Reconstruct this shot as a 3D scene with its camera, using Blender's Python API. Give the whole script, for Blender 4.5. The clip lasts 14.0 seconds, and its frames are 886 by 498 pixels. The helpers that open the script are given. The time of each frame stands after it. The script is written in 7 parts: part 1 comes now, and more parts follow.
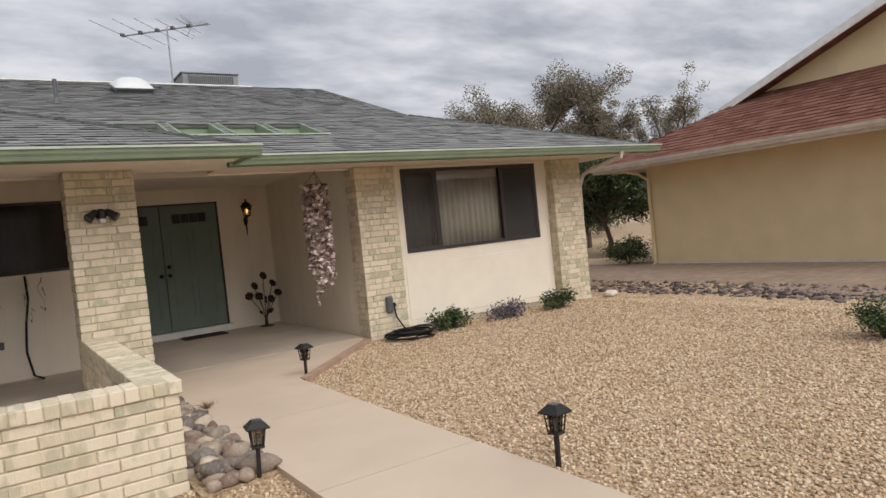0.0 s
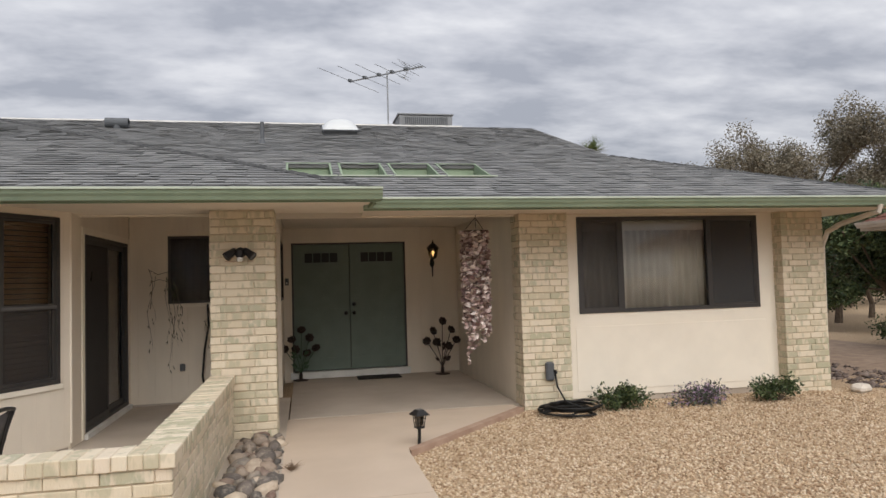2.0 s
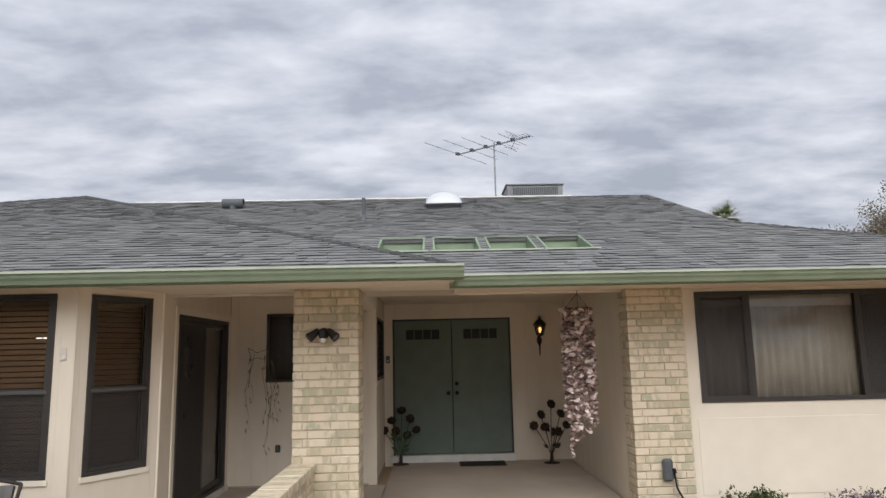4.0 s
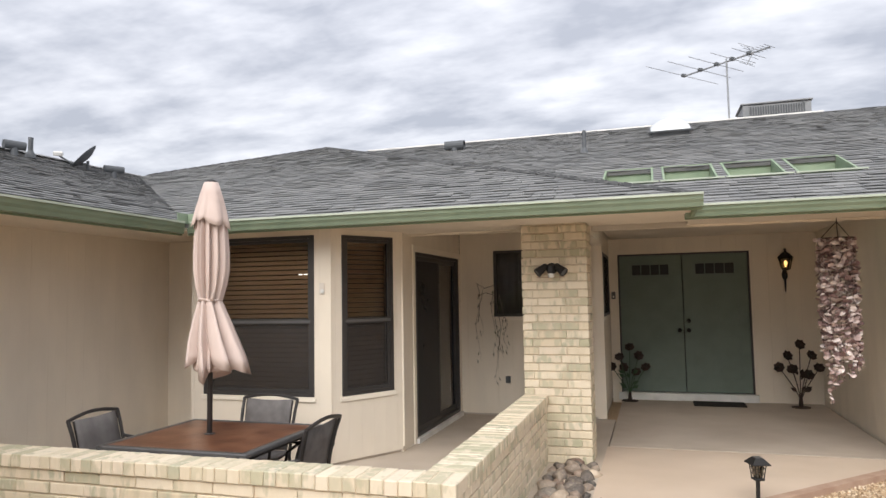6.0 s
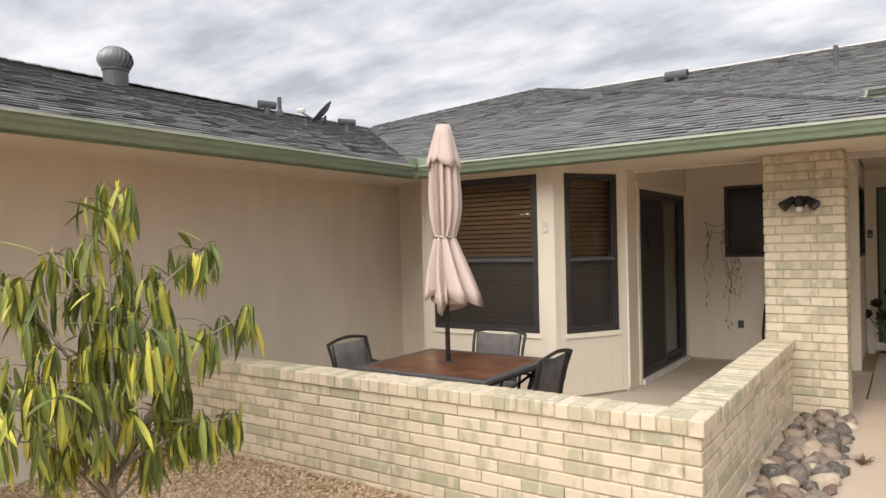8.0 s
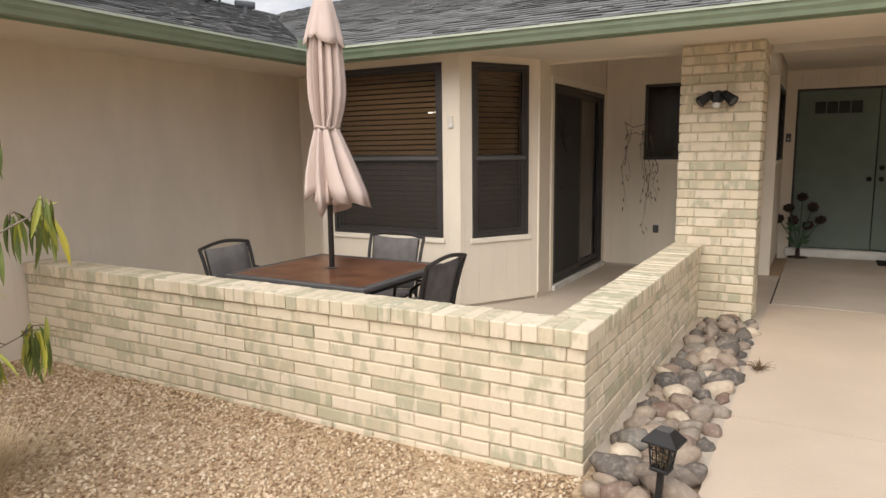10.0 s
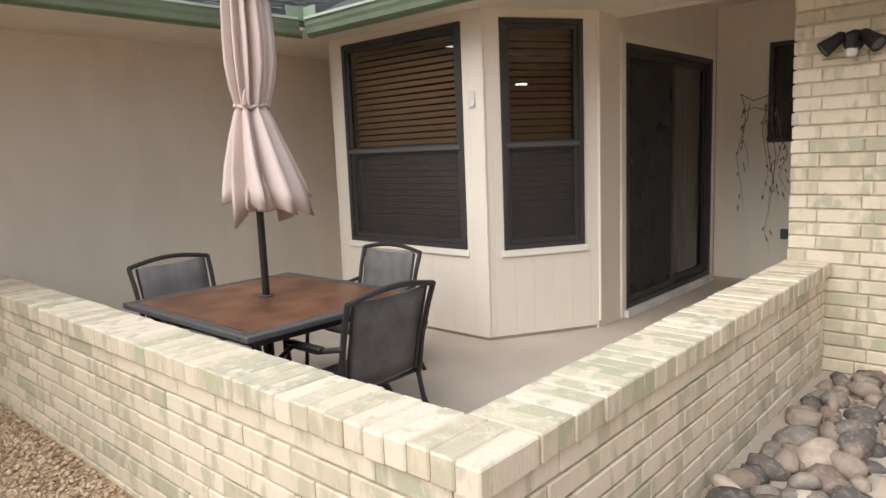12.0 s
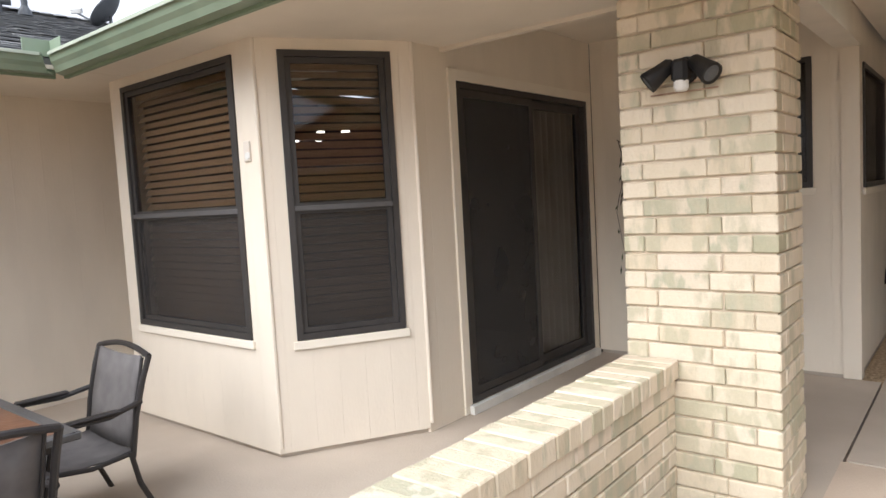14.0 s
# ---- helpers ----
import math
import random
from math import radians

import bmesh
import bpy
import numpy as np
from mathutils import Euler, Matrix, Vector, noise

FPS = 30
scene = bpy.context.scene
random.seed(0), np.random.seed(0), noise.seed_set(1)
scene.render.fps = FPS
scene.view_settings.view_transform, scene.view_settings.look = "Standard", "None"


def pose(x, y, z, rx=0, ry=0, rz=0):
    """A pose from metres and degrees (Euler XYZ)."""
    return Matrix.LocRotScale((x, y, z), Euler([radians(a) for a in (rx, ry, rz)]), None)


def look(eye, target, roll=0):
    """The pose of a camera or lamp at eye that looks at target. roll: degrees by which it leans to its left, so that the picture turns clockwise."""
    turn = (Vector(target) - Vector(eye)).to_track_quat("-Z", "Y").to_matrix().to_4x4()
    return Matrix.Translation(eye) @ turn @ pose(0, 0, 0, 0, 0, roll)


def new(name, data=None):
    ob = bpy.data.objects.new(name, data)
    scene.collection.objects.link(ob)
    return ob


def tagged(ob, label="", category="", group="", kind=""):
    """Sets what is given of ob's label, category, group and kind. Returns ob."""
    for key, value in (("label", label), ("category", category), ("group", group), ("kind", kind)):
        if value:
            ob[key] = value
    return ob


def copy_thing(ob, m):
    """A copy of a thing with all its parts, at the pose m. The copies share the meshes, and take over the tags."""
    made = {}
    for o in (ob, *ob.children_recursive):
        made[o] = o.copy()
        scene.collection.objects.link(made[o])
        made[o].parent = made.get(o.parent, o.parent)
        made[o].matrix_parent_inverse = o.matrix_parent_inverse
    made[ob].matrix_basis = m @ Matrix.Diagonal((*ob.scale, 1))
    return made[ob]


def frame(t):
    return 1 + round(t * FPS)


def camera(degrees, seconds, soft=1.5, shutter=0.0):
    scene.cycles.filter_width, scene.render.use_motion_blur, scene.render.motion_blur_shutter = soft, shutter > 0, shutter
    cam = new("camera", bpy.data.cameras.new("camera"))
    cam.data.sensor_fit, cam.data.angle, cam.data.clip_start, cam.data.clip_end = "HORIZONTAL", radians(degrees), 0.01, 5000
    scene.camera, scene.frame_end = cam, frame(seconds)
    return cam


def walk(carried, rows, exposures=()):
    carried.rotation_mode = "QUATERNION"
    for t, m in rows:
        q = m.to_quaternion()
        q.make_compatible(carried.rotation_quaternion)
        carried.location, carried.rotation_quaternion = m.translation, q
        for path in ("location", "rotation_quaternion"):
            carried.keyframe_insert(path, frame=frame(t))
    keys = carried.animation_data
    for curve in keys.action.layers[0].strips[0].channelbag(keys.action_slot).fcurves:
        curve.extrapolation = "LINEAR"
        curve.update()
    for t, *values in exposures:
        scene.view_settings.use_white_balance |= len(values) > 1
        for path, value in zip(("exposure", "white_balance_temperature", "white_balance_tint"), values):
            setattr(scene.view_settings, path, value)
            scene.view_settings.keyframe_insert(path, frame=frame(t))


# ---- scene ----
cam = camera(66.8, 14.0)
PATH = [
    (0, (-0.486, 0.071, 1.378), (0.622, 1.735, 1.309), -5.8),
    (0.5, (-0.053, 0.083, 1.407), (0.85, 1.867, 1.367), -4.1),
    (1, (0.33, 0.191, 1.37), (1.24, 1.971, 1.316), -3.6),
    (1.5, (0.678, 0.31, 1.445), (1.409, 2.17, 1.385), -4.8),
    (1.7, (0.833, 0.377, 1.464), (1.42, 2.288, 1.542), -4.3),
    (2, (1.049, 0.478, 1.487), (1.455, 2.434, 1.583), -1.7),
    (2.2, (1.168, 0.535, 1.492), (1.552, 2.495, 1.602), -2.6),
    (4.3, (1.47, 0.946, 1.61), (1.421, 2.92, 1.93), -1.5),
    (4.5, (1.463, 0.956, 1.612), (1.356, 2.933, 1.897), -2.0),
    (5, (1.444, 0.975, 1.611), (1.237, 2.951, 1.844), -1.8),
    (5.5, (1.399, 0.971, 1.596), (1.021, 2.926, 1.783), -1.7),
    (6, (1.351, 0.957, 1.58), (0.759, 2.862, 1.721), -1.0),
    (6.5, (1.308, 0.945, 1.546), (0.565, 2.801, 1.587), -0.6),
    (7, (1.276, 0.93, 1.531), (0.397, 2.727, 1.52), -1.5),
    (7.5, (1.213, 0.91, 1.519), (0.211, 2.641, 1.494), -1.9),
    (8, (1.198, 0.885, 1.514), (0.058, 2.529, 1.506), -1.3),
    (8.2, (1.182, 0.886, 1.522), (0.002, 2.5, 1.517), -1.6),
    (8.5, (1.208, 0.905, 1.524), (0.039, 2.527, 1.484), -0.7),
    (9, (1.245, 1.001, 1.464), (0.231, 2.716, 1.293), -0.8),
    (9.2, (1.219, 1.066, 1.47), (0.271, 2.81, 1.225), -0.9),
    (11.3, (1.218, 2.612, 1.296), (0.109, 4.246, 0.983), -0.5),
    (11.5, (1.204, 2.798, 1.305), (0.016, 4.380, 1.008), -2.0),
    (12, (1.258, 3.212, 1.326), (-0.075, 4.676, 1.042), -2.3),
    (12.5, (1.291, 3.621, 1.309), (0.013, 5.144, 1.09), 0.4),
    (13, (1.307, 4.02, 1.337), (0.06, 5.566, 1.101), -3.6),
    (13.5, (1.357, 4.345, 1.368), (0.028, 5.834, 1.238), 0.3),
    (14, (1.382, 4.633, 1.37), (0.124, 6.18, 1.218), -3.2),
]
walk(cam, [(t, look(eye, target, roll)) for t, eye, target, roll in PATH],
     exposures=[(0.0, 0.0, 6600, 10), (0.5, 0.02, 6600, 10), (1.0, 0.1, 6590, 10), (1.5, 0.04, 6580, 10), (2.0, 0.0, 6560, 10), (4.3, 0.12, 6350, 10), (5.0, 0.33, 6400, 10), (5.5, 0.46, 6450, 10), (7.0, 0.44, 6680, 10),
                (9.0, 0.36, 6830, 10), (11.5, 0.45, 6400, 10), (12.5, 0.56, 6200, 10), (13.5, 0.81, 6150, 10), (14.0, 0.92, 6100, 10)])

# ---- world, sun ----
world = bpy.data.worlds.new("overcast_sky")
scene.world = world
world.use_nodes = True
wn, wl = world.node_tree.nodes, world.node_tree.links
wn.clear()
w_out = wn.new("ShaderNodeOutputWorld")
w_bg = wn.new("ShaderNodeBackground")
w_bg.inputs["Strength"].default_value = 1.05
w_sky = wn.new("ShaderNodeTexSky")
w_sky.sky_type = "NISHITA"
w_sky.sun_disc = False
w_sky.sun_elevation = radians(42)
w_sky.sun_rotation = radians(177)
w_tc = wn.new("ShaderNodeTexCoord")
w_sep = wn.new("ShaderNodeSeparateXYZ")
wl.new(w_tc.outputs["Generated"], w_sep.inputs[0])


def wmath(op, a, b):
    n = wn.new("ShaderNodeMath")
    n.operation = op
    for k, v in ((0, a), (1, b)):
        if isinstance(v, (int, float)):
            n.inputs[k].default_value = v
        else:
            wl.new(v, n.inputs[k])
    return n.outputs[0]


# a flat cloud deck: directions are spread over a plane high above
w_h = wmath("ADD", wmath("MAXIMUM", w_sep.outputs["Z"], 0.0), 0.16)
w_cx = wmath("DIVIDE", w_sep.outputs["X"], w_h)
w_cy = wmath("DIVIDE", w_sep.outputs["Y"], w_h)
w_comb = wn.new("ShaderNodeCombineXYZ")
wl.new(wmath("MULTIPLY", w_cx, 0.8), w_comb.inputs[0])
wl.new(wmath("MULTIPLY", w_cy, 1.25), w_comb.inputs[1])
w_n1 = wn.new("ShaderNodeTexNoise")
w_n1.inputs["Scale"].default_value = 2.6
w_n1.inputs["Detail"].default_value = 5.0
w_n1.inputs["Roughness"].default_value = 0.56
w_n1.inputs["Distortion"].default_value = 0.08
wl.new(w_comb.outputs[0], w_n1.inputs["Vector"])
w_ramp = wn.new("ShaderNodeValToRGB")
w_ramp.color_ramp.elements[0].position = 0.36
w_ramp.color_ramp.elements[0].color = (0.41, 0.43, 0.49, 1)
w_ramp.color_ramp.elements[1].position = 0.67
w_ramp.color_ramp.elements[1].color = (0.78, 0.79, 0.83, 1)
w_mid = w_ramp.color_ramp.elements.new(0.52)
w_mid.color = (0.60, 0.615, 0.67, 1)
wl.new(w_n1.outputs[0], w_ramp.inputs[0])
w_sc = wn.new("ShaderNodeMixRGB")
w_sc.blend_type = "MULTIPLY"
w_sc.inputs[0].default_value = 1.0
w_sc.inputs[2].default_value = (0.09, 0.09, 0.09, 1)
wl.new(w_sky.outputs[0], w_sc.inputs[1])
w_mix = wn.new("ShaderNodeMixRGB")
w_mix.inputs[0].default_value = 0.9
wl.new(w_sc.outputs[0], w_mix.inputs[1])
wl.new(w_ramp.outputs[0], w_mix.inputs[2])
wl.new(w_mix.outputs[0], w_bg.inputs["Color"])
# an overcast sky is brighter overhead than at the horizon
wl.new(wmath("MULTIPLY", wmath("ADD", wmath("MULTIPLY", wmath("MAXIMUM", w_sep.outputs["Z"], 0.0), 0.6), 0.82), 1.05), w_bg.inputs["Strength"])
wl.new(w_bg.outputs[0], w_out.inputs[0])

sun = new("sun", bpy.data.lights.new("sun", "SUN"))
sun.data.energy = 2.65
sun.data.angle = radians(60)
sun.data.color = (1.0, 0.968, 0.922)
sun.matrix_world = look((0.4, -8, 7.6), (0, 0, 0))


# ---- materials ----
def material(name, stops, scale=8.0, rough=0.8, bump=0.2, bump_scale=60.0, metal=0.0, detail=4.0, pick="noise", stretch=(1, 1, 1),
             second=0.0, second_scale=1.2, second_color=(0.3, 0.25, 0.2), distance=0.01, spec=0.3, groove=0.0, low=0.45, high=0.75, vary=0.5):
    """A principled material: colours from a ramp over noise (or over a random value of each object or island), large stains and fine relief."""
    m = bpy.data.materials.new(name)
    m.use_nodes = True
    n, l = m.node_tree.nodes, m.node_tree.links
    b = n["Principled BSDF"]
    b.inputs["Roughness"].default_value = rough
    b.inputs["Metallic"].default_value = metal
    b.inputs["Specular IOR Level"].default_value = spec
    geo = n.new("ShaderNodeNewGeometry")
    mp = n.new("ShaderNodeMapping")
    mp.inputs["Scale"].default_value = stretch
    l.new(geo.outputs["Position"], mp.inputs["Vector"])
    no = n.new("ShaderNodeTexNoise")
    no.inputs["Scale"].default_value = scale
    no.inputs["Detail"].default_value = detail
    l.new(mp.outputs[0], no.inputs["Vector"])
    ramp = n.new("ShaderNodeValToRGB")
    el = ramp.color_ramp.elements
    for k, (p, c) in enumerate(stops):
        e = el[k] if k < 2 else el.new(p)
        e.position = p
        e.color = (*c, 1)
    if pick == "noise":
        l.new(no.outputs[0], ramp.inputs[0])
    else:
        if pick == "object":
            src = n.new("ShaderNodeObjectInfo").outputs["Random"]
        else:
            src = geo.outputs["Random Per Island"]
        ma = n.new("ShaderNodeMath")
        ma.operation = "MULTIPLY_ADD"
        ma.inputs[1].default_value = vary
        l.new(no.outputs[0], ma.inputs[0])
        sub = n.new("ShaderNodeMath")
        sub.operation = "SUBTRACT"
        l.new(src, sub.inputs[0])
        sub.inputs[1].default_value = vary / 2
        l.new(sub.outputs[0], ma.inputs[2])
        l.new(ma.outputs[0], ramp.inputs[0])
    col = ramp.outputs[0]
    if second > 0:
        n2 = n.new("ShaderNodeTexNoise")
        n2.inputs["Scale"].default_value = second_scale
        n2.inputs["Detail"].default_value = 5.0
        if pick == "object":
            # every piece has stains of its own
            va = n.new("ShaderNodeVectorMath")
            va.operation = "MULTIPLY_ADD"
            l.new(src, va.inputs[0])
            va.inputs[1].default_value = (37.0, 53.0, 71.0)
            l.new(mp.outputs[0], va.inputs[2])
            l.new(va.outputs[0], n2.inputs["Vector"])
        else:
            l.new(geo.outputs["Position"], n2.inputs["Vector"])
        r2 = n.new("ShaderNodeValToRGB")
        r2.color_ramp.elements[0].position = low
        r2.color_ramp.elements[0].color = (0, 0, 0, 1)
        r2.color_ramp.elements[1].position = high
        r2.color_ramp.elements[1].color = (second, second, second, 1)
        l.new(n2.outputs[0], r2.inputs[0])
        mx = n.new("ShaderNodeMixRGB")
        l.new(r2.outputs[0], mx.inputs[0])
        l.new(col, mx.inputs[1])
        mx.inputs[2].default_value = (*second_color, 1)
        col = mx.outputs[0]
    l.new(col, b.inputs["Base Color"])
    if bump > 0:
        nb = n.new("ShaderNodeTexNoise")
        nb.inputs["Scale"].default_value = bump_scale
        nb.inputs["Detail"].default_value = 6.0
        l.new(mp.outputs[0], nb.inputs["Vector"])
        bu = n.new("ShaderNodeBump")
        bu.inputs["Strength"].default_value = bump
        bu.inputs["Distance"].default_value = distance
        l.new(nb.outputs[0], bu.inputs["Height"])
        l.new(bu.outputs[0], b.inputs["Normal"])
        if groove > 0:
            # upright grooves at an even spacing
            sp = n.new("ShaderNodeSeparateXYZ")
            l.new(geo.outputs["Position"], sp.inputs[0])
            last = None
            for op, k in (("ADD", None), ("MULTIPLY", 1.0 / groove), ("FRACT", None), ("GREATER_THAN", 0.045)):
                q = n.new("ShaderNodeMath")
                q.operation = op
                if op == "ADD":
                    l.new(sp.outputs["X"], q.inputs[0])
                    l.new(sp.outputs["Y"], q.inputs[1])
                else:
                    l.new(last, q.inputs[0])
                    if k is not None:
                        q.inputs[1].default_value = k
                last = q.outputs[0]
            b2 = n.new("ShaderNodeBump")
            b2.inputs["Strength"].default_value = 0.9
            b2.inputs["Distance"].default_value = 0.008
            l.new(last, b2.inputs["Height"])
            l.new(bu.outputs[0], b2.inputs["Normal"])
            l.new(b2.outputs[0], b.inputs["Normal"])
    return m


def two(c, f=0.88, g=1.08):
    return [(0.35, tuple(v * f for v in c)), (0.65, tuple(min(0.95, v * g) for v in c))]


M_SIDING = material("painted_siding", two((0.76, 0.68, 0.57), 0.96, 1.03), 2, 0.75, 0.12, 40, stretch=(2, 2, 0.7), second=0.12, second_scale=0.9, second_color=(0.55, 0.47, 0.37), groove=0.2032)
M_STUCCO = material("painted_panel", two((0.80, 0.73, 0.62), 0.97, 1.03), 3, 0.75, 0.15, 120, second=0.1, second_scale=0.8, second_color=(0.55, 0.46, 0.36))
M_SOFFIT = material("soffit_paint", two((0.77, 0.69, 0.58), 0.95, 1.03), 2, 0.8, 0.1, 40)
M_CONC = material("concrete", [(0.3, (0.50, 0.40, 0.31)), (0.7, (0.58, 0.47, 0.37))], 1.3, 0.85, 0.25, 90, second=0.5, second_scale=0.8, second_color=(0.46, 0.365, 0.28))
M_CONC_OLD = material("patio_concrete", [(0.3, (0.42, 0.355, 0.29)), (0.7, (0.51, 0.44, 0.365))], 1.6, 0.85, 0.25, 90, second=0.4, second_scale=0.9, second_color=(0.38, 0.315, 0.255))
M_EDGE = material("red_edging", [(0.3, (0.33, 0.215, 0.155)), (0.7, (0.44, 0.31, 0.23))], 6, 0.85, 0.3, 70)
BRICK_STOPS = [(0.0, (0.647, 0.555, 0.415)), (0.2, (0.699, 0.612, 0.476)), (0.42, (0.669, 0.581, 0.445)), (0.64, (0.620, 0.529, 0.389)), (0.70, (0.525, 0.455, 0.327)), (0.76, (0.463, 0.424, 0.306)), (0.82, (0.429, 0.411, 0.298)), (0.87, (0.638, 0.555, 0.429)), (1.0, (0.691, 0.590, 0.463))]
M_BRICK = material("cream_brick", BRICK_STOPS, 11, 0.8, 0.5, 55, pick="object", stretch=(1.6, 1.6, 0.6), second=0.78, second_scale=6.5, second_color=(0.445, 0.41, 0.29), distance=0.008, low=0.535, high=0.62)
BRICK_OLD_STOPS = [(0.0, (0.632, 0.544, 0.405)), (0.3, (0.539, 0.479, 0.349)), (0.55, (0.465, 0.428, 0.302)), (0.75, (0.419, 0.395, 0.274)), (1.0, (0.595, 0.512, 0.381))]
M_BRICK_OLD = material("green_stained_brick", BRICK_OLD_STOPS, 11, 0.8, 0.5, 55, pick="object", stretch=(1.6, 1.6, 0.6), second=0.75, second_scale=7.5, second_color=(0.66, 0.575, 0.44), distance=0.008, low=0.53, high=0.60)
M_MORTAR = material("mortar", two((0.60, 0.50, 0.38)), 14, 0.95, 0.4, 90)
M_SHINGLE = material("grey_shingle", [(0.1, (0.18, 0.183, 0.185)), (0.4, (0.207, 0.21, 0.212)), (0.65, (0.225, 0.228, 0.229)), (0.9, (0.25, 0.251, 0.249))], 5, 0.9, 0.6, 160, pick="island", second=0.28, second_scale=0.9, second_color=(0.30, 0.295, 0.285), spec=0.25)
M_SHINGLE_ONE = material("grey_single_shingle", [(0.1, (0.18, 0.183, 0.185)), (0.4, (0.207, 0.21, 0.212)), (0.65, (0.225, 0.228, 0.229)), (0.9, (0.25, 0.251, 0.249))], 5, 0.9, 0.6, 160, pick="object", second=0.28, second_scale=0.9, second_color=(0.30, 0.295, 0.285), spec=0.25)
M_SHINGLE_RED = material("red_shingle", [(0.1, (0.14, 0.060, 0.043)), (0.5, (0.175, 0.078, 0.056)), (0.9, (0.205, 0.097, 0.072))], 5, 0.9, 0.5, 220, pick="island", second=0.3, second_scale=0.5, second_color=(0.22, 0.115, 0.09), spec=0.15)
# hip caps coloured darker than the roof to draw the shaded edge line
M_CAP = material("dark_cap_shingle", [(0.1, (0.055, 0.056, 0.057)), (0.9, (0.09, 0.091, 0.091))], 5, 0.9, 0.6, 160, pick="island", spec=0.2)
M_GUTTER = material("sage_green_metal", [(0.3, (0.20, 0.265, 0.185)), (0.7, (0.25, 0.315, 0.225))], 4, 0.45, 0.05, 20, second=0.3, second_scale=1.5, second_color=(0.32, 0.36, 0.28), spec=0.5)
M_LIP = material("pale_weathered_lip", two((0.42, 0.47, 0.38)), 5, 0.5, 0.05, 40, second=0.4, second_scale=2.0, second_color=(0.55, 0.56, 0.50))
M_GREENWOOD = material("sage_green_wood", [(0.3, (0.21, 0.28, 0.19)), (0.7, (0.27, 0.34, 0.235))], 7, 0.7, 0.3, 40)
M_DOOR = material("dark_green_paint", two((0.148, 0.187, 0.157), 0.93, 1.05), 5, 0.5, 0.1, 60)
M_BRONZE = material("dark_bronze_frame", two((0.046, 0.042, 0.040)), 6, 0.45, 0.05, 60, spec=0.4)
M_BLACK = material("black_metal", two((0.018, 0.017, 0.017)), 10, 0.5, 0.15, 120)
M_WHITE = material("white_paint", two((0.74, 0.73, 0.70)), 5, 0.6, 0.05, 40)
# near-black base colour stands in for the shade of unlit rooms
M_ROOM_SHADE = material("dim_interior", two((0.05, 0.045, 0.04)), 3, 0.95, 0.0)
M_NEIGH = material("tan_stucco", two((0.68, 0.55, 0.335), 0.95, 1.04), 2, 0.85, 0.3, 160, second=0.15, second_scale=0.5, second_color=(0.50, 0.385, 0.22))
M_NEIGH_TRIM = material("pale_trim", two((0.62, 0.56, 0.49)), 5, 0.6, 0.05, 40)
M_GRAVEL = material("gravel_bed", [(0.25, (0.17, 0.115, 0.07)), (0.45, (0.37, 0.265, 0.165)), (0.6, (0.50, 0.37, 0.245)), (0.8, (0.58, 0.465, 0.335))], 45, 0.9, 0.9, 38, detail=3, second=0.25, second_scale=0.7, second_color=(0.45, 0.34, 0.22), distance=0.02)
M_STONE_BITS = material("gravel_stone", [(0.05, (0.27, 0.17, 0.10)), (0.35, (0.44, 0.31, 0.19)), (0.6, (0.55, 0.41, 0.27)), (0.95, (0.66, 0.54, 0.40))], 30, 0.85, 0.2, 150, pick="island")

# ---- building helpers ----
def part(name, bm, mat, parent=None, label="", smooth=False):
    """Link a bmesh as one mesh object, under a thing or a part."""
    me = bpy.data.meshes.new(name)
    bmesh.ops.recalc_face_normals(bm, faces=bm.faces)
    bm.to_mesh(me)
    bm.free()
    if smooth:
        for p in me.polygons:
            p.use_smooth = True
    me.materials.append(mat)
    ob = new(name, me)
    if parent is not None:
        ob.parent = parent
    if label:
        tagged(ob, label)
    return ob


def thing(name, label, category, m=None, group="", kind=""):
    ob = new(name)
    ob.empty_display_size = 0.1
    if m is not None:
        ob.matrix_world = m
    return tagged(ob, label, category, group, kind)


def box(bm, x0, x1, y0, y1, z0, z1, bevel=0.0, m=None):
    r = bmesh.ops.create_cube(bm, size=1.0)
    t = Matrix.Translation(((x0 + x1) / 2, (y0 + y1) / 2, (z0 + z1) / 2)) @ Matrix.Diagonal((x1 - x0, y1 - y0, z1 - z0, 1))
    bmesh.ops.transform(bm, matrix=t if m is None else m @ t, verts=r["verts"])
    if bevel > 0:
        es = list({e for v in r["verts"] for e in v.link_edges})
        bmesh.ops.bevel(bm, geom=es, offset=bevel, segments=1, affect="EDGES", profile=0.5)
    return bm


def boxed(*a, **k):
    return box(bmesh.new(), *a, **k)


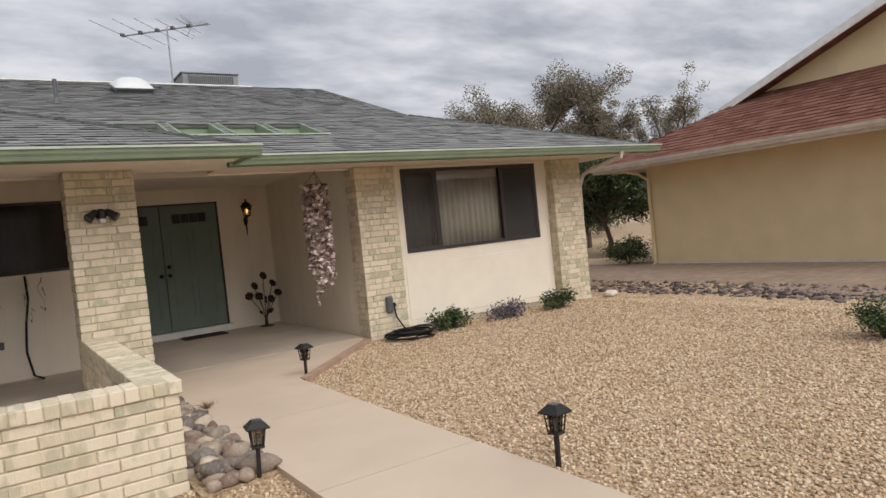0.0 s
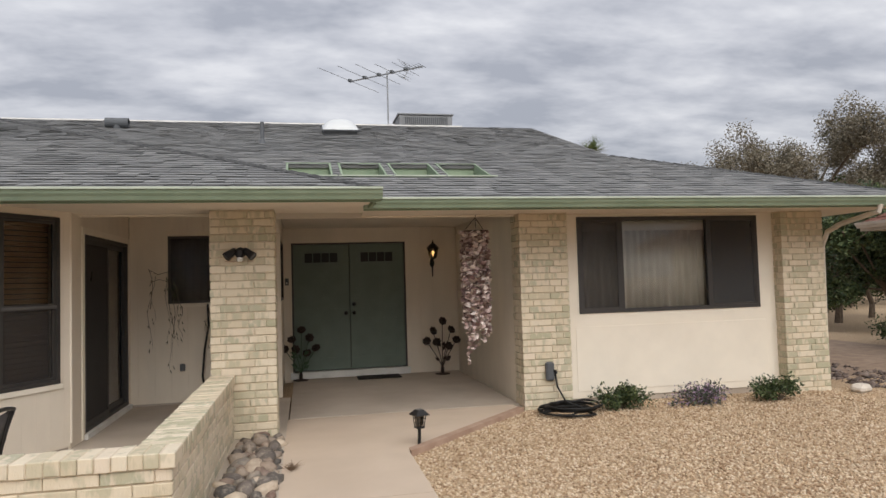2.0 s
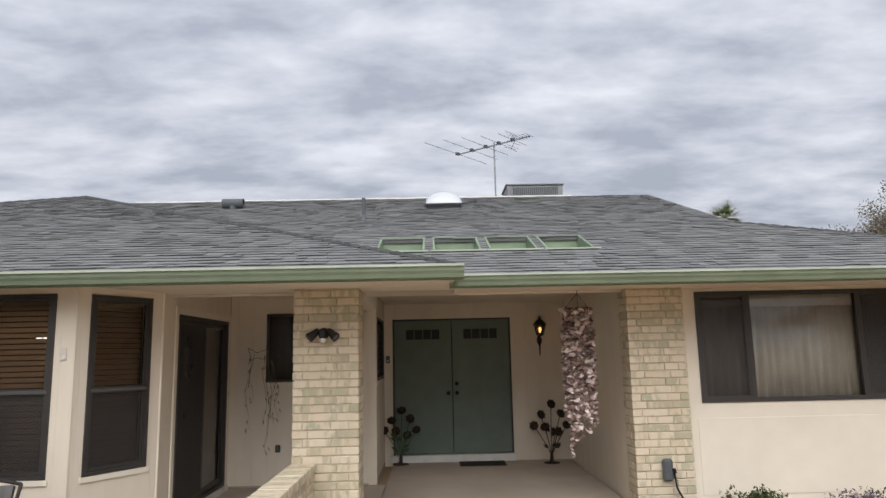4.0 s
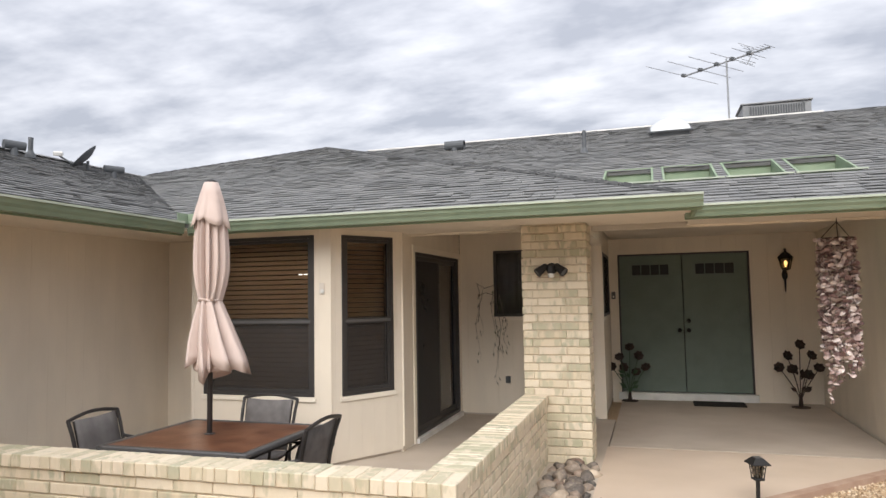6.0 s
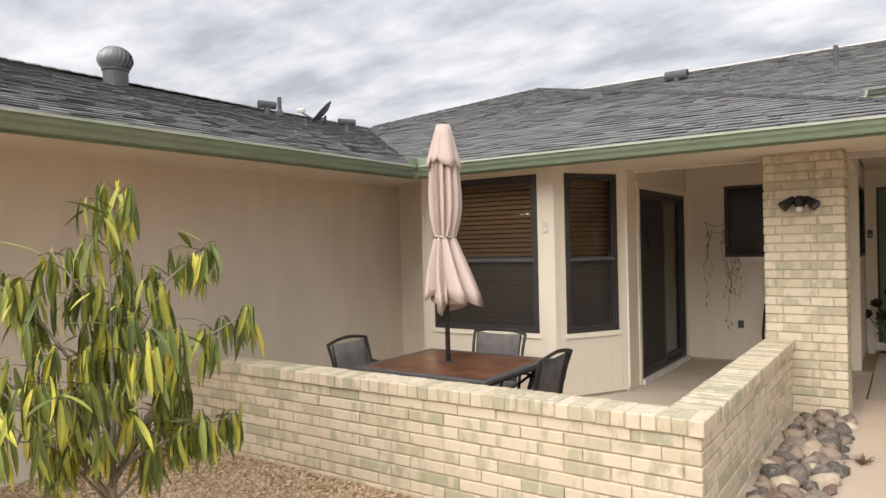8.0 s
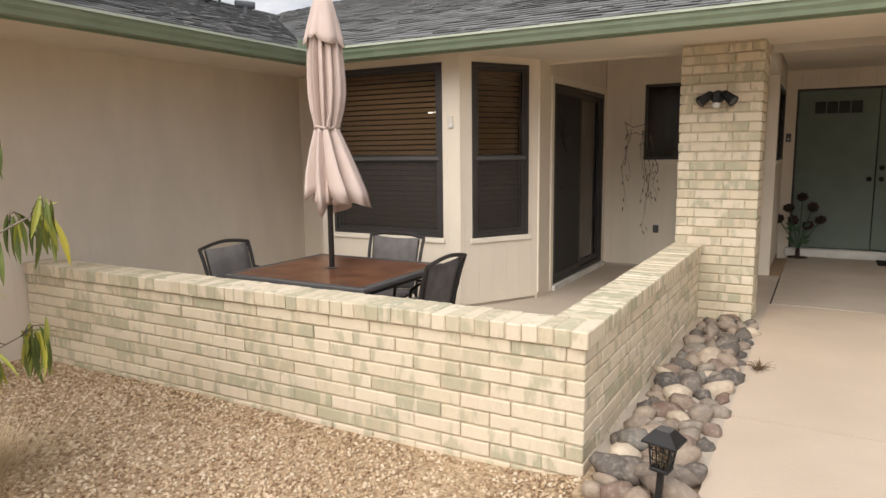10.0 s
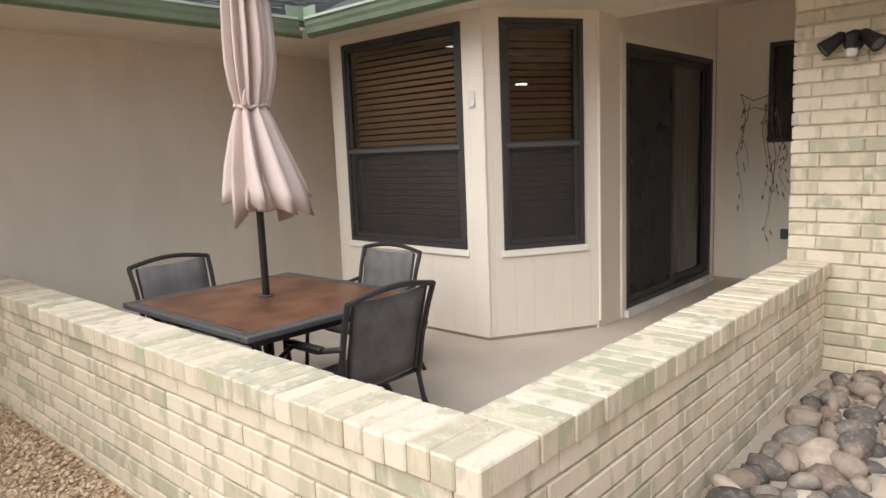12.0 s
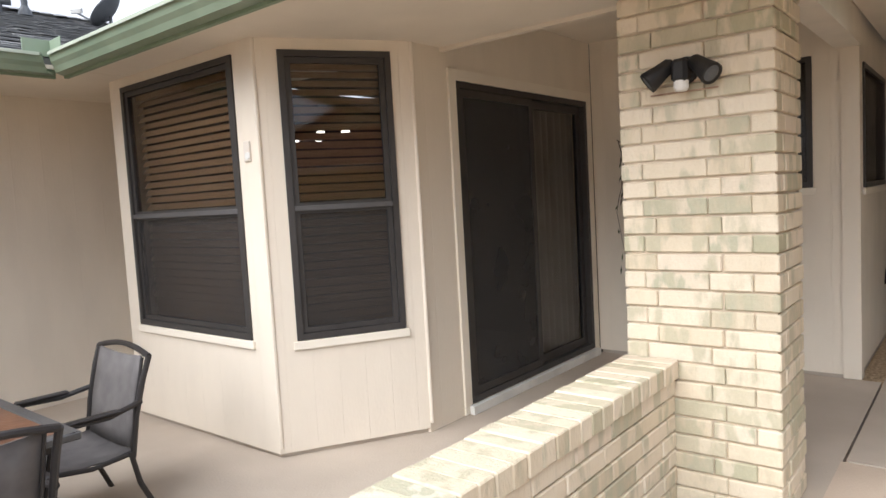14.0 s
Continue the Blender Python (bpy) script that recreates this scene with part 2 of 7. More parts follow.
def tube(bm, pts, r, seg=8, caps=True, closed=False):
    """A round tube along points; r is one radius or a list."""
    pts = [Vector(p) for p in pts]
    rs = r if isinstance(r, (list, tuple)) else [r] * len(pts)
    rings = []
    ref = None
    for i, p in enumerate(pts):
        a = pts[i - 1] if i > 0 else (pts[-1] if closed else p)
        b = pts[(i + 1) % len(pts)] if (i < len(pts) - 1 or closed) else p
        d = (b - a).normalized() if (b - a).length > 1e-9 else Vector((0, 0, 1))
        if ref is None:
            ref = d.orthogonal().normalized()
        ref = (ref - d * ref.dot(d))
        ref = ref.normalized() if ref.length > 1e-6 else d.orthogonal().normalized()
        side = d.cross(ref)
        rings.append([bm.verts.new(p + (ref * math.cos(2 * math.pi * k / seg) + side * math.sin(2 * math.pi * k / seg)) * rs[i]) for k in range(seg)])
    n = len(rings)
    for i in range(n if closed else n - 1):
        a, b = rings[i], rings[(i + 1) % n]
        for k in range(seg):
            bm.faces.new((a[k], a[(k + 1) % seg], b[(k + 1) % seg], b[k]))
    if caps and not closed:
        bm.faces.new(rings[0][::-1])
        bm.faces.new(rings[-1])
    return bm


def tubed(pts, r, seg=8, **k):
    return tube(bmesh.new(), pts, r, seg, **k)


def lathe(bm, prof, seg=16, m=None):
    """Turn a profile of (radius, z) round the z axis."""
    rings = []
    for r, z in prof:
        ring = []
        for k in range(seg):
            v = Vector((r * math.cos(2 * math.pi * k / seg), r * math.sin(2 * math.pi * k / seg), z))
            ring.append(bm.verts.new(m @ v if m is not None else v))
        rings.append(ring)
    for a, b in zip(rings, rings[1:]):
        for k in range(seg):
            bm.faces.new((a[k], a[(k + 1) % seg], b[(k + 1) % seg], b[k]))
    bm.faces.new(rings[0][::-1])
    bm.faces.new(rings[-1])
    return bm


def lathed(prof, seg=16, m=None):
    return lathe(bmesh.new(), prof, seg, m)


def panel(bm, m, us, vs, holes, thick):
    """A slab in the local x-z plane (thickness along +y) with rectangular holes that go through."""
    xs = sorted(set([us[0], us[1]] + [v for h in holes for v in h[:2]]))
    zs = sorted(set([vs[0], vs[1]] + [v for h in holes for v in h[2:]]))
    solid = {}
    for i in range(len(xs) - 1):
        for j in range(len(zs) - 1):
            cx, cz = (xs[i] + xs[i + 1]) / 2, (zs[j] + zs[j + 1]) / 2
            solid[i, j] = not any(h[0] < cx < h[1] and h[2] < cz < h[3] for h in holes)
    cache = {}

    def vert(i, j, k):
        if (i, j, k) not in cache:
            cache[i, j, k] = bm.verts.new(m @ Vector((xs[i], thick * k, zs[j])))
        return cache[i, j, k]
    for (i, j), s in solid.items():
        if not s:
            continue
        bm.faces.new([vert(a, b, 0) for a, b in ((i, j), (i + 1, j), (i + 1, j + 1), (i, j + 1))])
        bm.faces.new([vert(a, b, 1) for a, b in ((i, j), (i, j + 1), (i + 1, j + 1), (i + 1, j))])
        for di, dj, e in ((-1, 0, ((i, j), (i, j + 1))), (1, 0, ((i + 1, j), (i + 1, j + 1))), (0, -1, ((i, j), (i + 1, j))), (0, 1, ((i, j + 1), (i + 1, j + 1)))):
            if not solid.get((i + di, j + dj), False):
                (a, b), (c, d) = e
                bm.faces.new((vert(a, b, 0), vert(c, d, 0), vert(c, d, 1), vert(a, b, 1)))
    return bm


def wall(name, x0, y0, x1, y1, z0, z1, holes=(), thick=0.14, mat=None, label="cream painted wood siding wall of the house", stem=False):
    """A wall whose outer face runs from (x0, y0) to (x1, y1); the inside lies to the left of that way."""
    d = Vector((x1 - x0, y1 - y0, 0))
    m = Matrix.Translation((x0, y0, 0)) @ Matrix.Rotation(math.atan2(d.y, d.x), 4, "Z")
    if stem:
        st = part("foundation", panel(bmesh.new(), m @ Matrix.Translation((0, 0.018, 0)), (0.01, d.length - 0.01), (z0, 0.022), [], thick - 0.03), M_CONC_OLD)
        tagged(st, "low concrete footing below the siding", "foundation", kind="structure")
        z0 = 0.02
    ob = part(name, panel(bmesh.new(), m, (0, d.length), (z0, z1), list(holes), thick), mat or M_SIDING)
    return tagged(ob, label, "wall", kind="structure")


def extrude(bm, prof, a, b, up=(0, 0, 1), cut_a=None, cut_b=None):
    """A profile of (out, up) drawn along a line from a to b; out is to the right of the way. cut: slant of the ends along the way per metre of out."""
    a, b = Vector(a), Vector(b)
    d = (b - a).normalized()
    up = Vector(up)
    out = d.cross(up).normalized()
    rings = []
    for p, c in ((a, cut_a or 0.0), (b, cut_b or 0.0)):
        rings.append([bm.verts.new(p + out * o + up * u + d * (c * o)) for o, u in prof])
    n = len(prof)
    for k in range(n):
        bm.faces.new((rings[0][k], rings[0][(k + 1) % n], rings[1][(k + 1) % n], rings[1][k]))
    bm.faces.new(rings[0][::-1])
    bm.faces.new(rings[1])
    return bm

# ---- ground ----
WALK_X0, WALK_X1 = 0.84, 1.93


def ground_z(x, y):
    """Height of the gravel: a little below the slabs, a shallow swale to the east, rising to the next house."""
    z = -0.05
    if x < 0.4 and y < 4.6:
        z -= 0.05 * min(1.0, (0.4 - x) / 0.5)
    if x > 7.4:
        k = min(1.0, max(0.0, (x - 7.4) / 1.6))
        z -= 0.06 * math.sin(math.pi * min(1.0, (x - 7.4) / 2.0)) if x < 9.4 else 0.0
        z += 0.13 * k * k
    return z + 0.012 * noise.noise(Vector((x * 0.7, y * 0.7, 0.3)))


def ground_sheet():
    bm = bmesh.new()
    xs = [-400, -150, -60, -30, -18] + [-12 + 0.5 * i for i in range(61)] + [20, 25, 32, 45, 70, 150, 400]
    ys = [-400, -150, -60, -25, -12] + [-6 + 0.5 * i for i in range(53)] + [22, 26, 32, 45, 70, 150, 400]
    grid = [[bm.verts.new((x, y, ground_z(x, y))) for y in ys] for x in xs]
    for i in range(len(xs) - 1):
        for j in range(len(ys) - 1):
            bm.faces.new((grid[i][j], grid[i + 1][j], grid[i + 1][j + 1], grid[i][j + 1]))
    return tagged(part("ground", bm, M_GRAVEL, smooth=True), "tan decorative gravel covering the front yard", "ground", kind="structure")


ground_sheet()


def slab(name, outline, z0, z1, mat, label, cat="pavement"):
    bm = bmesh.new()
    lo = [bm.verts.new((x, y, z0)) for x, y in outline]
    hi = [bm.verts.new((x, y, z1)) for x, y in outline]
    bm.faces.new(lo[::-1])
    bm.faces.new(hi)
    n = len(outline)
    for k in range(n):
        bm.faces.new((lo[k], lo[(k + 1) % n], hi[(k + 1) % n], hi[k]))
    return tagged(part(name, bm, mat), label, cat, kind="structure")


# walkway slabs with open joints, then the porch
JOINTS = [-6.0, -4.0, -1.9, 0.2, 1.9, 3.55, 5.25]
for ya, yb in zip(JOINTS, JOINTS[1:]):
    slab("pavement", [(WALK_X0, ya + 0.004), (WALK_X1, ya + 0.004), (WALK_X1, yb - 0.004), (WALK_X0, yb - 0.004)], -0.12, -0.004, M_CONC, "pinkish tan concrete walkway slab leading to the porch")
slab("pavement", [(WALK_X0, 5.254), (WALK_X1, 5.254), (WALK_X1, 6.45), (3.46, 7.98), (3.46, 8.25), (WALK_X0, 8.25)], -0.12, -0.004, M_CONC, "pinkish tan concrete walkway widening towards the porch")
slab("porch_floor", [(0.86, 8.258), (3.54, 8.258), (3.54, 11.5), (0.86, 11.5)], -0.12, 0.0, M_CONC_OLD, "smooth tan concrete porch floor before the double door", "floor")
slab("pavement", [(-4.0, 4.5), (0.845, 4.5), (0.845, 9.8), (-4.0, 9.8)], -0.14, -0.006, M_CONC_OLD, "weathered grey concrete patio slab behind the brick wall")
slab("edging", [(1.94, 6.40), (3.50, 7.96), (3.46, 8.05), (1.94, 6.53)], -0.10, 0.006, M_EDGE, "row of dark red brick edging beside the porch", "edging")

# ---- brickwork ----
BRICK_L, JOINT = 0.270, 0.004
BRICK_MESH = {}


def brick_mesh(lx, ly, lz, mat):
    key = (round(lx, 3), round(ly, 3), round(lz, 3), mat.name)
    if key not in BRICK_MESH:
        bm = boxed(-lx / 2, lx / 2, -ly / 2, ly / 2, -lz / 2, lz / 2, bevel=0.005)
        me = bpy.data.meshes.new("brick")
        bmesh.ops.recalc_face_normals(bm, faces=bm.faces)
        bm.to_mesh(me)
        bm.free()
        me.materials.append(mat)
        BRICK_MESH[key] = me
    return BRICK_MESH[key]


BRNG = random.Random(11)


def brick(parent, x, y, z, lx, ly, lz, turn=0.0, stained=0.07):
    """One brick; stained is the share of bricks with the green weathering all over."""
    ob = new("brick", brick_mesh(lx, ly, lz, M_BRICK_OLD if BRNG.random() < stained else M_BRICK))
    ob.parent = parent
    j = BRNG.uniform
    ob.matrix_local = Matrix.Translation((x + j(-0.0025, 0.0025), y + j(-0.0025, 0.0025), z)) @ Matrix.Rotation(turn + radians(j(-0.25, 0.25)), 4, "Z")


def run(parent, x0, y0, ux, uy, length, z, depth, shift, course, stained=0.1):
    """One course of bricks along (ux, uy) from (x0, y0) (the middle of the wall's thickness); bed joints are raked."""
    t = 0.0
    first = True
    turn = math.atan2(uy, ux)
    while t < length - 0.03:
        n = BRICK_L if not (first and shift) else BRICK_L * shift
        first = False
        e = min(t + n, length)
        if length - e < 0.07:
            e = length
        lx = e - t - JOINT
        c = (t + e) / 2
        brick(parent, x0 + ux * c, y0 + uy * c, z + course / 2, lx, depth, course - 0.009, turn, stained)
        t = e


def low_wall():
    root = thing("brick_wall", "low cream brick garden wall with rowlock cap around the patio", "brick wall", kind="structure")
    x_w, x_e, y_s, y_n, th = -4.01, 0.347, 4.305, 7.425, 0.20
    top, course = 0.548, 0.0768
    bm = boxed(x_w, x_e - 0.013, y_s + 0.013, y_s + th - 0.013, -0.2, top - 0.004)
    box(bm, x_e - th + 0.013, x_e - 0.013, y_s + th - 0.013, y_n, -0.2, top - 0.004)
    part("mortar", bm, M_MORTAR, root)
    for c in range(9):
        z = top - (c + 1) * course
        odd = c % 2
        length = x_e - x_w - (th if odd else 0.0)
        xe = x_e - (th if odd else 0.0)
        old = 0.14 if c in (2, 3, 6) else 0.05
        run(root, xe, y_s + th / 2, -1, 0, length, z, th, 0.0 if odd else 0.33, course, old)
        ys = y_s if odd else y_s + th
        run(root, x_e - th / 2, ys, 0, 1, y_n - ys, z, th, 0.0 if odd else 0.5, course, old)
    # the cap: bricks on edge, across the wall, bedded in flush mortar
    cap_h, cap_d, cap_w = 0.081, 0.238, 0.0797
    bed = boxed(x_w, x_e + 0.010, y_s + th / 2 - cap_d / 2 + 0.010, y_s + th / 2 + cap_d / 2 - 0.008, top - 0.003, top + cap_h - 0.004)
    box(bed, x_e - th / 2 - cap_d / 2 + 0.008, x_e - th / 2 + cap_d / 2 - 0.010, y_s + th / 2 + cap_d / 2 - 0.007, y_n, top - 0.003, top + cap_h - 0.004)
    part("cap_mortar", bed, M_MORTAR, root)
    zc = top + cap_h / 2
    n = int((x_e + 0.018 - x_w) / cap_w)
    for k in range(n):
        brick(root, x_e + 0.018 - cap_w * (k + 0.5), y_s + th / 2, zc + BRNG.uniform(-0.0025, 0.0025), cap_w - 0.0035, cap_d, cap_h, 0.0, 0.3)
    n = int((y_n - (y_s + th + 0.020)) / cap_w)
    w2 = (y_n - (y_s + th + 0.020)) / n
    for k in range(n):
        brick(root, x_e - th / 2, y_s + th + 0.020 + w2 * (k + 0.5), zc + BRNG.uniform(-0.0025, 0.0025), cap_d, w2 - 0.0035, cap_h, 0.0, 0.3)


def brick_pillar(name, x0, x1, y0, y1, z1, label, course=0.0778):
    root = thing(name, label, "pillar", kind="structure")
    d = 0.095
    part("mortar", boxed(x0 + 0.013, x1 - 0.013, y0 + 0.013, y1 - 0.013, -0.15, z1 - 0.01), M_MORTAR, root)
    n = int(math.ceil((z1 + 0.08) / course))
    for c in range(n):
        z = z1 - (c + 1) * course
        odd = c % 2
        e = d if odd else 0.0
        # a stained course below the eave and several near the ground
        old = 0.9 if c == 4 else 0.5 if c in (23, 24, 26, 27, 29) else 0.28 if c in (13, 15, 17, 19) else 0.10
        run(root, x0 + e, y0 + d / 2, 1, 0, x1 - x0 - 2 * e, z, d, 0.0 if odd else 0.55, course, old)
        run(root, x0 + e, y1 - d / 2, 1, 0, x1 - x0 - 2 * e, z, d, 0.0 if odd else 0.55, course, old)
        f = 0.0 if odd else d
        run(root, x0 + d / 2, y0 + f, 0, 1, y1 - y0 - 2 * f, z, d, 0.5 if odd else 0.0, course, old)
        run(root, x1 - d / 2, y0 + f, 0, 1, y1 - y0 - 2 * f, z, d, 0.5 if odd else 0.0, course, old)


# ---- house walls ----
TOP = 2.34
DOOR = (0.85, 2.69, 0.11, 2.165)
BAYW = (-3.03, -1.785, 0.64, 2.20)
BIGW = (4.33, 6.82, 1.04, 2.225)
wall("wall_door", 0.72, 11.5, 3.56, 11.5, -0.1, TOP + 0.2, [(DOOR[0] - 0.72, DOOR[1] - 0.72, -0.1, DOOR[3])], mat=M_SIDING, label="cream painted wall round the double front door")
wall("wall_porch_east", 3.56, 11.5, 3.56, 8.2, -0.1, TOP + 0.2, label="cream painted side wall of the porch")
wall("wall_window", 4.10, 8.2, 7.10, 8.2, -0.1, TOP, [(BIGW[0] - 4.10, BIGW[1] - 4.10, BIGW[2], BIGW[3])], mat=M_STUCCO, label="smooth cream panelled wall below the big window", stem=True)
wall("wall_east", 7.62, 8.3, 7.62, 14.0, -0.1, TOP)
wall("wall_porch_west", 0.72, 9.804, 0.72, 11.496, -0.1, TOP + 0.28, [(0.26, 1.46, 1.28, 2.13)], label="cream painted porch side wall with a narrow window", stem=True)
wall("wall_patio_north", -1.16, 9.8, 0.72 - 0.004, 9.8, -0.1, TOP + 0.28, [(0.47, 1.62, 1.30, 2.18)], label="cream painted wall at the back of the patio with a screened window", stem=True)
wall("wall_slider", -1.165, 7.56, -1.165, 9.8, -0.1, TOP + 0.28, [(0.40, 2.13, 0.055, 2.08)], label="cream painted patio wall holding the sliding door")
wall("wall_bay_front", -3.19, 6.815, -1.618, 6.815, -0.1, TOP, [(BAYW[0] + 3.19, BAYW[1] + 3.19, BAYW[2], BAYW[3])], mat=M_SIDING, label="cream painted bay wall with a wide window", stem=True)
BAY_A, BAY_B = Vector((-1.618, 6.815, 0)), Vector((-1.165, 7.56, 0))
BAY_LEN = (BAY_B - BAY_A).length
wall("wall_bay_side", BAY_A.x, BAY_A.y, BAY_B.x, BAY_B.y, -0.1, TOP, [(0.135, 0.755, 0.635, 2.20)], label="cream painted slanted bay wall with a tall window", stem=True)
GX, RY = -4.02, 7.48
wall("wall_garage", GX, -4.0, GX, RY, -0.2, TOP, label="plain beige painted garage side wall")
wall("wall_recess", GX, RY, -3.60, RY, -0.1, TOP, label="cream painted wall in the recess beside the bay", stem=True)
wall("wall_bay_west", -3.596, RY - 0.004, -3.192, 6.819, -0.1, TOP, label="cream painted slanted side wall of the bay", stem=True)
for nm, a, b in (("wall_back", (7.62, 14.0), (-12, 14.0)), ("wall_west", (-9.6, 14.0), (-9.6, -4.0)), ("wall_garage_front", (-9.6, -4.0), (GX, -4.0))):
    wall(nm, *a, *b, -0.2, TOP)
# added plain room walls close the openings from inside, near black for unlit rooms
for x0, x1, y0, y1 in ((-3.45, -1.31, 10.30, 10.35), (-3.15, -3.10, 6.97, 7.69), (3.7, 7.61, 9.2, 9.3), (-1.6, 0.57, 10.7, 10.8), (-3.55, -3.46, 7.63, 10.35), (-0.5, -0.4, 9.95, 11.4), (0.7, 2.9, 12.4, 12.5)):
    tagged(part("wall_inner", boxed(x0, x1, y0, y1, -0.1, 2.4), M_ROOM_SHADE), "added room backing wall, coloured near black for indoor shade", "wall", kind="structure")

low_wall()
brick_pillar("brick_pillar", 0.135, 0.765, 7.43, 7.86, 2.327, "cream brick pillar at the patio corner carrying the eave")
brick_pillar("brick_pillar", 3.53, 4.135, 8.02, 8.34, 2.327, "cream brick pillar between the porch and the big window")
brick_pillar("brick_pillar", 7.05, 7.68, 8.03, 8.36, 2.327, "cream brick pillar at the far house corner")

# ---- roofs ----
SLOPE = 0.353
EAVE_Z = 2.325


def spans(poly, v):
    """The stretches of u inside a polygon (u, v) on a line of constant v."""
    xs = []
    for (u0, v0), (u1, v1) in zip(poly, poly[1:] + poly[:1]):
        if (v0 <= v < v1) or (v1 <= v < v0):
            xs.append(u0 + (u1 - u0) * (v - v0) / (v1 - v0))
    xs.sort()
    return [(xs[i], xs[i + 1]) for i in range(0, len(xs) - 1, 2)]


def cut(sp, holes, v):
    for h in holes:
        if h[2] < v < h[3]:
            out = []
            for a, b in sp:
                if h[0] > a and h[0] < b:
                    out.append((a, h[0]))
                if h[1] < b and h[1] > a:
                    out.append((h[1], b))
                if h[1] <= a or h[0] >= b:
                    out.append((a, b))
            sp = out
    return sp


def roof_plane(name, corners, label, mat, holes=(), expo=0.128, tab=0.26, seed=3, thick=0.014, single=False):
    """Corners in 3D, the first two along the eave. Rows of lapped shingle tabs on a deck."""
    rng = random.Random(seed)
    O = Vector(corners[0])
    U = (Vector(corners[1]) - O).normalized()
    nrm = U.cross(Vector(corners[2]) - O).normalized()
    if nrm.z < 0:
        nrm = -nrm
    V = nrm.cross(U)
    poly = [((Vector(c) - O).dot(U), (Vector(c) - O).dot(V)) for c in corners]
    hol = []
    for h in holes:
        q = [((Vector(c) - O).dot(U), (Vector(c) - O).dot(V)) for c in h]
        hol.append((min(a for a, b in q), max(a for a, b in q), min(b for a, b in q), max(b for a, b in q)))
    vmax = max(b for a, b in poly)
    vs, fs, done = [], [], set()

    def quadbox(u0, u1, v0, v1, h0, h1, base):
        k = len(vs)
        for u, v, h in ((u0, v0, h0 - 0.006), (u1, v0, h0 - 0.006), (u1, v1, base), (u0, v1, base), (u0, v0, h0), (u1, v0, h0), (u1, v1, h1), (u0, v1, h1)):
            p = O + U * u + V * v + nrm * h
            vs.append((p.x, p.y, p.z))
        fs.extend([(k + 4, k + 5, k + 6, k + 7), (k, k + 1, k + 5, k + 4), (k + 1, k + 2, k + 6, k + 5), (k + 3, k, k + 4, k + 7), (k + 2, k + 3, k + 7, k + 6), (k + 3, k + 2, k + 1, k)])
    dv, df = [], []
    rows = int(math.ceil(vmax / expo))
    for r in range(rows):
        v0, v1 = r * expo, min((r + 1) * expo, vmax)
        for a, b in cut(spans(poly, (v0 + v1) / 2), hol, (v0 + v1) / 2):
            k = len(dv)
            for u, v in ((a, v0), (b, v0), (b, v1), (a, v1)):
                for h in (0.0, -0.04):
                    p = O + U * u + V * v + nrm * h
                    dv.append((p.x, p.y, p.z))
            df.extend([(k, k + 2, k + 4, k + 6), (k + 1, k + 7, k + 5, k + 3), (k, k + 1, k + 3, k + 2), (k + 4, k + 5, k + 7, k + 6), (k, k + 6, k + 7, k + 1), (k + 2, k + 3, k + 5, k + 4)])
            u = a
            off = rng.uniform(0.1, tab)
            while u < b - 0.01:
                w = off if u == a else tab * rng.choice((0.35, 0.5, 0.7, 0.85, 1.0))
                e = min(u + w, b)
                drop = rng.choice((0.0, 0.0, 0.008, 0.016)) + rng.uniform(-0.003, 0.003)
                t = thick * rng.choice((0.85, 1.0, 1.0, 1.3))
                quadbox(u + 0.003, e - 0.003, v0 - drop, v1 + 0.02, t, 0.001, -0.002)
                u = e
    root = thing(name, label, "roof", kind="structure")
    if single:
        # the lowest rows, nearest to the walk, as shingles of their own
        count, k = 0, 0
        while count < 300 and k < len(vs) // 8:
            if vs[8 * k][1] > 0.5:
                me = bpy.data.meshes.new("shingle")
                me.from_pydata(vs[8 * k:8 * k + 8], [], [tuple(i - 8 * k for i in f) for f in fs[6 * k:6 * k + 6]])
                me.materials.append(M_SHINGLE_ONE)
                new("shingle", me).parent = root
                count += 1
                done.add(k)
            k += 1
        rest = [k for k in range(len(vs) // 8) if k not in done]
        fs = [tuple(i - 8 * k + 8 * n for i in f) for n, k in enumerate(rest) for f in fs[6 * k:6 * k + 6]]
        vs = [v for k in rest for v in vs[8 * k:8 * k + 8]]
    for nm, v_, f_, kind in (("deck", dv, df, ""), ("shingles", vs, fs, "stuff")):
        me = bpy.data.meshes.new(nm)
        me.from_pydata(v_, [], f_)
        me.materials.append(mat)
        ob = new(nm, me)
        ob.parent = root
        if kind:
            tagged(ob, "rows of lapped asphalt shingles", kind=kind)
    return root


def hip_caps(parent, a, b, mat, wide=0.085, step=0.16, sag=0.032):
    """Bent cap shingles along a hip or ridge."""
    a, b = Vector(a), Vector(b)
    d = (b - a).normalized()
    side = d.cross(Vector((0, 0, 1))).normalized()
    up = side.cross(d)
    n = int((b - a).length / step)
    bm = bmesh.new()
    for k in range(n):
        p, q = a + d * (k * step), a + d * ((k + 1) * step + 0.03)
        h0, h1 = 0.026, 0.014
        r = []
        for c, h in ((p, h0), (q, h1)):
            r.append([bm.verts.new(c + side * s * wide + up * (h - (sag if s else 0.0))) for s in (-1, 0, 1)])
        bm.faces.new((r[0][0], r[0][1], r[1][1], r[1][0]))
        bm.faces.new((r[0][1], r[0][2], r[1][2], r[1][1]))
        lo = [bm.verts.new(v.co - up * 0.014) for v in r[0]]
        bm.faces.new((r[0][0], lo[0], lo[1], r[0][1]))
        bm.faces.new((r[0][1], lo[1], lo[2], r[0][2]))
    return part("ridge_cap", bm, mat, parent)


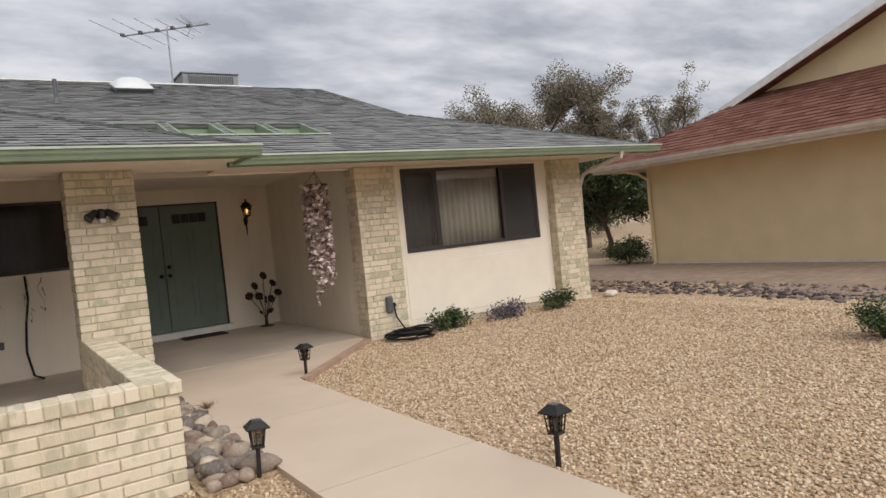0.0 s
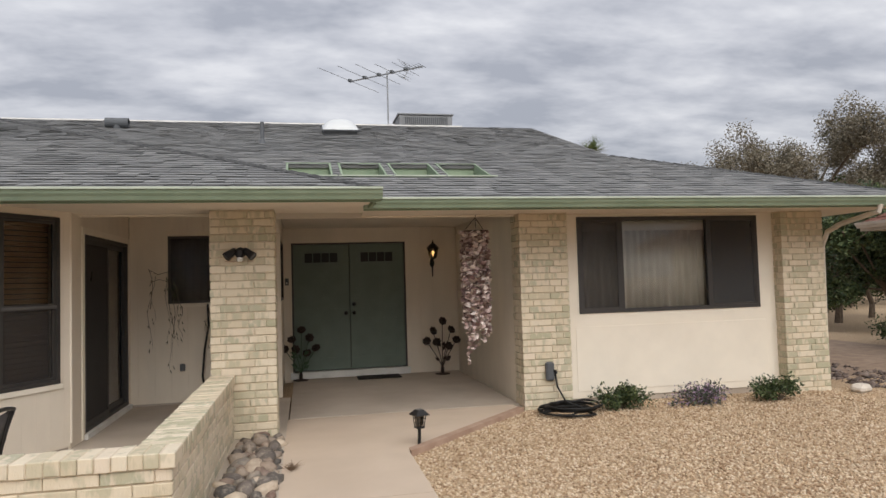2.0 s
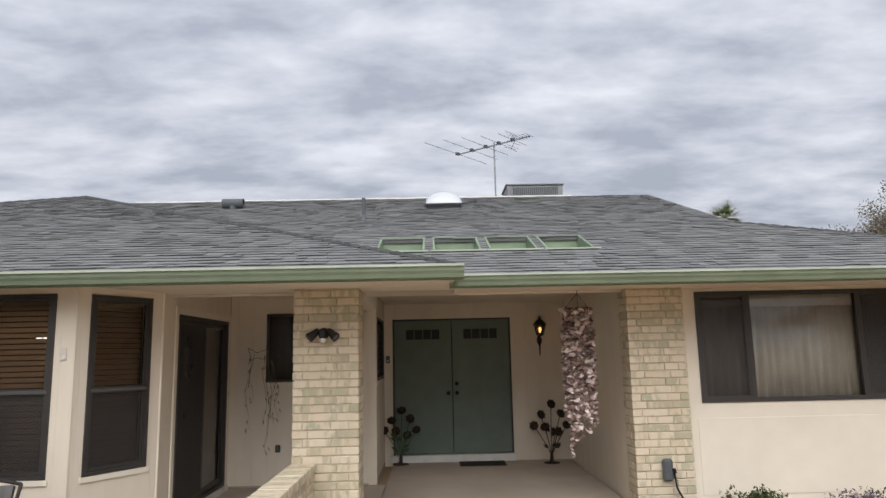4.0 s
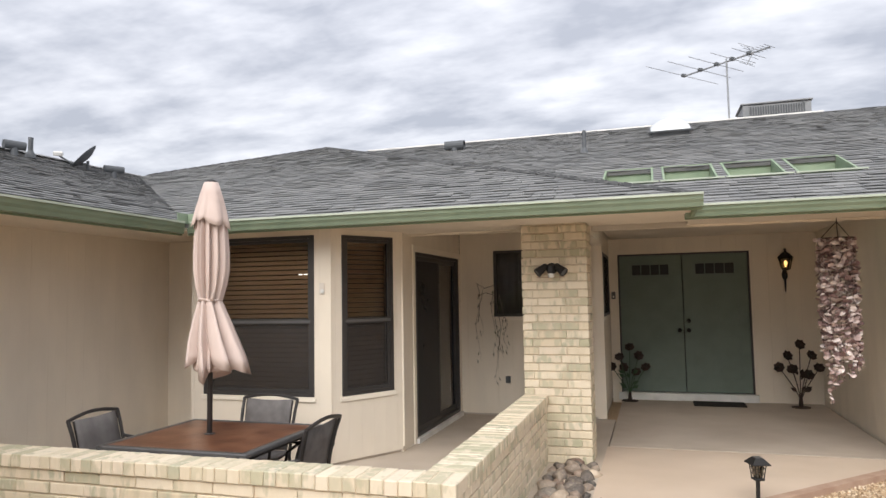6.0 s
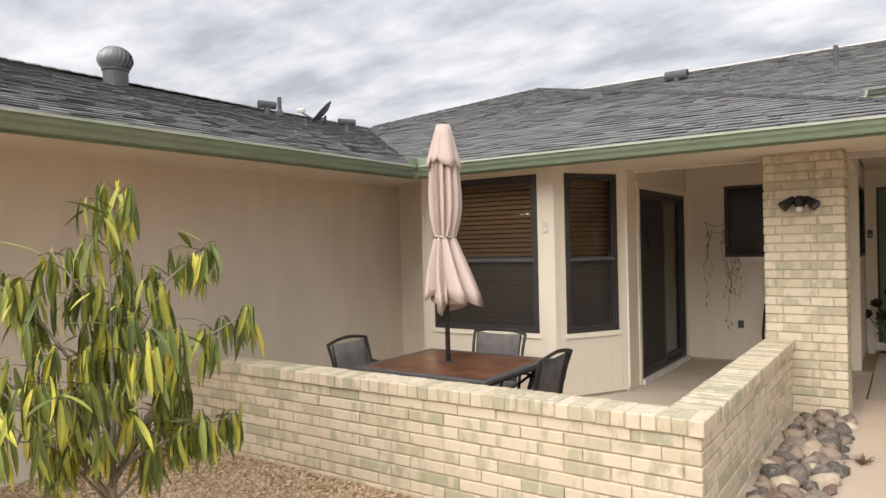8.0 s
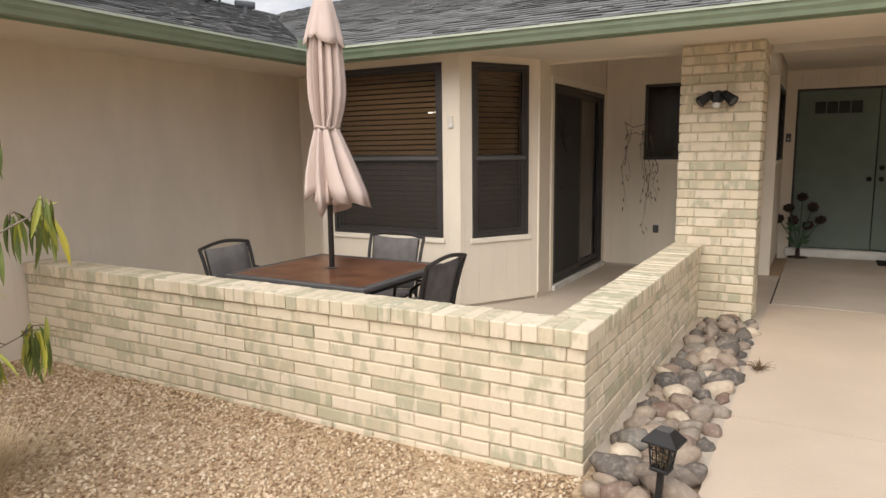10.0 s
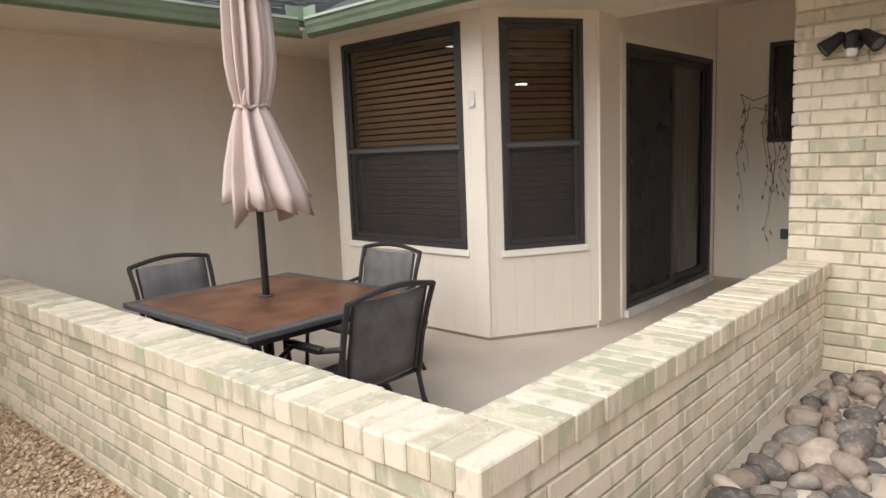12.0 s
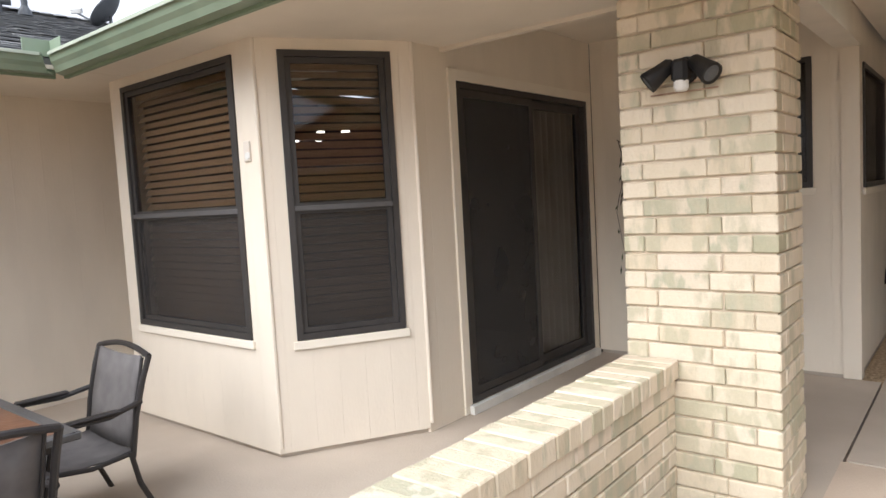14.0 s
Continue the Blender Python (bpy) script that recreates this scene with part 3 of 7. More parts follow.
YM, YW, XG, XW, XE = 7.13, 6.40, -2.95, 1.72, 8.5      # eave lines
RID_Y, RID_Z = 13.5, EAVE_Z + SLOPE * (13.5 - 7.13)
HIP = Vector((5.68, 9.95, EAVE_Z + SLOPE * (9.95 - YM)))
PEAK = Vector((-4.50, 12.42, EAVE_Z + SLOPE * (12.42 - YW)))
WELLS = [(0.87 + 0.636 * k, 1.39 + 0.636 * k) for k in range(4)]
WELL_Y = (8.27, 9.10)


def main_z(y):
    return EAVE_Z + SLOPE * (y - YM)


well_holes = [[(a, WELL_Y[0], main_z(WELL_Y[0])), (b, WELL_Y[0], main_z(WELL_Y[0])), (b, WELL_Y[1], main_z(WELL_Y[1])), (a, WELL_Y[1], main_z(WELL_Y[1]))] for a, b in WELLS]
VAL = (-4.50, 13.15)
r_main = roof_plane("roof_main", [(XW, YM, EAVE_Z), (XE, YM, EAVE_Z), tuple(HIP), (5.68, RID_Y, RID_Z), (-4.2, RID_Y, RID_Z), (VAL[0], VAL[1], main_z(VAL[1]))], "grey asphalt shingle roof over the porch and window front", M_SHINGLE, holes=well_holes, seed=5, single=True)
r_east = roof_plane("roof_east", [(XE, YM, EAVE_Z), (XE, RID_Y + 3, EAVE_Z), (5.68, RID_Y + 3, HIP.z), tuple(HIP)], "grey shingle hip at the house end", M_SHINGLE, seed=6)
r_back = roof_plane("roof_back", [(8, 2 * RID_Y - YM, EAVE_Z), (-9, 2 * RID_Y - YM, EAVE_Z), (-9, RID_Y, RID_Z - 0.3), (-4.2, RID_Y, RID_Z), (5.68, RID_Y, RID_Z)], "grey shingle back slope of the roof", M_SHINGLE, seed=7, expo=0.4, tab=1.0)
r_wing = roof_plane("roof_wing", [(XG, YW, EAVE_Z), (XW, YW, EAVE_Z), tuple(PEAK), (-7.1, 10.45, EAVE_Z + SLOPE * (10.45 - YW))], "grey shingle front slope over the patio", M_SHINGLE, seed=8, single=True)
r_wing2 = roof_plane("roof_wing_side", [(XW, YW, EAVE_Z), (XW, YM, EAVE_Z), (VAL[0], VAL[1], PEAK.z), tuple(PEAK)], "grey shingle side slope of the patio wing", M_SHINGLE, seed=9)
r_gar = roof_plane("roof_garage", [(XG, -4.5, EAVE_Z), (XG, YW, EAVE_Z), (-7.1, 10.45, EAVE_Z + SLOPE * (10.45 - YW)), (-6.3, 7.0, EAVE_Z + SLOPE * 3.35), (-6.2, -1.0, EAVE_Z + SLOPE * 3.25)], "grey shingle roof slope over the garage", M_SHINGLE, seed=10, single=True)
part("back_slope", boxed(-9.9, -6.5, -4.4, 14, 2.25, 2.3), M_SHINGLE, r_gar)
hip_caps(r_main, HIP, (XE, YM, EAVE_Z), M_CAP)
hip_caps(r_wing, PEAK, (XW, YW, EAVE_Z), M_CAP, 0.075, 0.15, 0.026)
hip_caps(r_wing, PEAK, (VAL[0], VAL[1], PEAK.z), M_CAP)
hip_caps(r_wing, PEAK, (-7.1, 10.45, EAVE_Z + SLOPE * (10.45 - YW)), M_CAP)
hip_caps(r_gar, (-7.1, 10.45, EAVE_Z + SLOPE * (10.45 - YW)), (-6.3, 7.0, EAVE_Z + SLOPE * 3.35), M_SHINGLE)
hip_caps(r_gar, (-6.3, 7.0, EAVE_Z + SLOPE * 3.35), (-6.2, -1.0, EAVE_Z + SLOPE * 3.25), M_SHINGLE)
part("ridge_flashing", boxed(-4.1, 4.2, RID_Y - 0.05, RID_Y + 0.05, RID_Z - 0.06, RID_Z + 0.016), M_WHITE, r_main, "thin white metal ridge strip")
part("gable_end", boxed(5.60, 5.66, 10.2, 16.5, HIP.z - 0.05, HIP.z + 0.05), M_SIDING, r_main)

# soffits, ceilings, beams
def flat(name, x0, x1, y0, y1, z0, z1, mat, label, cat="ceiling", holes=()):
    bm = bmesh.new()
    m = Matrix(((1, 0, 0, 0), (0, 0, 1, 0), (0, -1, 0, z1), (0, 0, 0, 1)))
    panel(bm, m, (x0, x1), (y0, y1), list(holes), z1 - z0)
    return tagged(part(name, bm, mat), label, cat, kind="structure")


flat("soffit_wing", XG + 0.01, XW - 0.02, YW + 0.02, 7.828, 2.262, 2.285, M_SOFFIT, "beige painted eave underside over the patio", "soffit")
flat("soffit_main", XW - 0.02, XE - 0.03, YM + 0.02, 8.215, 2.262, 2.285, M_SOFFIT, "beige painted eave underside", "soffit")
flat("soffit_garage", GX, XG + 0.005, -4.4, RY, 2.262, 2.285, M_SOFFIT, "beige painted garage eave underside", "soffit")
flat("soffit_east", 7.6, XE - 0.03, 8.22, 14, 2.262, 2.285, M_SOFFIT, "beige painted eave underside at the house end", "soffit")
flat("ceiling_patio", -1.17, 0.595, 7.865, 9.9, 2.56, 2.59, M_SOFFIT, "beige painted ceiling of the covered patio")
flat("ceiling_porch", 0.755, 3.56, 8.22, 11.6, 2.40, 2.43, M_SOFFIT, "beige painted porch ceiling with four skylight wells", holes=[(a, b, WELL_Y[0], WELL_Y[1]) for a, b in WELLS])
for x0, x1, y0, y1 in ((-1.17, 0.75, 7.83, 7.864), (0.755, 3.53, 8.19, 8.22)):
    tagged(part("beam", boxed(x0, x1, y0, y1, 2.24, 2.62), M_SOFFIT), "beige painted beam edge", "beam", kind="structure")
tagged(part("beam", boxed(0.60, 0.75, 7.87, 9.78, 2.20, 2.62), M_SIDING), "cream boxed beam from the pillar to the house wall", "beam", kind="structure")
for (x0, x1) in WELLS:
    root = thing("skylight_well", "open roof well lined with sage green boards", "skylight well", group="skylight wells", kind="structure")
    zb = 2.432
    zf, zr = main_z(WELL_Y[0]), main_z(WELL_Y[1])
    part("board", boxed(x0 - 0.02, x1 + 0.02, WELL_Y[1] - 0.004, WELL_Y[1] + 0.02, zb, zr + 0.02), M_GREENWOOD, root)
    part("board", boxed(x0 - 0.02, x1 + 0.02, WELL_Y[0] - 0.02, WELL_Y[0] + 0.004, zb, zf + 0.012), M_GREENWOOD, root)
    for xa in (x0, x1):
        bm = bmesh.new()
        lo, hi = [], []
        for dx, acc in ((-0.011, lo), (0.011, hi)):
            for y, z in ((WELL_Y[0], zb), (WELL_Y[1], zb), (WELL_Y[1], zr + 0.02), (WELL_Y[0], zf + 0.012)):
                acc.append(bm.verts.new((xa + dx, y, z)))
        bm.faces.new(lo)
        bm.faces.new(hi[::-1])
        for k in range(4):
            bm.faces.new((lo[k], lo[(k + 1) % 4], hi[(k + 1) % 4], hi[k]))
        part("board", bm, M_GREENWOOD, root)
    part("flashing", boxed(x0 - 0.04, x1 + 0.06, WELL_Y[0] - 0.05, WELL_Y[0] - 0.021, zf + 0.002, zf + 0.018), M_LIP, root, "pale metal drip edge")

# gutters and fascia
GUT = [(0.0, 0.0), (0.0, -0.098), (0.07, -0.098), (0.085, -0.068), (0.105, -0.045), (0.115, -0.012), (0.118, 0.0), (0.105, 0.0), (0.098, -0.04), (0.075, -0.085), (0.012, -0.085), (0.012, 0.0)]


def gutter(a, b, label, ca=0.0, cb=0.0):
    root = thing("gutter", label, "gutter", kind="structure")
    part("trough", extrude(bmesh.new(), GUT, a, b, cut_a=ca, cut_b=cb), M_GUTTER, root)
    part("lip", extrude(bmesh.new(), [(0.104, 0.001), (0.119, 0.001), (0.131, -0.012), (0.131, 0.006), (0.104, 0.010)], a, b, cut_a=ca, cut_b=cb), M_LIP, root, "pale weathered top lip")
    part("fascia", extrude(bmesh.new(), [(-0.003, -0.01), (-0.003, -0.112), (-0.028, -0.112), (-0.028, -0.01)], a, b), M_GREENWOOD, root)
    return root


GZ = EAVE_Z + 0.0
gutter((XG, YW + 0.03, GZ), (XW + 0.02, YW + 0.03, GZ), "sage green metal gutter along the patio eave", ca=1.0)
gutter((XW - 0.08, YM + 0.03, GZ), (XE + 0.05, YM + 0.03, GZ), "sage green metal gutter along the porch eave")
gutter((XG - 0.03, -4.5, GZ), (XG - 0.03, YW, GZ), "sage green metal gutter along the garage eave", cb=-1.0)
tagged(part("fascia_return", boxed(XW - 0.04, XW - 0.01, YW + 0.03, YM + 0.1, 2.225, 2.31), M_GREENWOOD), "sage green fascia board of the eave return", "fascia", kind="structure")

guard = part("splash_guard", boxed(XG + 0.075, XG + 0.22, YW - 0.062, YW - 0.056, GZ - 0.01, GZ + 0.085, bevel=0.002), M_GUTTER)
box_b = boxed(XG + 0.070, XG + 0.076, YW - 0.21, YW - 0.056, GZ - 0.01, GZ + 0.085, bevel=0.002)
part("guard_leg", box_b, M_GUTTER, guard)
tagged(guard, "sage green sheet metal splash guard standing in the gutter corner", "splash guard", kind="structure")

# ---- materials of things ----
def glass_material(name, tint, gloss=0.06):
    """Window glass: see-through with a thin reflection."""
    m = bpy.data.materials.new(name)
    m.use_nodes = True
    n, l = m.node_tree.nodes, m.node_tree.links
    n.clear()
    out = n.new("ShaderNodeOutputMaterial")
    tr = n.new("ShaderNodeBsdfTransparent")
    tr.inputs[0].default_value = (*tint, 1)
    gl = n.new("ShaderNodeBsdfGlossy")
    gl.inputs["Roughness"].default_value = gloss
    fr = n.new("ShaderNodeFresnel")
    fr.inputs[0].default_value = 1.72
    mx = n.new("ShaderNodeMixShader")
    l.new(fr.outputs[0], mx.inputs[0])
    l.new(tr.outputs[0], mx.inputs[1])
    l.new(gl.outputs[0], mx.inputs[2])
    l.new(mx.outputs[0], out.inputs[0])
    return m


def screen_material(name, colour, clear):
    """Woven sun screen: a dark cloth that lets part of the view through."""
    m = bpy.data.materials.new(name)
    m.use_nodes = True
    n, l = m.node_tree.nodes, m.node_tree.links
    b = n["Principled BSDF"]
    b.inputs["Base Color"].default_value = (*colour, 1)
    b.inputs["Roughness"].default_value = 0.75
    out = n["Material Output"]
    tr = n.new("ShaderNodeBsdfTransparent")
    mx = n.new("ShaderNodeMixShader")
    geo = n.new("ShaderNodeNewGeometry")
    no = n.new("ShaderNodeTexNoise")
    no.inputs["Scale"].default_value = 3.0
    l.new(geo.outputs["Position"], no.inputs["Vector"])
    ma = n.new("ShaderNodeMath")
    ma.operation = "MULTIPLY_ADD"
    ma.inputs[1].default_value = 0.15
    ma.inputs[2].default_value = clear - 0.07
    l.new(no.outputs[0], ma.inputs[0])
    l.new(ma.outputs[0], mx.inputs[0])
    l.new(b.outputs[0], mx.inputs[1])
    l.new(tr.outputs[0], mx.inputs[2])
    l.new(mx.outputs[0], out.inputs[0])
    return m


def glow_material(name, colour, strength):
    m = bpy.data.materials.new(name)
    m.use_nodes = True
    b = m.node_tree.nodes["Principled BSDF"]
    b.inputs["Emission Color"].default_value = (*colour, 1)
    b.inputs["Emission Strength"].default_value = strength
    return m


M_GLASS = glass_material("window_glass", (0.93, 0.91, 0.88), 0.02)
M_GLASS_CLEAR = glass_material("lantern_glass", (0.62, 0.58, 0.52), 0.1)
M_SCREEN = screen_material("dark_sun_screen", (0.05, 0.044, 0.041), 0.64)
M_SCREEN_BLACK = screen_material("black_sun_screen", (0.042, 0.041, 0.041), 0.2)
M_SLAT = material("brown_wood_slat", [(0.3, (0.27, 0.17, 0.098)), (0.7, (0.35, 0.225, 0.13))], 9, 0.5, 0.1, 60, stretch=(0.5, 0.5, 6))
M_CURTAIN = material("pale_curtain", two((0.66, 0.64, 0.59)), 4, 0.9, 0.1, 80)
M_CURTAIN_GREY = material("grey_curtain", two((0.30, 0.29, 0.27)), 4, 0.9, 0.1, 80)
M_CANVAS = material("pink_beige_canvas", [(0.3, (0.55, 0.445, 0.40)), (0.7, (0.63, 0.515, 0.465))], 3, 0.9, 0.3, 300, second=0.25, second_scale=2.5, second_color=(0.49, 0.39, 0.345), distance=0.003)
M_CHAIR = material("dark_brown_metal", two((0.030, 0.026, 0.025)), 8, 0.45, 0.1, 90, spec=0.45)
M_SLING = material("grey_mesh_sling", two((0.15, 0.138, 0.133), 0.85, 1.15), 10, 0.85, 0.5, 500, second=0.3, second_scale=6, second_color=(0.15, 0.135, 0.13), distance=0.002)
M_TABLE = material("brown_slate_top", [(0.28, (0.08, 0.032, 0.018)), (0.5, (0.16, 0.07, 0.038)), (0.72, (0.235, 0.115, 0.066))], 6, 0.28, 0.15, 40, detail=8, second=0.4, second_scale=2.4, second_color=(0.11, 0.045, 0.024), spec=0.6)
M_TABLE_RIM = material("grey_metal_rim", two((0.085, 0.082, 0.082)), 8, 0.4, 0.1, 90, spec=0.5)
M_SHELL = material("shell", [(0.05, (0.13, 0.075, 0.07)), (0.3, (0.30, 0.19, 0.175)), (0.55, (0.55, 0.42, 0.39)), (0.8, (0.78, 0.68, 0.64))], 20, 0.5, 0.2, 90, pick="island", spec=0.5)
M_RUST = material("rusty_metal", [(0.3, (0.026, 0.02, 0.016)), (0.7, (0.062, 0.034, 0.026))], 14, 0.7, 0.3, 90)
M_STEMGREEN = material("green_stem", two((0.05, 0.09, 0.045)), 8, 0.6, 0.1, 60)
M_HOSE = material("black_rubber", two((0.012, 0.012, 0.012)), 8, 0.55, 0.1, 90)
M_COOLER = material("weathered_grey_sheet", two((0.24, 0.25, 0.26)), 6, 0.6, 0.1, 40, second=0.3, second_scale=3, second_color=(0.33, 0.33, 0.33))
M_STEEL = material("galvanised_steel", [(0.3, (0.30, 0.31, 0.32)), (0.7, (0.44, 0.45, 0.46))], 6, 0.42, 0.1, 40, metal=0.7, second=0.3, second_scale=3, second_color=(0.25, 0.25, 0.26))
M_GREYVENT = material("grey_painted_vent", two((0.10, 0.107, 0.115)), 8, 0.55, 0.1, 60)
M_DOME = material("milky_plastic_dome", two((0.60, 0.62, 0.62), 0.97, 1.02), 4, 0.3, 0.0, spec=0.5)
M_ROCK = material("river_rock", [(0.02, (0.085, 0.077, 0.07)), (0.2, (0.15, 0.125, 0.108)), (0.36, (0.27, 0.215, 0.17)), (0.5, (0.165, 0.105, 0.082)), (0.64, (0.33, 0.26, 0.20)), (0.78, (0.155, 0.145, 0.13)), (0.9, (0.38, 0.30, 0.23)), (1.0, (0.60, 0.50, 0.38))], 22, 0.7, 0.6, 45, pick="object", second=0.4, second_scale=38, second_color=(0.46, 0.39, 0.31), low=0.5, high=0.7, vary=0.16)
M_DARKROCK = material("dark_field_stone", [(0.05, (0.05, 0.038, 0.034)), (0.5, (0.125, 0.095, 0.083)), (0.95, (0.25, 0.195, 0.165))], 6, 0.8, 0.3, 60, pick="object")
M_DARKCHIP = material("dark_stone_chip", [(0.05, (0.07, 0.052, 0.045)), (0.5, (0.15, 0.115, 0.10)), (0.95, (0.30, 0.24, 0.20))], 20, 0.85, 0.2, 120, pick="island")
M_TURBINE = material("dull_zinc", [(0.3, (0.19, 0.195, 0.20)), (0.7, (0.30, 0.305, 0.31))], 6, 0.45, 0.1, 40, metal=0.5)
M_TRUNK = material("pale_young_bark", [(0.3, (0.24, 0.20, 0.155)), (0.7, (0.36, 0.31, 0.25))], 14, 0.9, 0.5, 50, stretch=(3, 3, 0.6))
M_PALM = material("palm_green", two((0.13, 0.17, 0.07)), 8, 0.6, 0.1, 80)
M_TWIG = material("dry_brown_twig", two((0.17, 0.11, 0.07)), 14, 0.9, 0.2, 60)
M_BARK = material("brown_bark", [(0.3, (0.085, 0.062, 0.045)), (0.7, (0.17, 0.13, 0.095))], 14, 0.9, 0.6, 40, stretch=(3, 3, 0.6))
M_LEAF = material("willow_leaf", [(0.05, (0.12, 0.155, 0.045)), (0.4, (0.22, 0.265, 0.065)), (0.62, (0.35, 0.37, 0.07)), (0.85, (0.60, 0.55, 0.09))], 8, 0.5, 0.1, 80, pick="object", spec=0.4)
M_LEAF_MANY = material("willow_leaf_mass", [(0.05, (0.105, 0.14, 0.042)), (0.45, (0.20, 0.245, 0.062)), (0.7, (0.33, 0.35, 0.07)), (0.92, (0.59, 0.54, 0.09))], 8, 0.5, 0.1, 80, pick="island", spec=0.4)
M_SHRUB = material("dark_green_leaf", [(0.05, (0.022, 0.04, 0.016)), (0.6, (0.055, 0.078, 0.03)), (0.95, (0.12, 0.145, 0.055))], 8, 0.55, 0.1, 80, pick="island")
M_LILAC = material("lilac_flower_leaf", [(0.05, (0.05, 0.065, 0.04)), (0.5, (0.10, 0.11, 0.085)), (0.75, (0.25, 0.18, 0.26)), (0.95, (0.40, 0.27, 0.40))], 8, 0.6, 0.1, 80, pick="island")
M_DRYLEAF = material("olive_brown_leaf", [(0.05, (0.115, 0.10, 0.075)), (0.55, (0.19, 0.168, 0.122)), (0.95, (0.27, 0.24, 0.175))], 8, 0.7, 0.1, 80, pick="island")
M_DRYGRASS = material("dry_grass", two((0.62, 0.49, 0.32)), 8, 0.9, 0.1, 80, pick="island")
M_DIRT = material("bare_dirt", [(0.3, (0.23, 0.165, 0.12)), (0.7, (0.33, 0.245, 0.18))], 7, 0.95, 0.7, 45, second=0.4, second_scale=1.1, second_color=(0.18, 0.125, 0.09))
M_MAT = material("dark_doormat", two((0.03, 0.025, 0.022)), 30, 0.95, 0.6, 300)
M_PLASTIC = material("white_plastic", two((0.7, 0.69, 0.66)), 6, 0.4, 0.0)
M_BULB = glow_material("warm_bulb", (1.0, 0.58, 0.2), 2.4)

M_WHITEBULB = glow_material("white_bulb", (1.0, 0.95, 0.86), 1.8)

M_CLEAR = bpy.data.materials.new("clear_inner_face")
M_CLEAR.use_nodes = True
M_CLEAR.node_tree.nodes.clear()
_o = M_CLEAR.node_tree.nodes.new("ShaderNodeOutputMaterial")
_t = M_CLEAR.node_tree.nodes.new("ShaderNodeBsdfTransparent")
_t.inputs[0].default_value = (0.93, 0.93, 0.92, 1)
M_CLEAR.node_tree.links.new(_t.outputs[0], _o.inputs[0])


def pane(x0, x1, y0, y1, z0, z1, parent):
    """A sheet of glass whose outer face carries the reflection."""
    ob = part("pane", boxed(x0, x1, y0, y1, z0, z1), M_GLASS, parent)
    ob.data.materials.append(M_CLEAR)
    for p in ob.data.polygons:
        p.material_index = 0 if p.normal.y < -0.5 else 1
    return ob


# added slabs close the rooms behind the glass above and below, in the same shade colour
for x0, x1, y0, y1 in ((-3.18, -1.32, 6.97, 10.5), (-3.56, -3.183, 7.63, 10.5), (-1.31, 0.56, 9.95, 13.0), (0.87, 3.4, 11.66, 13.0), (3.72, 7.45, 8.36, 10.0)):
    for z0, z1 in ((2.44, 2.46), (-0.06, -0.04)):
        tagged(part("ceiling_inner" if z0 > 1 else "floor_inner", boxed(x0, x1, y0, y1, z0, z1), M_ROOM_SHADE), "added room ceiling or floor slab, coloured near black for indoor shade", "ceiling" if z0 > 1 else "floor", kind="structure")


# ---- windows and doors ----
def ring(bm, x0, x1, z0, z1, w, y0, y1):
    panel(bm, Matrix.Translation((0, y0, 0)), (x0, x1), (z0, z1), [(x0 + w, x1 - w, z0 + w, z1 - w)], y1 - y0)
    return bm


def wall_frame(x0, y0, x1, y1):
    return Matrix.Translation((x0, y0, 0)) @ Matrix.Rotation(math.atan2(y1 - y0, x1 - x0), 4, "Z")


def sill(root, x0, x1, z):
    part("window_sill", boxed(x0 - 0.02, x1 + 0.02, -0.018, -0.0005, z - 0.05, z - 0.004, bevel=0.003), M_STUCCO, root, "cream painted sill board")


def blind(m, x0, x1, z0, z1, y=0.085):
    root = thing("window_blind", "closed brown wooden slat blind hanging inside the window", "blind", m, group="window blinds")
    part("headrail", boxed(x0, x1, y - 0.02, y + 0.02, z1 - 0.05, z1), M_SLAT, root)
    me = None
    z = z1 - 0.075
    while z > z0:
        if me is None:
            ob = part("slat", boxed(-(x1 - x0) / 2, (x1 - x0) / 2, -0.0235, 0.0235, -0.0015, 0.0015), M_SLAT, root)
            me = ob.data
        else:
            ob = new("slat", me)
            ob.parent = root
        ob.matrix_local = pose((x0 + x1) / 2, y, z, 52)
        z -= 0.048


def hung_window(name, m, x0, x1, z0, z1, label):
    """A double-hung window: glass above, sun screen below."""
    root = thing(name, label, "window", m, kind="structure")
    mid = z0 + (z1 - z0) * 0.46
    part("window_frame", ring(bmesh.new(), x0, x1, z0, z1, 0.035, -0.012, 0.05), M_BRONZE, root)
    up = part("upper_sash", ring(bmesh.new(), x0 + 0.037, x1 - 0.037, mid, z1 - 0.037, 0.03, 0.0, 0.03), M_BRONZE, root)
    pane(x0 + 0.067, x1 - 0.067, 0.012, 0.016, mid + 0.03, z1 - 0.067, up)
    lo = part("lower_sash", ring(bmesh.new(), x0 + 0.037, x1 - 0.037, z0 + 0.037, mid - 0.003, 0.028, 0.004, 0.034), M_BRONZE, root)
    part("screen", boxed(x0 + 0.066, x1 - 0.066, 0.010, 0.013, z0 + 0.066, mid - 0.031), M_SCREEN, lo, "dark woven sun screen")
    pane(x0 + 0.066, x1 - 0.066, 0.024, 0.028, z0 + 0.066, mid - 0.031, lo)
    # the rail's highlight is put in as a paler grey than the sashes
    part("meeting_rail", boxed(x0 + 0.036, x1 - 0.036, -0.014, -0.001, mid - 0.016, mid + 0.014, bevel=0.003), M_TABLE_RIM, root, "meeting rail in paler grey for its highlight")
    sill(root, x0, x1, z0)
    blind(m, x0 + 0.05, x1 - 0.05, z0 + 0.03, z1 - 0.04)


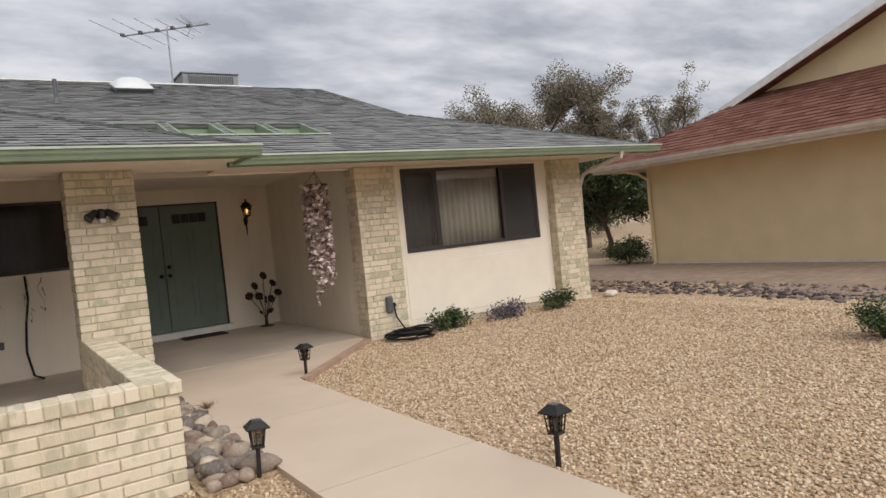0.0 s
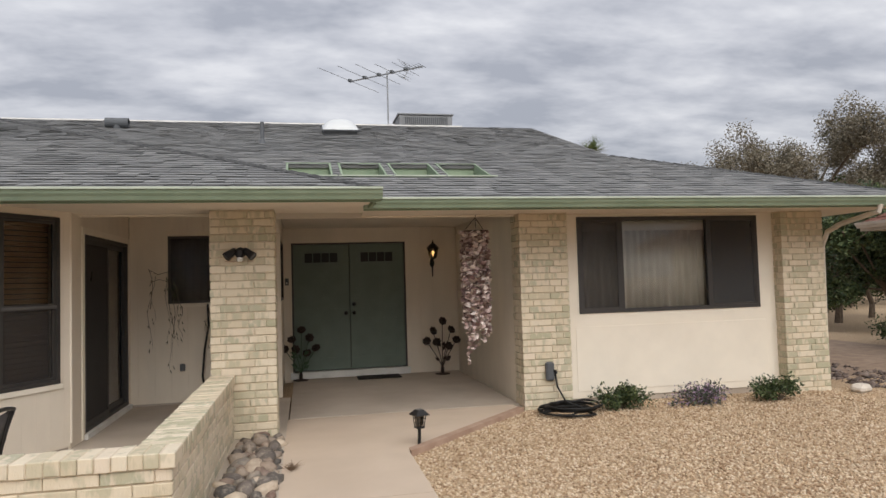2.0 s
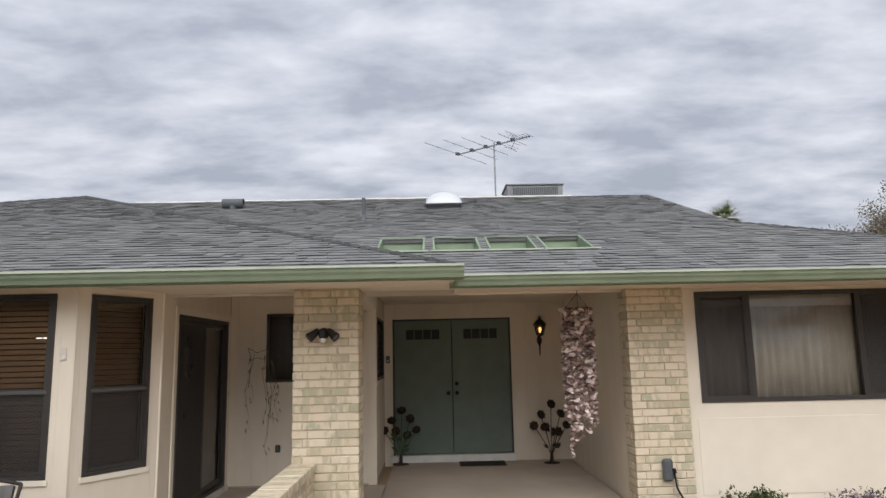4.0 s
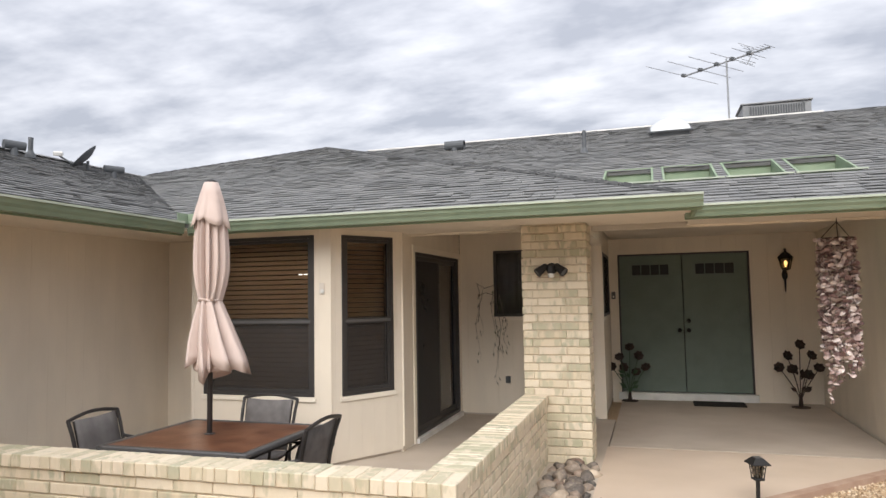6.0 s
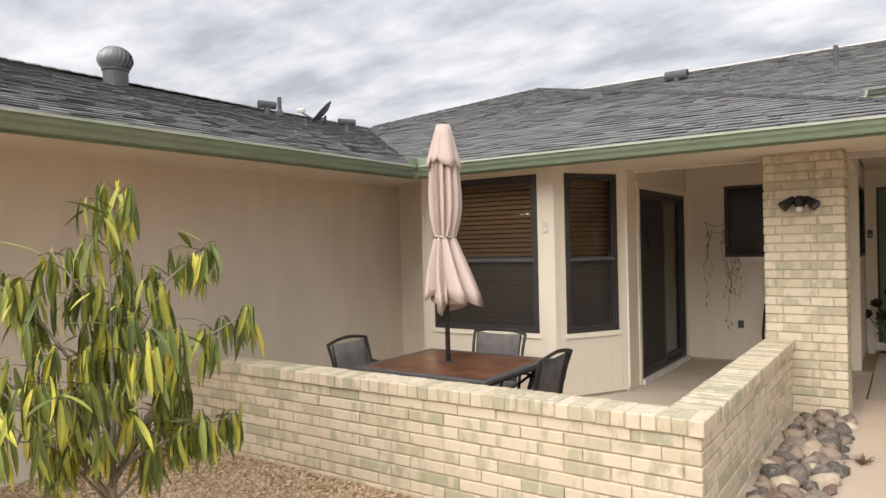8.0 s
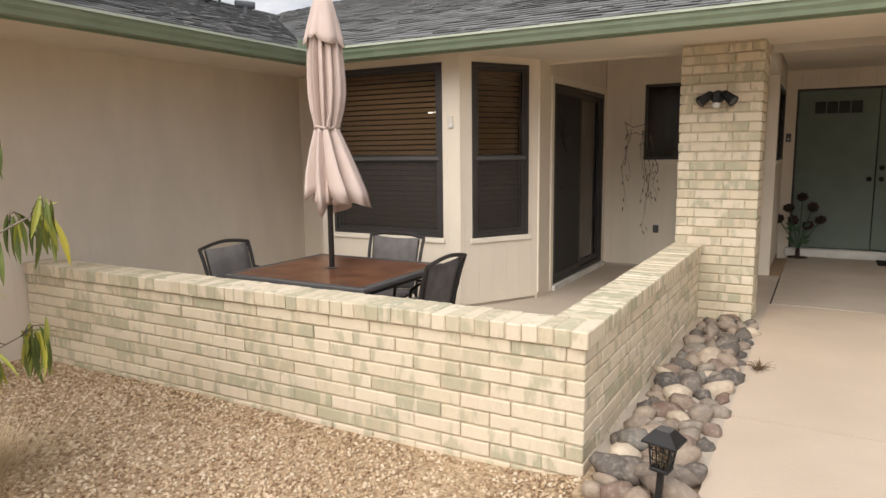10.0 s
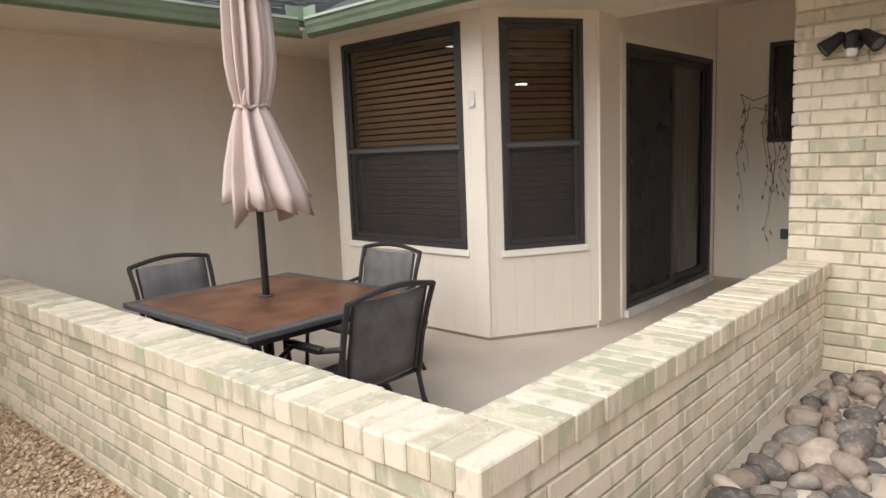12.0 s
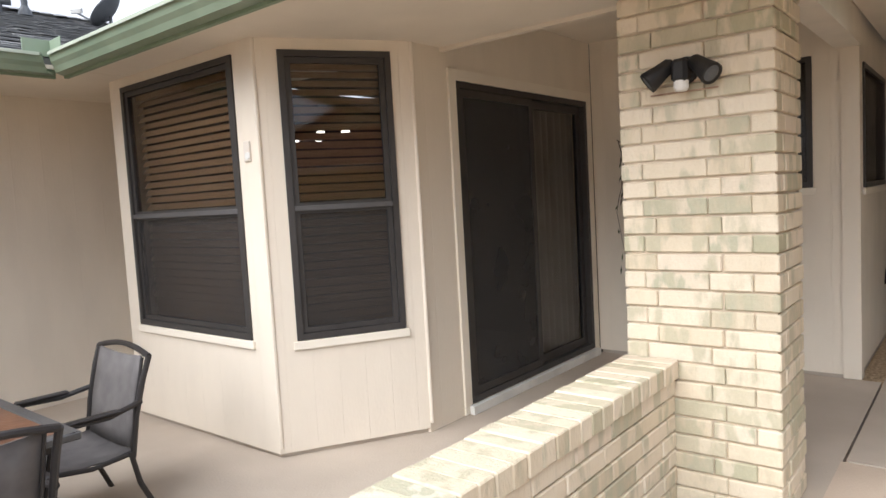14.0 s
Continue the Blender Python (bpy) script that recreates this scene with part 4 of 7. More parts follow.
hung_window("window_1", wall_frame(-3.19, 6.815, -1.618, 6.815), BAYW[0] + 3.19, BAYW[1] + 3.19, BAYW[2], BAYW[3], "wide dark-framed window with sun screen and brown blind")
hung_window("window_2", wall_frame(BAY_A.x, BAY_A.y, BAY_B.x, BAY_B.y), 0.135, 0.755, 0.635, 2.20, "tall narrow dark-framed bay window with brown blind")


def curtain(m, x0, x1, y, z0, z1, mat, label):
    bm = bmesh.new()
    n = int((x1 - x0) / 0.012)
    lo, hi = [], []
    for k in range(n + 1):
        x = x0 + (x1 - x0) * k / n
        yy = y + 0.022 * math.sin(x * 62) + 0.006 * math.sin(x * 23)
        lo.append(bm.verts.new((x, yy, z0)))
        hi.append(bm.verts.new((x, yy, z1)))
    for k in range(n):
        bm.faces.new((lo[k], lo[k + 1], hi[k + 1], hi[k]))
    ob = part("curtain", bm, mat, smooth=True)
    ob.matrix_world = m
    so = ob.modifiers.new("thickness", "SOLIDIFY")
    so.thickness = 0.003
    return tagged(ob, label, "curtain")


def big_window():
    m = wall_frame(4.10, 8.2, 7.10, 8.2)
    x0, x1, z0, z1 = BIGW[0] - 4.10, BIGW[1] - 4.10, BIGW[2], BIGW[3]
    root = thing("window_3", "large black-framed window with screened sides and clear middle", "window", m, kind="structure")
    part("window_frame", ring(bmesh.new(), x0, x1, z0, z1, 0.045, -0.015, 0.05), M_BRONZE, root)
    a, b = x0 + 0.60, x0 + 1.80
    for x, w in ((a, 0.055), (b, 0.04)):
        part("mullion", boxed(x - w, x, -0.012, 0.045, z0 + 0.0455, z1 - 0.0455), M_BRONZE, root)
    for u0, u1, mat in ((x0 + 0.046, a - 0.056, M_SCREEN), (b + 0.001, x1 - 0.046, M_SCREEN_BLACK)):
        sf = part("screen_frame", ring(bmesh.new(), u0, u1, z0 + 0.046, z1 - 0.046, 0.022, -0.008, 0.008), M_BRONZE, root)
        part("screen", boxed(u0 + 0.0222, u1 - 0.0222, -0.002, 0.001, z0 + 0.0682, z1 - 0.0682), mat, sf)
    pane(x0 + 0.046, x1 - 0.046, 0.018, 0.022, z0 + 0.046, z1 - 0.046, root)
    part("wall_panel", boxed(x0 - 0.06, x1 + 0.08, -0.008, -0.0005, 0.10, z0 - 0.16, bevel=0.003), M_STUCCO, root, "smooth cream panel below the window")
    valance = part("valance", boxed(x0 + 0.04, x1 - 0.04, 0.075, 0.10, z1 - 0.17, z1 + 0.01), M_CURTAIN)
    valance.matrix_world = m
    tagged(valance, "pale fabric valance over the window blind", "valance")
    curtain(m, x0 + 0.05, x1 - 0.05, 0.13, z0 - 0.05, z1 + 0.02, M_CURTAIN, "pale pleated curtain drawn behind the big window")


big_window()


def slider():
    m = wall_frame(-1.165, 7.56, -1.165, 9.8)
    x0, x1, z0, z1 = 0.40, 2.13, 0.055, 2.08
    root = thing("door_2", "black-framed sliding patio door, closed, with dark sun screen", "sliding door", m, kind="structure")
    part("door_frame", ring(bmesh.new(), x0, x1, z0, z1, 0.04, -0.012, 0.08), M_BRONZE, root)
    mid = (x0 + x1) / 2
    l = part("sliding_panel", ring(bmesh.new(), x0 + 0.041, mid + 0.05, z0 + 0.041, z1 - 0.041, 0.05, 0.0, 0.03), M_BRONZE, root)
    part("screen", boxed(x0 + 0.0912, mid - 0.0002, 0.008, 0.011, z0 + 0.0912, z1 - 0.0912), M_SCREEN_BLACK, l)
    r = part("sliding_panel", ring(bmesh.new(), mid - 0.0, x1 - 0.041, z0 + 0.041, z1 - 0.041, 0.06, 0.034, 0.064), M_BRONZE, root)
    pane(mid + 0.061, x1 - 0.1012, 0.045, 0.049, z0 + 0.1012, z1 - 0.1012, r)
    part("threshold", boxed(x0 - 0.03, x1 + 0.03, -0.05, -0.013, -0.004, 0.05), M_WHITE, root, "pale metal threshold")
    for xa in (x0 - 0.07, x1 + 0.002):
        part("trim", boxed(xa, xa + 0.068, -0.016, -0.0005, 0.0, z1 + 0.07), M_STUCCO, root)
    part("trim", boxed(x0 - 0.001, x1 + 0.001, -0.016, -0.0005, z1 + 0.003, z1 + 0.07), M_STUCCO, root)
    curtain(m, mid + 0.02, x1 - 0.04, 0.13, 0.03, z1 + 0.01, M_CURTAIN_GREY, "grey pleated curtain behind the sliding door")


slider()


def plain_window(name, m, x0, x1, z0, z1, label, slats=True):
    root = thing(name, label, "window", m, kind="structure")
    part("window_frame", ring(bmesh.new(), x0, x1, z0, z1, 0.035, -0.012, 0.05), M_BRONZE, root)
    part("screen", boxed(x0 + 0.0352, x1 - 0.0352, 0.004, 0.007, z0 + 0.0352, z1 - 0.0352), M_SCREEN, root)
    pane(x0 + 0.0352, x1 - 0.0352, 0.02, 0.024, z0 + 0.0352, z1 - 0.0352, root)
    sill(root, x0, x1, z0)
    if slats:
        curtain(m, x0 + 0.03, x1 - 0.03, 0.13, z0 - 0.02, z1 + 0.02, M_CURTAIN_GREY, "grey vertical blind behind the screened window")


plain_window("window_4", wall_frame(-1.16, 9.8, 0.72, 9.8), 0.47, 1.62, 1.30, 2.18, "dark screened window on the patio back wall")
plain_window("window_5", wall_frame(0.72, 9.8, 0.72, 11.5), 0.26, 1.46, 1.28, 2.13, "narrow dark screened window beside the front door", slats=False)
# corner boards
for x, y in ((0.72, 9.8),):
    tagged(part("corner_trim", boxed(x - 0.09, x + 0.018, y - 0.018, y + 0.09, 0.0, 2.40), M_SIDING), "cream painted corner board", "trim", kind="structure")
for a in (BAY_A, BAY_B):
    bm = bmesh.new()
    tube(bm, [(a.x + 0.004, a.y + 0.010, 0.052), (a.x + 0.004, a.y + 0.010, 2.26)], 0.013, 8)
    tagged(part("corner_trim", bm, M_SIDING), "cream painted corner bead of the bay", "trim", kind="structure")


def front_door():
    m = wall_frame(0.72, 11.5, 3.56, 11.5)
    x0, x1, z0, z1 = DOOR[0] - 0.72, DOOR[1] - 0.72, DOOR[2], DOOR[3]
    root = thing("door_1", "closed dark green double front door with small top lights", "front door", m, kind="structure")
    part("door_frame", panel(bmesh.new(), Matrix.Translation((0, 0.002, 0)), (x0, x1), (z0, z1), [(x0 + 0.022, x1 - 0.022, z0 - 0.001, z1 - 0.022)], 0.1), M_BRONZE, root)
    part("threshold", boxed(x0 - 0.04, x1 + 0.04, -0.06, 0.10, 0.002, z0 - 0.002, bevel=0.006), M_WHITE, root, "white painted wooden threshold")
    mid = (x0 + x1) / 2
    for k, (a, b) in enumerate(((x0 + 0.026, mid - 0.005), (mid + 0.005, x1 - 0.026))):
        leaf = part("door_leaf", boxed(a, b, 0.025, 0.065, z0 + 0.012, z1 - 0.026, bevel=0.003), M_DOOR, root)
        w = b - a
        for u0, u1 in ((0.13, 0.46), (0.54, 0.87)):
            for v0, v1 in ((0.09, 0.40), (0.47, 0.78)):
                h = z1 - z0
                part("door_panel", ring(bmesh.new(), a + w * u0, a + w * u1, z0 + h * v0, z0 + h * v1, 0.022, 0.014, 0.026), M_DOOR, leaf)
        lite = part("lite_frame", ring(bmesh.new(), a + w * 0.18, a + w * 0.82, z0 + (z1 - z0) * 0.84, z0 + (z1 - z0) * 0.925, 0.012, 0.012, 0.026), M_DOOR, leaf)
        for q in range(4):
            ua = a + w * (0.20 + 0.15 * q) + 0.006
            part("pane", boxed(ua, ua + w * 0.15 - 0.012, 0.016, 0.0245, z0 + (z1 - z0) * 0.845, z0 + (z1 - z0) * 0.92), M_BLACK, lite)
        ka = b - 0.06 if k == 0 else a + 0.06
        for zz, nm in ((1.02, "door_knob"), (1.16, "deadbolt")):
            if k == 0 and nm == "deadbolt":
                continue
            part(nm, lathed([(0.03, 0), (0.03, 0.008), (0.012, 0.012), (0.012, 0.03), (0.026, 0.04), (0.028, 0.055), (0.015, 0.066)], 12, pose(ka, 0.025, zz, 90)), M_BLACK, leaf, "dark round door hardware", smooth=True)


front_door()

def dining_light():
    """A ceiling fixture inside the bay room, seen as bright dashes between the slats."""
    root = thing("dining_light", "lit ceiling fixture with small white bulbs inside the bay room", "ceiling light", pose(-2.20, 7.76, 1.84))
    part("rod", tubed([(0, 0, 0.03), (0, 0, 0.60)], 0.008, 6), M_BRONZE, root)
    part("hub", lathed([(0.03, -0.03), (0.05, 0.0), (0.03, 0.05)], 12), M_BRONZE, root)
    for k in range(6):
        a = math.pi * k / 3
        c = Vector((0.26 * math.cos(a), 0.12 * math.sin(a), 0.0))
        arm = part("arm", tubed([(0, 0, 0.0), c * 0.5 + Vector((0, 0, -0.02)), c], 0.006, 6), M_BRONZE, root)
        part("bulb", lathed([(0.010, -0.024), (0.027, -0.012), (0.027, 0.012), (0.010, 0.024)], 10, Matrix.Translation(c)), M_WHITEBULB, arm, smooth=True)


dining_light()

# ---- porch things ----
def doormat():
    ob = part("doormat", boxed(1.84, 2.52, 11.02, 11.40, 0.0015, 0.016, bevel=0.004), M_MAT)
    tagged(ob, "dark brown fibre doormat on the porch floor", "doormat")


doormat()


def wall_lantern():
    root = thing("wall_lantern", "black metal wall lantern with a glowing warm bulb", "wall lamp", pose(3.14, 11.5, 1.80))
    part("backplate", lathed([(0.045, 0), (0.05, 0.01), (0.03, 0.02)], 12, pose(0, 0, 0, 90) @ Matrix.Diagonal((0.8, 1.5, 1, 1))), M_BLACK, root)
    part("arm", tubed([(0, -0.02, 0.0), (0, -0.07, -0.03), (0, -0.11, 0.02), (0, -0.12, 0.06)], 0.010, 6), M_BLACK, root)
    part("tail", tubed([(0, -0.03, -0.02), (0, -0.035, -0.12), (0, -0.03, -0.20), (0, -0.02, -0.24)], [0.016, 0.012, 0.01, 0.004], 6), M_BLACK, root)
    c = Matrix.Translation((0, -0.12, 0.06))
    part("base", lathed([(0.02, 0), (0.05, 0.01), (0.055, 0.025)], 6, c), M_BLACK, root)
    part("shade", lathed([(0.055, 0.026), (0.085, 0.17)], 6, c), M_GLASS_CLEAR, root, "clear glass panes")
    for k in range(6):
        a = math.pi * k / 3
        part("cage_bar", tubed([c @ Vector((0.056 * math.cos(a), 0.056 * math.sin(a), 0.02)), c @ Vector((0.087 * math.cos(a), 0.087 * math.sin(a), 0.17))], 0.006, 5), M_BLACK, root)
    part("cap", lathed([(0.105, 0.17), (0.10, 0.185), (0.06, 0.235), (0.02, 0.26), (0.012, 0.285), (0.018, 0.295), (0.004, 0.31)], 6, c), M_BLACK, root)
    part("bulb", lathed([(0.010, 0.05), (0.012, 0.07), (0.026, 0.095), (0.024, 0.12), (0.008, 0.14)], 10, c), M_BULB, root, "lit warm yellow bulb", smooth=True)


wall_lantern()


def doorbell():
    root = thing("doorbell", "small grey doorbell beside the front door", "doorbell", pose(0.775, 11.5, 1.55))
    part("plate", boxed(-0.03, 0.03, -0.018, -0.0005, -0.055, 0.055, bevel=0.006), M_GREYVENT, root)
    part("button", lathed([(0.014, 0), (0.013, 0.007)], 10, pose(0, -0.018, -0.02, 90)), M_PLASTIC, root)


doorbell()


def metal_flowers(x, y, h, seed, label, green):
    """A garden sculpture: thin metal stems with rusty rosettes, on a ring foot."""
    rng = random.Random(seed)
    root = thing("flower_sculpture", label, "garden ornament", pose(x, y, 0.0), group="metal flowers at the door")
    part("foot", lathed([(0.12, 0.002), (0.12, 0.010), (0.03, 0.02), (0.025, 0.10), (0.018, 0.13)], 14), M_RUST, root)
    heads = [(0.02, 0.98), (-0.13, 0.80), (0.14, 0.82), (-0.24, 0.62), (0.24, 0.62), (-0.08, 0.60), (0.10, 0.52)]
    for dx, k in heads:
        top = Vector((dx, rng.uniform(-0.07, 0.07), h * k))
        part("stem", tubed([(0, 0, 0.1), (dx * 0.25, top.y * 0.3, h * k * 0.45), (dx * 0.8, top.y * 0.8, h * k * 0.85), top], 0.006, 6), M_STEMGREEN if green else M_RUST, root)
        bm = bmesh.new()
        tilt = pose(top.x, top.y, top.z, 60 + rng.uniform(-15, 15), 0, rng.uniform(-30, 30))
        for row, (r, n, lift) in enumerate(((0.076, 7, 0.008), (0.054, 6, 0.018), (0.03, 5, 0.03))):
            for q in range(n):
                a = 2 * math.pi * (q + 0.5 * row) / n
                pts = [(0.0, 0.0, 0.0), (r * 0.7, r * 0.42, lift), (r, 0.0, lift + 0.012), (r * 0.7, -r * 0.42, lift)]
                vs = [bm.verts.new(tilt @ (Matrix.Rotation(a, 4, "Z") @ Vector(p))) for p in pts]
                bm.faces.new(vs)
        head = part("rosette", bm, M_RUST, root, "dark rusty metal rosette")
        so = head.modifiers.new("thickness", "SOLIDIFY")
        so.thickness = 0.003
    for q in range(8):
        z = h * rng.uniform(0.2, 0.55)
        a = rng.uniform(0, 6.28)
        d = Vector((math.cos(a), 0.4 * math.sin(a), 0.5)).normalized()
        s = d.cross(Vector((0, 1, 0))).normalized()
        p = Vector((0.03 * math.cos(a) * (1 + z * 3), 0, z))
        bm = bmesh.new()
        vs = [bm.verts.new(p), bm.verts.new(p + d * 0.05 + s * 0.028), bm.verts.new(p + d * 0.11), bm.verts.new(p + d * 0.05 - s * 0.028)]
        bm.faces.new(vs)
        lf = part("leaf", bm, M_STEMGREEN if green else M_RUST, root)
        so = lf.modifiers.new("thickness", "SOLIDIFY")
        so.thickness = 0.003


metal_flowers(0.97, 11.33, 0.80, 4, "green-stemmed metal flower sculpture beside the front door", True)
metal_flowers(3.20, 11.15, 0.86, 5, "rusty dark metal flower sculpture on the porch floor", False)


def shell_mobile():
    """Strings of shells on a hoop, cut to a falling spiral."""
    rng = random.Random(21)
    root = thing("shell_mobile", "hanging spiral of pinkish shells on strings under the eave", "wind chime", pose(3.05, 8.24, 0))
    hoop = [(0.155 * math.cos(2 * math.pi * k / 24), 0.155 * math.sin(2 * math.pi * k / 24), 2.07) for k in range(24)]
    part("hoop", tubed(hoop, 0.008, 6, closed=True), M_RUST, root)
    for k in range(3):
        a = 2 * math.pi * k / 3 + 0.4
        part("hanger", tubed([(0.155 * math.cos(a), 0.155 * math.sin(a), 2.07), (0, -0.05, 2.23)], 0.004, 5), M_RUST, root)
    part("hook", tubed([(0, -0.05, 2.22), (0, -0.06, 2.264)], 0.005, 5), M_RUST, root)
    n = 22
    bm = bmesh.new()
    for k in range(n):
        f = k / (n - 1)
        a = math.pi * (1.15 + 2.0 * (1 - f))
        r = 0.158 - 0.02 * f
        z_end = 0.50 + 0.50 * (1 - f) ** 0.42
        z = 2.06
        part("string", tubed([(r * math.cos(a), r * math.sin(a), 2.07), (r * math.cos(a), r * math.sin(a), z_end)], 0.002, 4), M_RUST, root)
        while z > z_end:
            shrink = 1.0 if z > z_end + 0.25 else 0.85
            bow = 0.05 * max(0.0, 1.25 - z)
            c = Vector((r * math.cos(a) + rng.uniform(-0.018, 0.018) + 0.6 * bow * (0.6 - f), r * math.sin(a) + rng.uniform(-0.018, 0.018), z))
            m = Matrix.Translation(c) @ Euler((rng.uniform(-0.9, 0.9), rng.uniform(-0.9, 0.9), rng.uniform(0, 6.28))).to_matrix().to_4x4()
            s = rng.uniform(0.024, 0.038) * shrink
            rim = [bm.verts.new(m @ Vector((s * (1.25 if q == 0 else 1.0) * math.cos(1.047 * q), s * math.sin(1.047 * q), 0.0))) for q in range(6)]
            top, bot = bm.verts.new(m @ Vector((0, 0, s * 0.42))), bm.verts.new(m @ Vector((0, 0, -s * 0.1)))
            for q in range(6):
                bm.faces.new((rim[q], rim[(q + 1) % 6], top))
                bm.faces.new((rim[(q + 1) % 6], rim[q], bot))
            z -= rng.uniform(0.030, 0.046)
    tagged(part("shell_mass", bm, M_SHELL, root), "hundreds of small pink and brown shells", kind="stuff")


shell_mobile()


def garden_hose():
    root = thing("garden_hose", "black garden hose coiled on the gravel by the pillar", "hose", pose(0, 0, 0))
    rng = random.Random(6)
    c = Vector((3.95, 7.70, 0))
    pts = []
    for k in range(0, 6 * 24):
        a = 2 * math.pi * k / 24
        r = 0.19 + 0.13 * ((k * 7 % 144) / 144.0) + 0.02 * math.sin(k * 0.37)
        pts.append((c.x + r * 1.15 * math.cos(a), c.y + r * 0.95 * math.sin(a), -0.02 + 0.018 * (k // 24) * 0.8 + rng.uniform(0, 0.006)))
    part("coil", tubed(pts, 0.013, 6), M_HOSE, root, smooth=True)
    part("lead", tubed([pts[0], (3.98, 7.88, 0.06), (3.92, 7.97, 0.22), (3.90, 7.985, 0.40)], 0.012, 6), M_HOSE, root, smooth=True)
    hold = thing("hose_holder", "dark grey hose bib cover fixed to the brick pillar", "hose holder", pose(3.84, 8.02, 0.40))
    part("body", boxed(-0.05, 0.05, -0.07, -0.002, -0.11, 0.11, bevel=0.02), M_GREYVENT, hold)
    part("spout", tubed([(0.03, -0.05, 0.0), (0.06, -0.07, 0.01), (0.065, -0.075, -0.03)], 0.014, 8), M_BLACK, hold)


garden_hose()


def flood_light():
    root = thing("flood_light", "black twin-headed security light fixed to the brick pillar", "security light", pose(0.43, 7.43, 1.83) @ Matrix.Scale(0.74, 4))
    part("backplate", lathed([(0.075, 0.0), (0.07, 0.025), (0.045, 0.04)], 16, pose(0, 0, 0, 90)), M_BLACK, root, smooth=True)
    sensor = part("sensor", boxed(-0.045, 0.045, -0.13, -0.03, -0.075, 0.05, bevel=0.02), M_BLACK, root)
    part("lens", lathed([(0.040, 0), (0.040, 0.04), (0.03, 0.055)], 12, pose(0, -0.085, -0.065, 180)), M_PLASTIC, sensor, "white plastic sensor lens")
    for s in (-1, 1):
        head = part("lamp_head", lathed([(0.022, -0.09), (0.04, -0.07), (0.048, 0.0), (0.062, 0.07), (0.060, 0.085), (0.045, 0.075)], 14, look((s * 0.115, -0.09, -0.01), (s * 0.85, -0.45, -0.62)) @ pose(0, 0, 0, 180)), M_BLACK, root, smooth=True)
        part("bulb_face", lathed([(0.05, 0.0), (0.03, 0.01)], 14, look((s * 0.115, -0.09, -0.01), (s * 0.85, -0.45, -0.62)) @ pose(0, 0, 0, 180) @ Matrix.Translation((0, 0, 0.074))), M_GREYVENT, head)
        part("knuckle", tubed([(s * 0.03, -0.03, 0.02), (s * 0.07, -0.06, 0.025), (s * 0.09, -0.075, 0.01)], 0.016, 8), M_BLACK, root)
    part("bracket", boxed(-0.20, 0.17, -0.012, -0.001, -0.118, -0.110), M_EDGE, root, "thin rusty strip on the brick")


flood_light()


# ---- path lamps ----
def path_lamp():
    root = thing("path_lamp", "black solar path lantern on a stake beside the walkway", "path light", pose(0, 0, 0), group="path lights along the walkway")
    part("stake", boxed(-0.012, 0.012, -0.012, 0.012, -0.08, 0.20, bevel=0.002), M_BLACK, root)
    part("collar", boxed(-0.038, 0.038, -0.038, 0.038, 0.195, 0.210, bevel=0.004), M_BLACK, root)
    b, t, z0, z1 = 0.032, 0.044, 0.21, 0.315
    def bar(a, b_, r):
        part("cage_bar", tubed([a, b_], r, 4), M_BLACK, root)
    cs = [(-1, -1), (1, -1), (1, 1), (-1, 1)]
    for i, (sx, sy) in enumerate(cs):
        bar((sx * b, sy * b, z0), (sx * t, sy * t, z1), 0.0045)
        nx, ny = cs[(i + 1) % 4]
        for f in (0.35, 0.65):
            ax, ay = sx + (nx - sx) * f, sy + (ny - sy) * f
            bar((ax * b, ay * b, z0), (ax * t, ay * t, z1), 0.0025)
        for h in (0.33, 0.72):
            w = b + (t - b) * h
            bar((sx * w, sy * w, z0 + (z1 - z0) * h), (nx * w, ny * w, z0 + (z1 - z0) * h), 0.0025)
    part("glass", lathed([(0.030, z0 + 0.003), (0.048, z1 - 0.002)], 4, pose(0, 0, 0, 0, 0, 45)), M_GLASS_CLEAR, root)
    part("bulb", lathed([(0.006, 0.211), (0.008, 0.25), (0.016, 0.262), (0.010, 0.285)], 8), M_PLASTIC, root)
    part("roof", lathed([(0.098, z1), (0.098, z1 + 0.008), (0.048, z1 + 0.045), (0.044, z1 + 0.048)], 4, pose(0, 0, 0, 0, 0, 45)), M_BLACK, root)
    part("solar_cell", boxed(-0.028, 0.028, -0.028, 0.028, z1 + 0.0485, z1 + 0.0525), M_TABLE_RIM, root)
    return root


lamp_one = path_lamp()
lamp_one.matrix_world = pose(2.03, 2.90, -0.05, 0, 2, 12)
copy_thing(lamp_one, pose(0.71, 4.12, -0.045, -2, 3, -8))
copy_thing(lamp_one, pose(2.055, 6.66, -0.05, 1, 1, 20))

# ---- patio furniture ----
UMB_X, UMB_Y = -1.70, 5.10


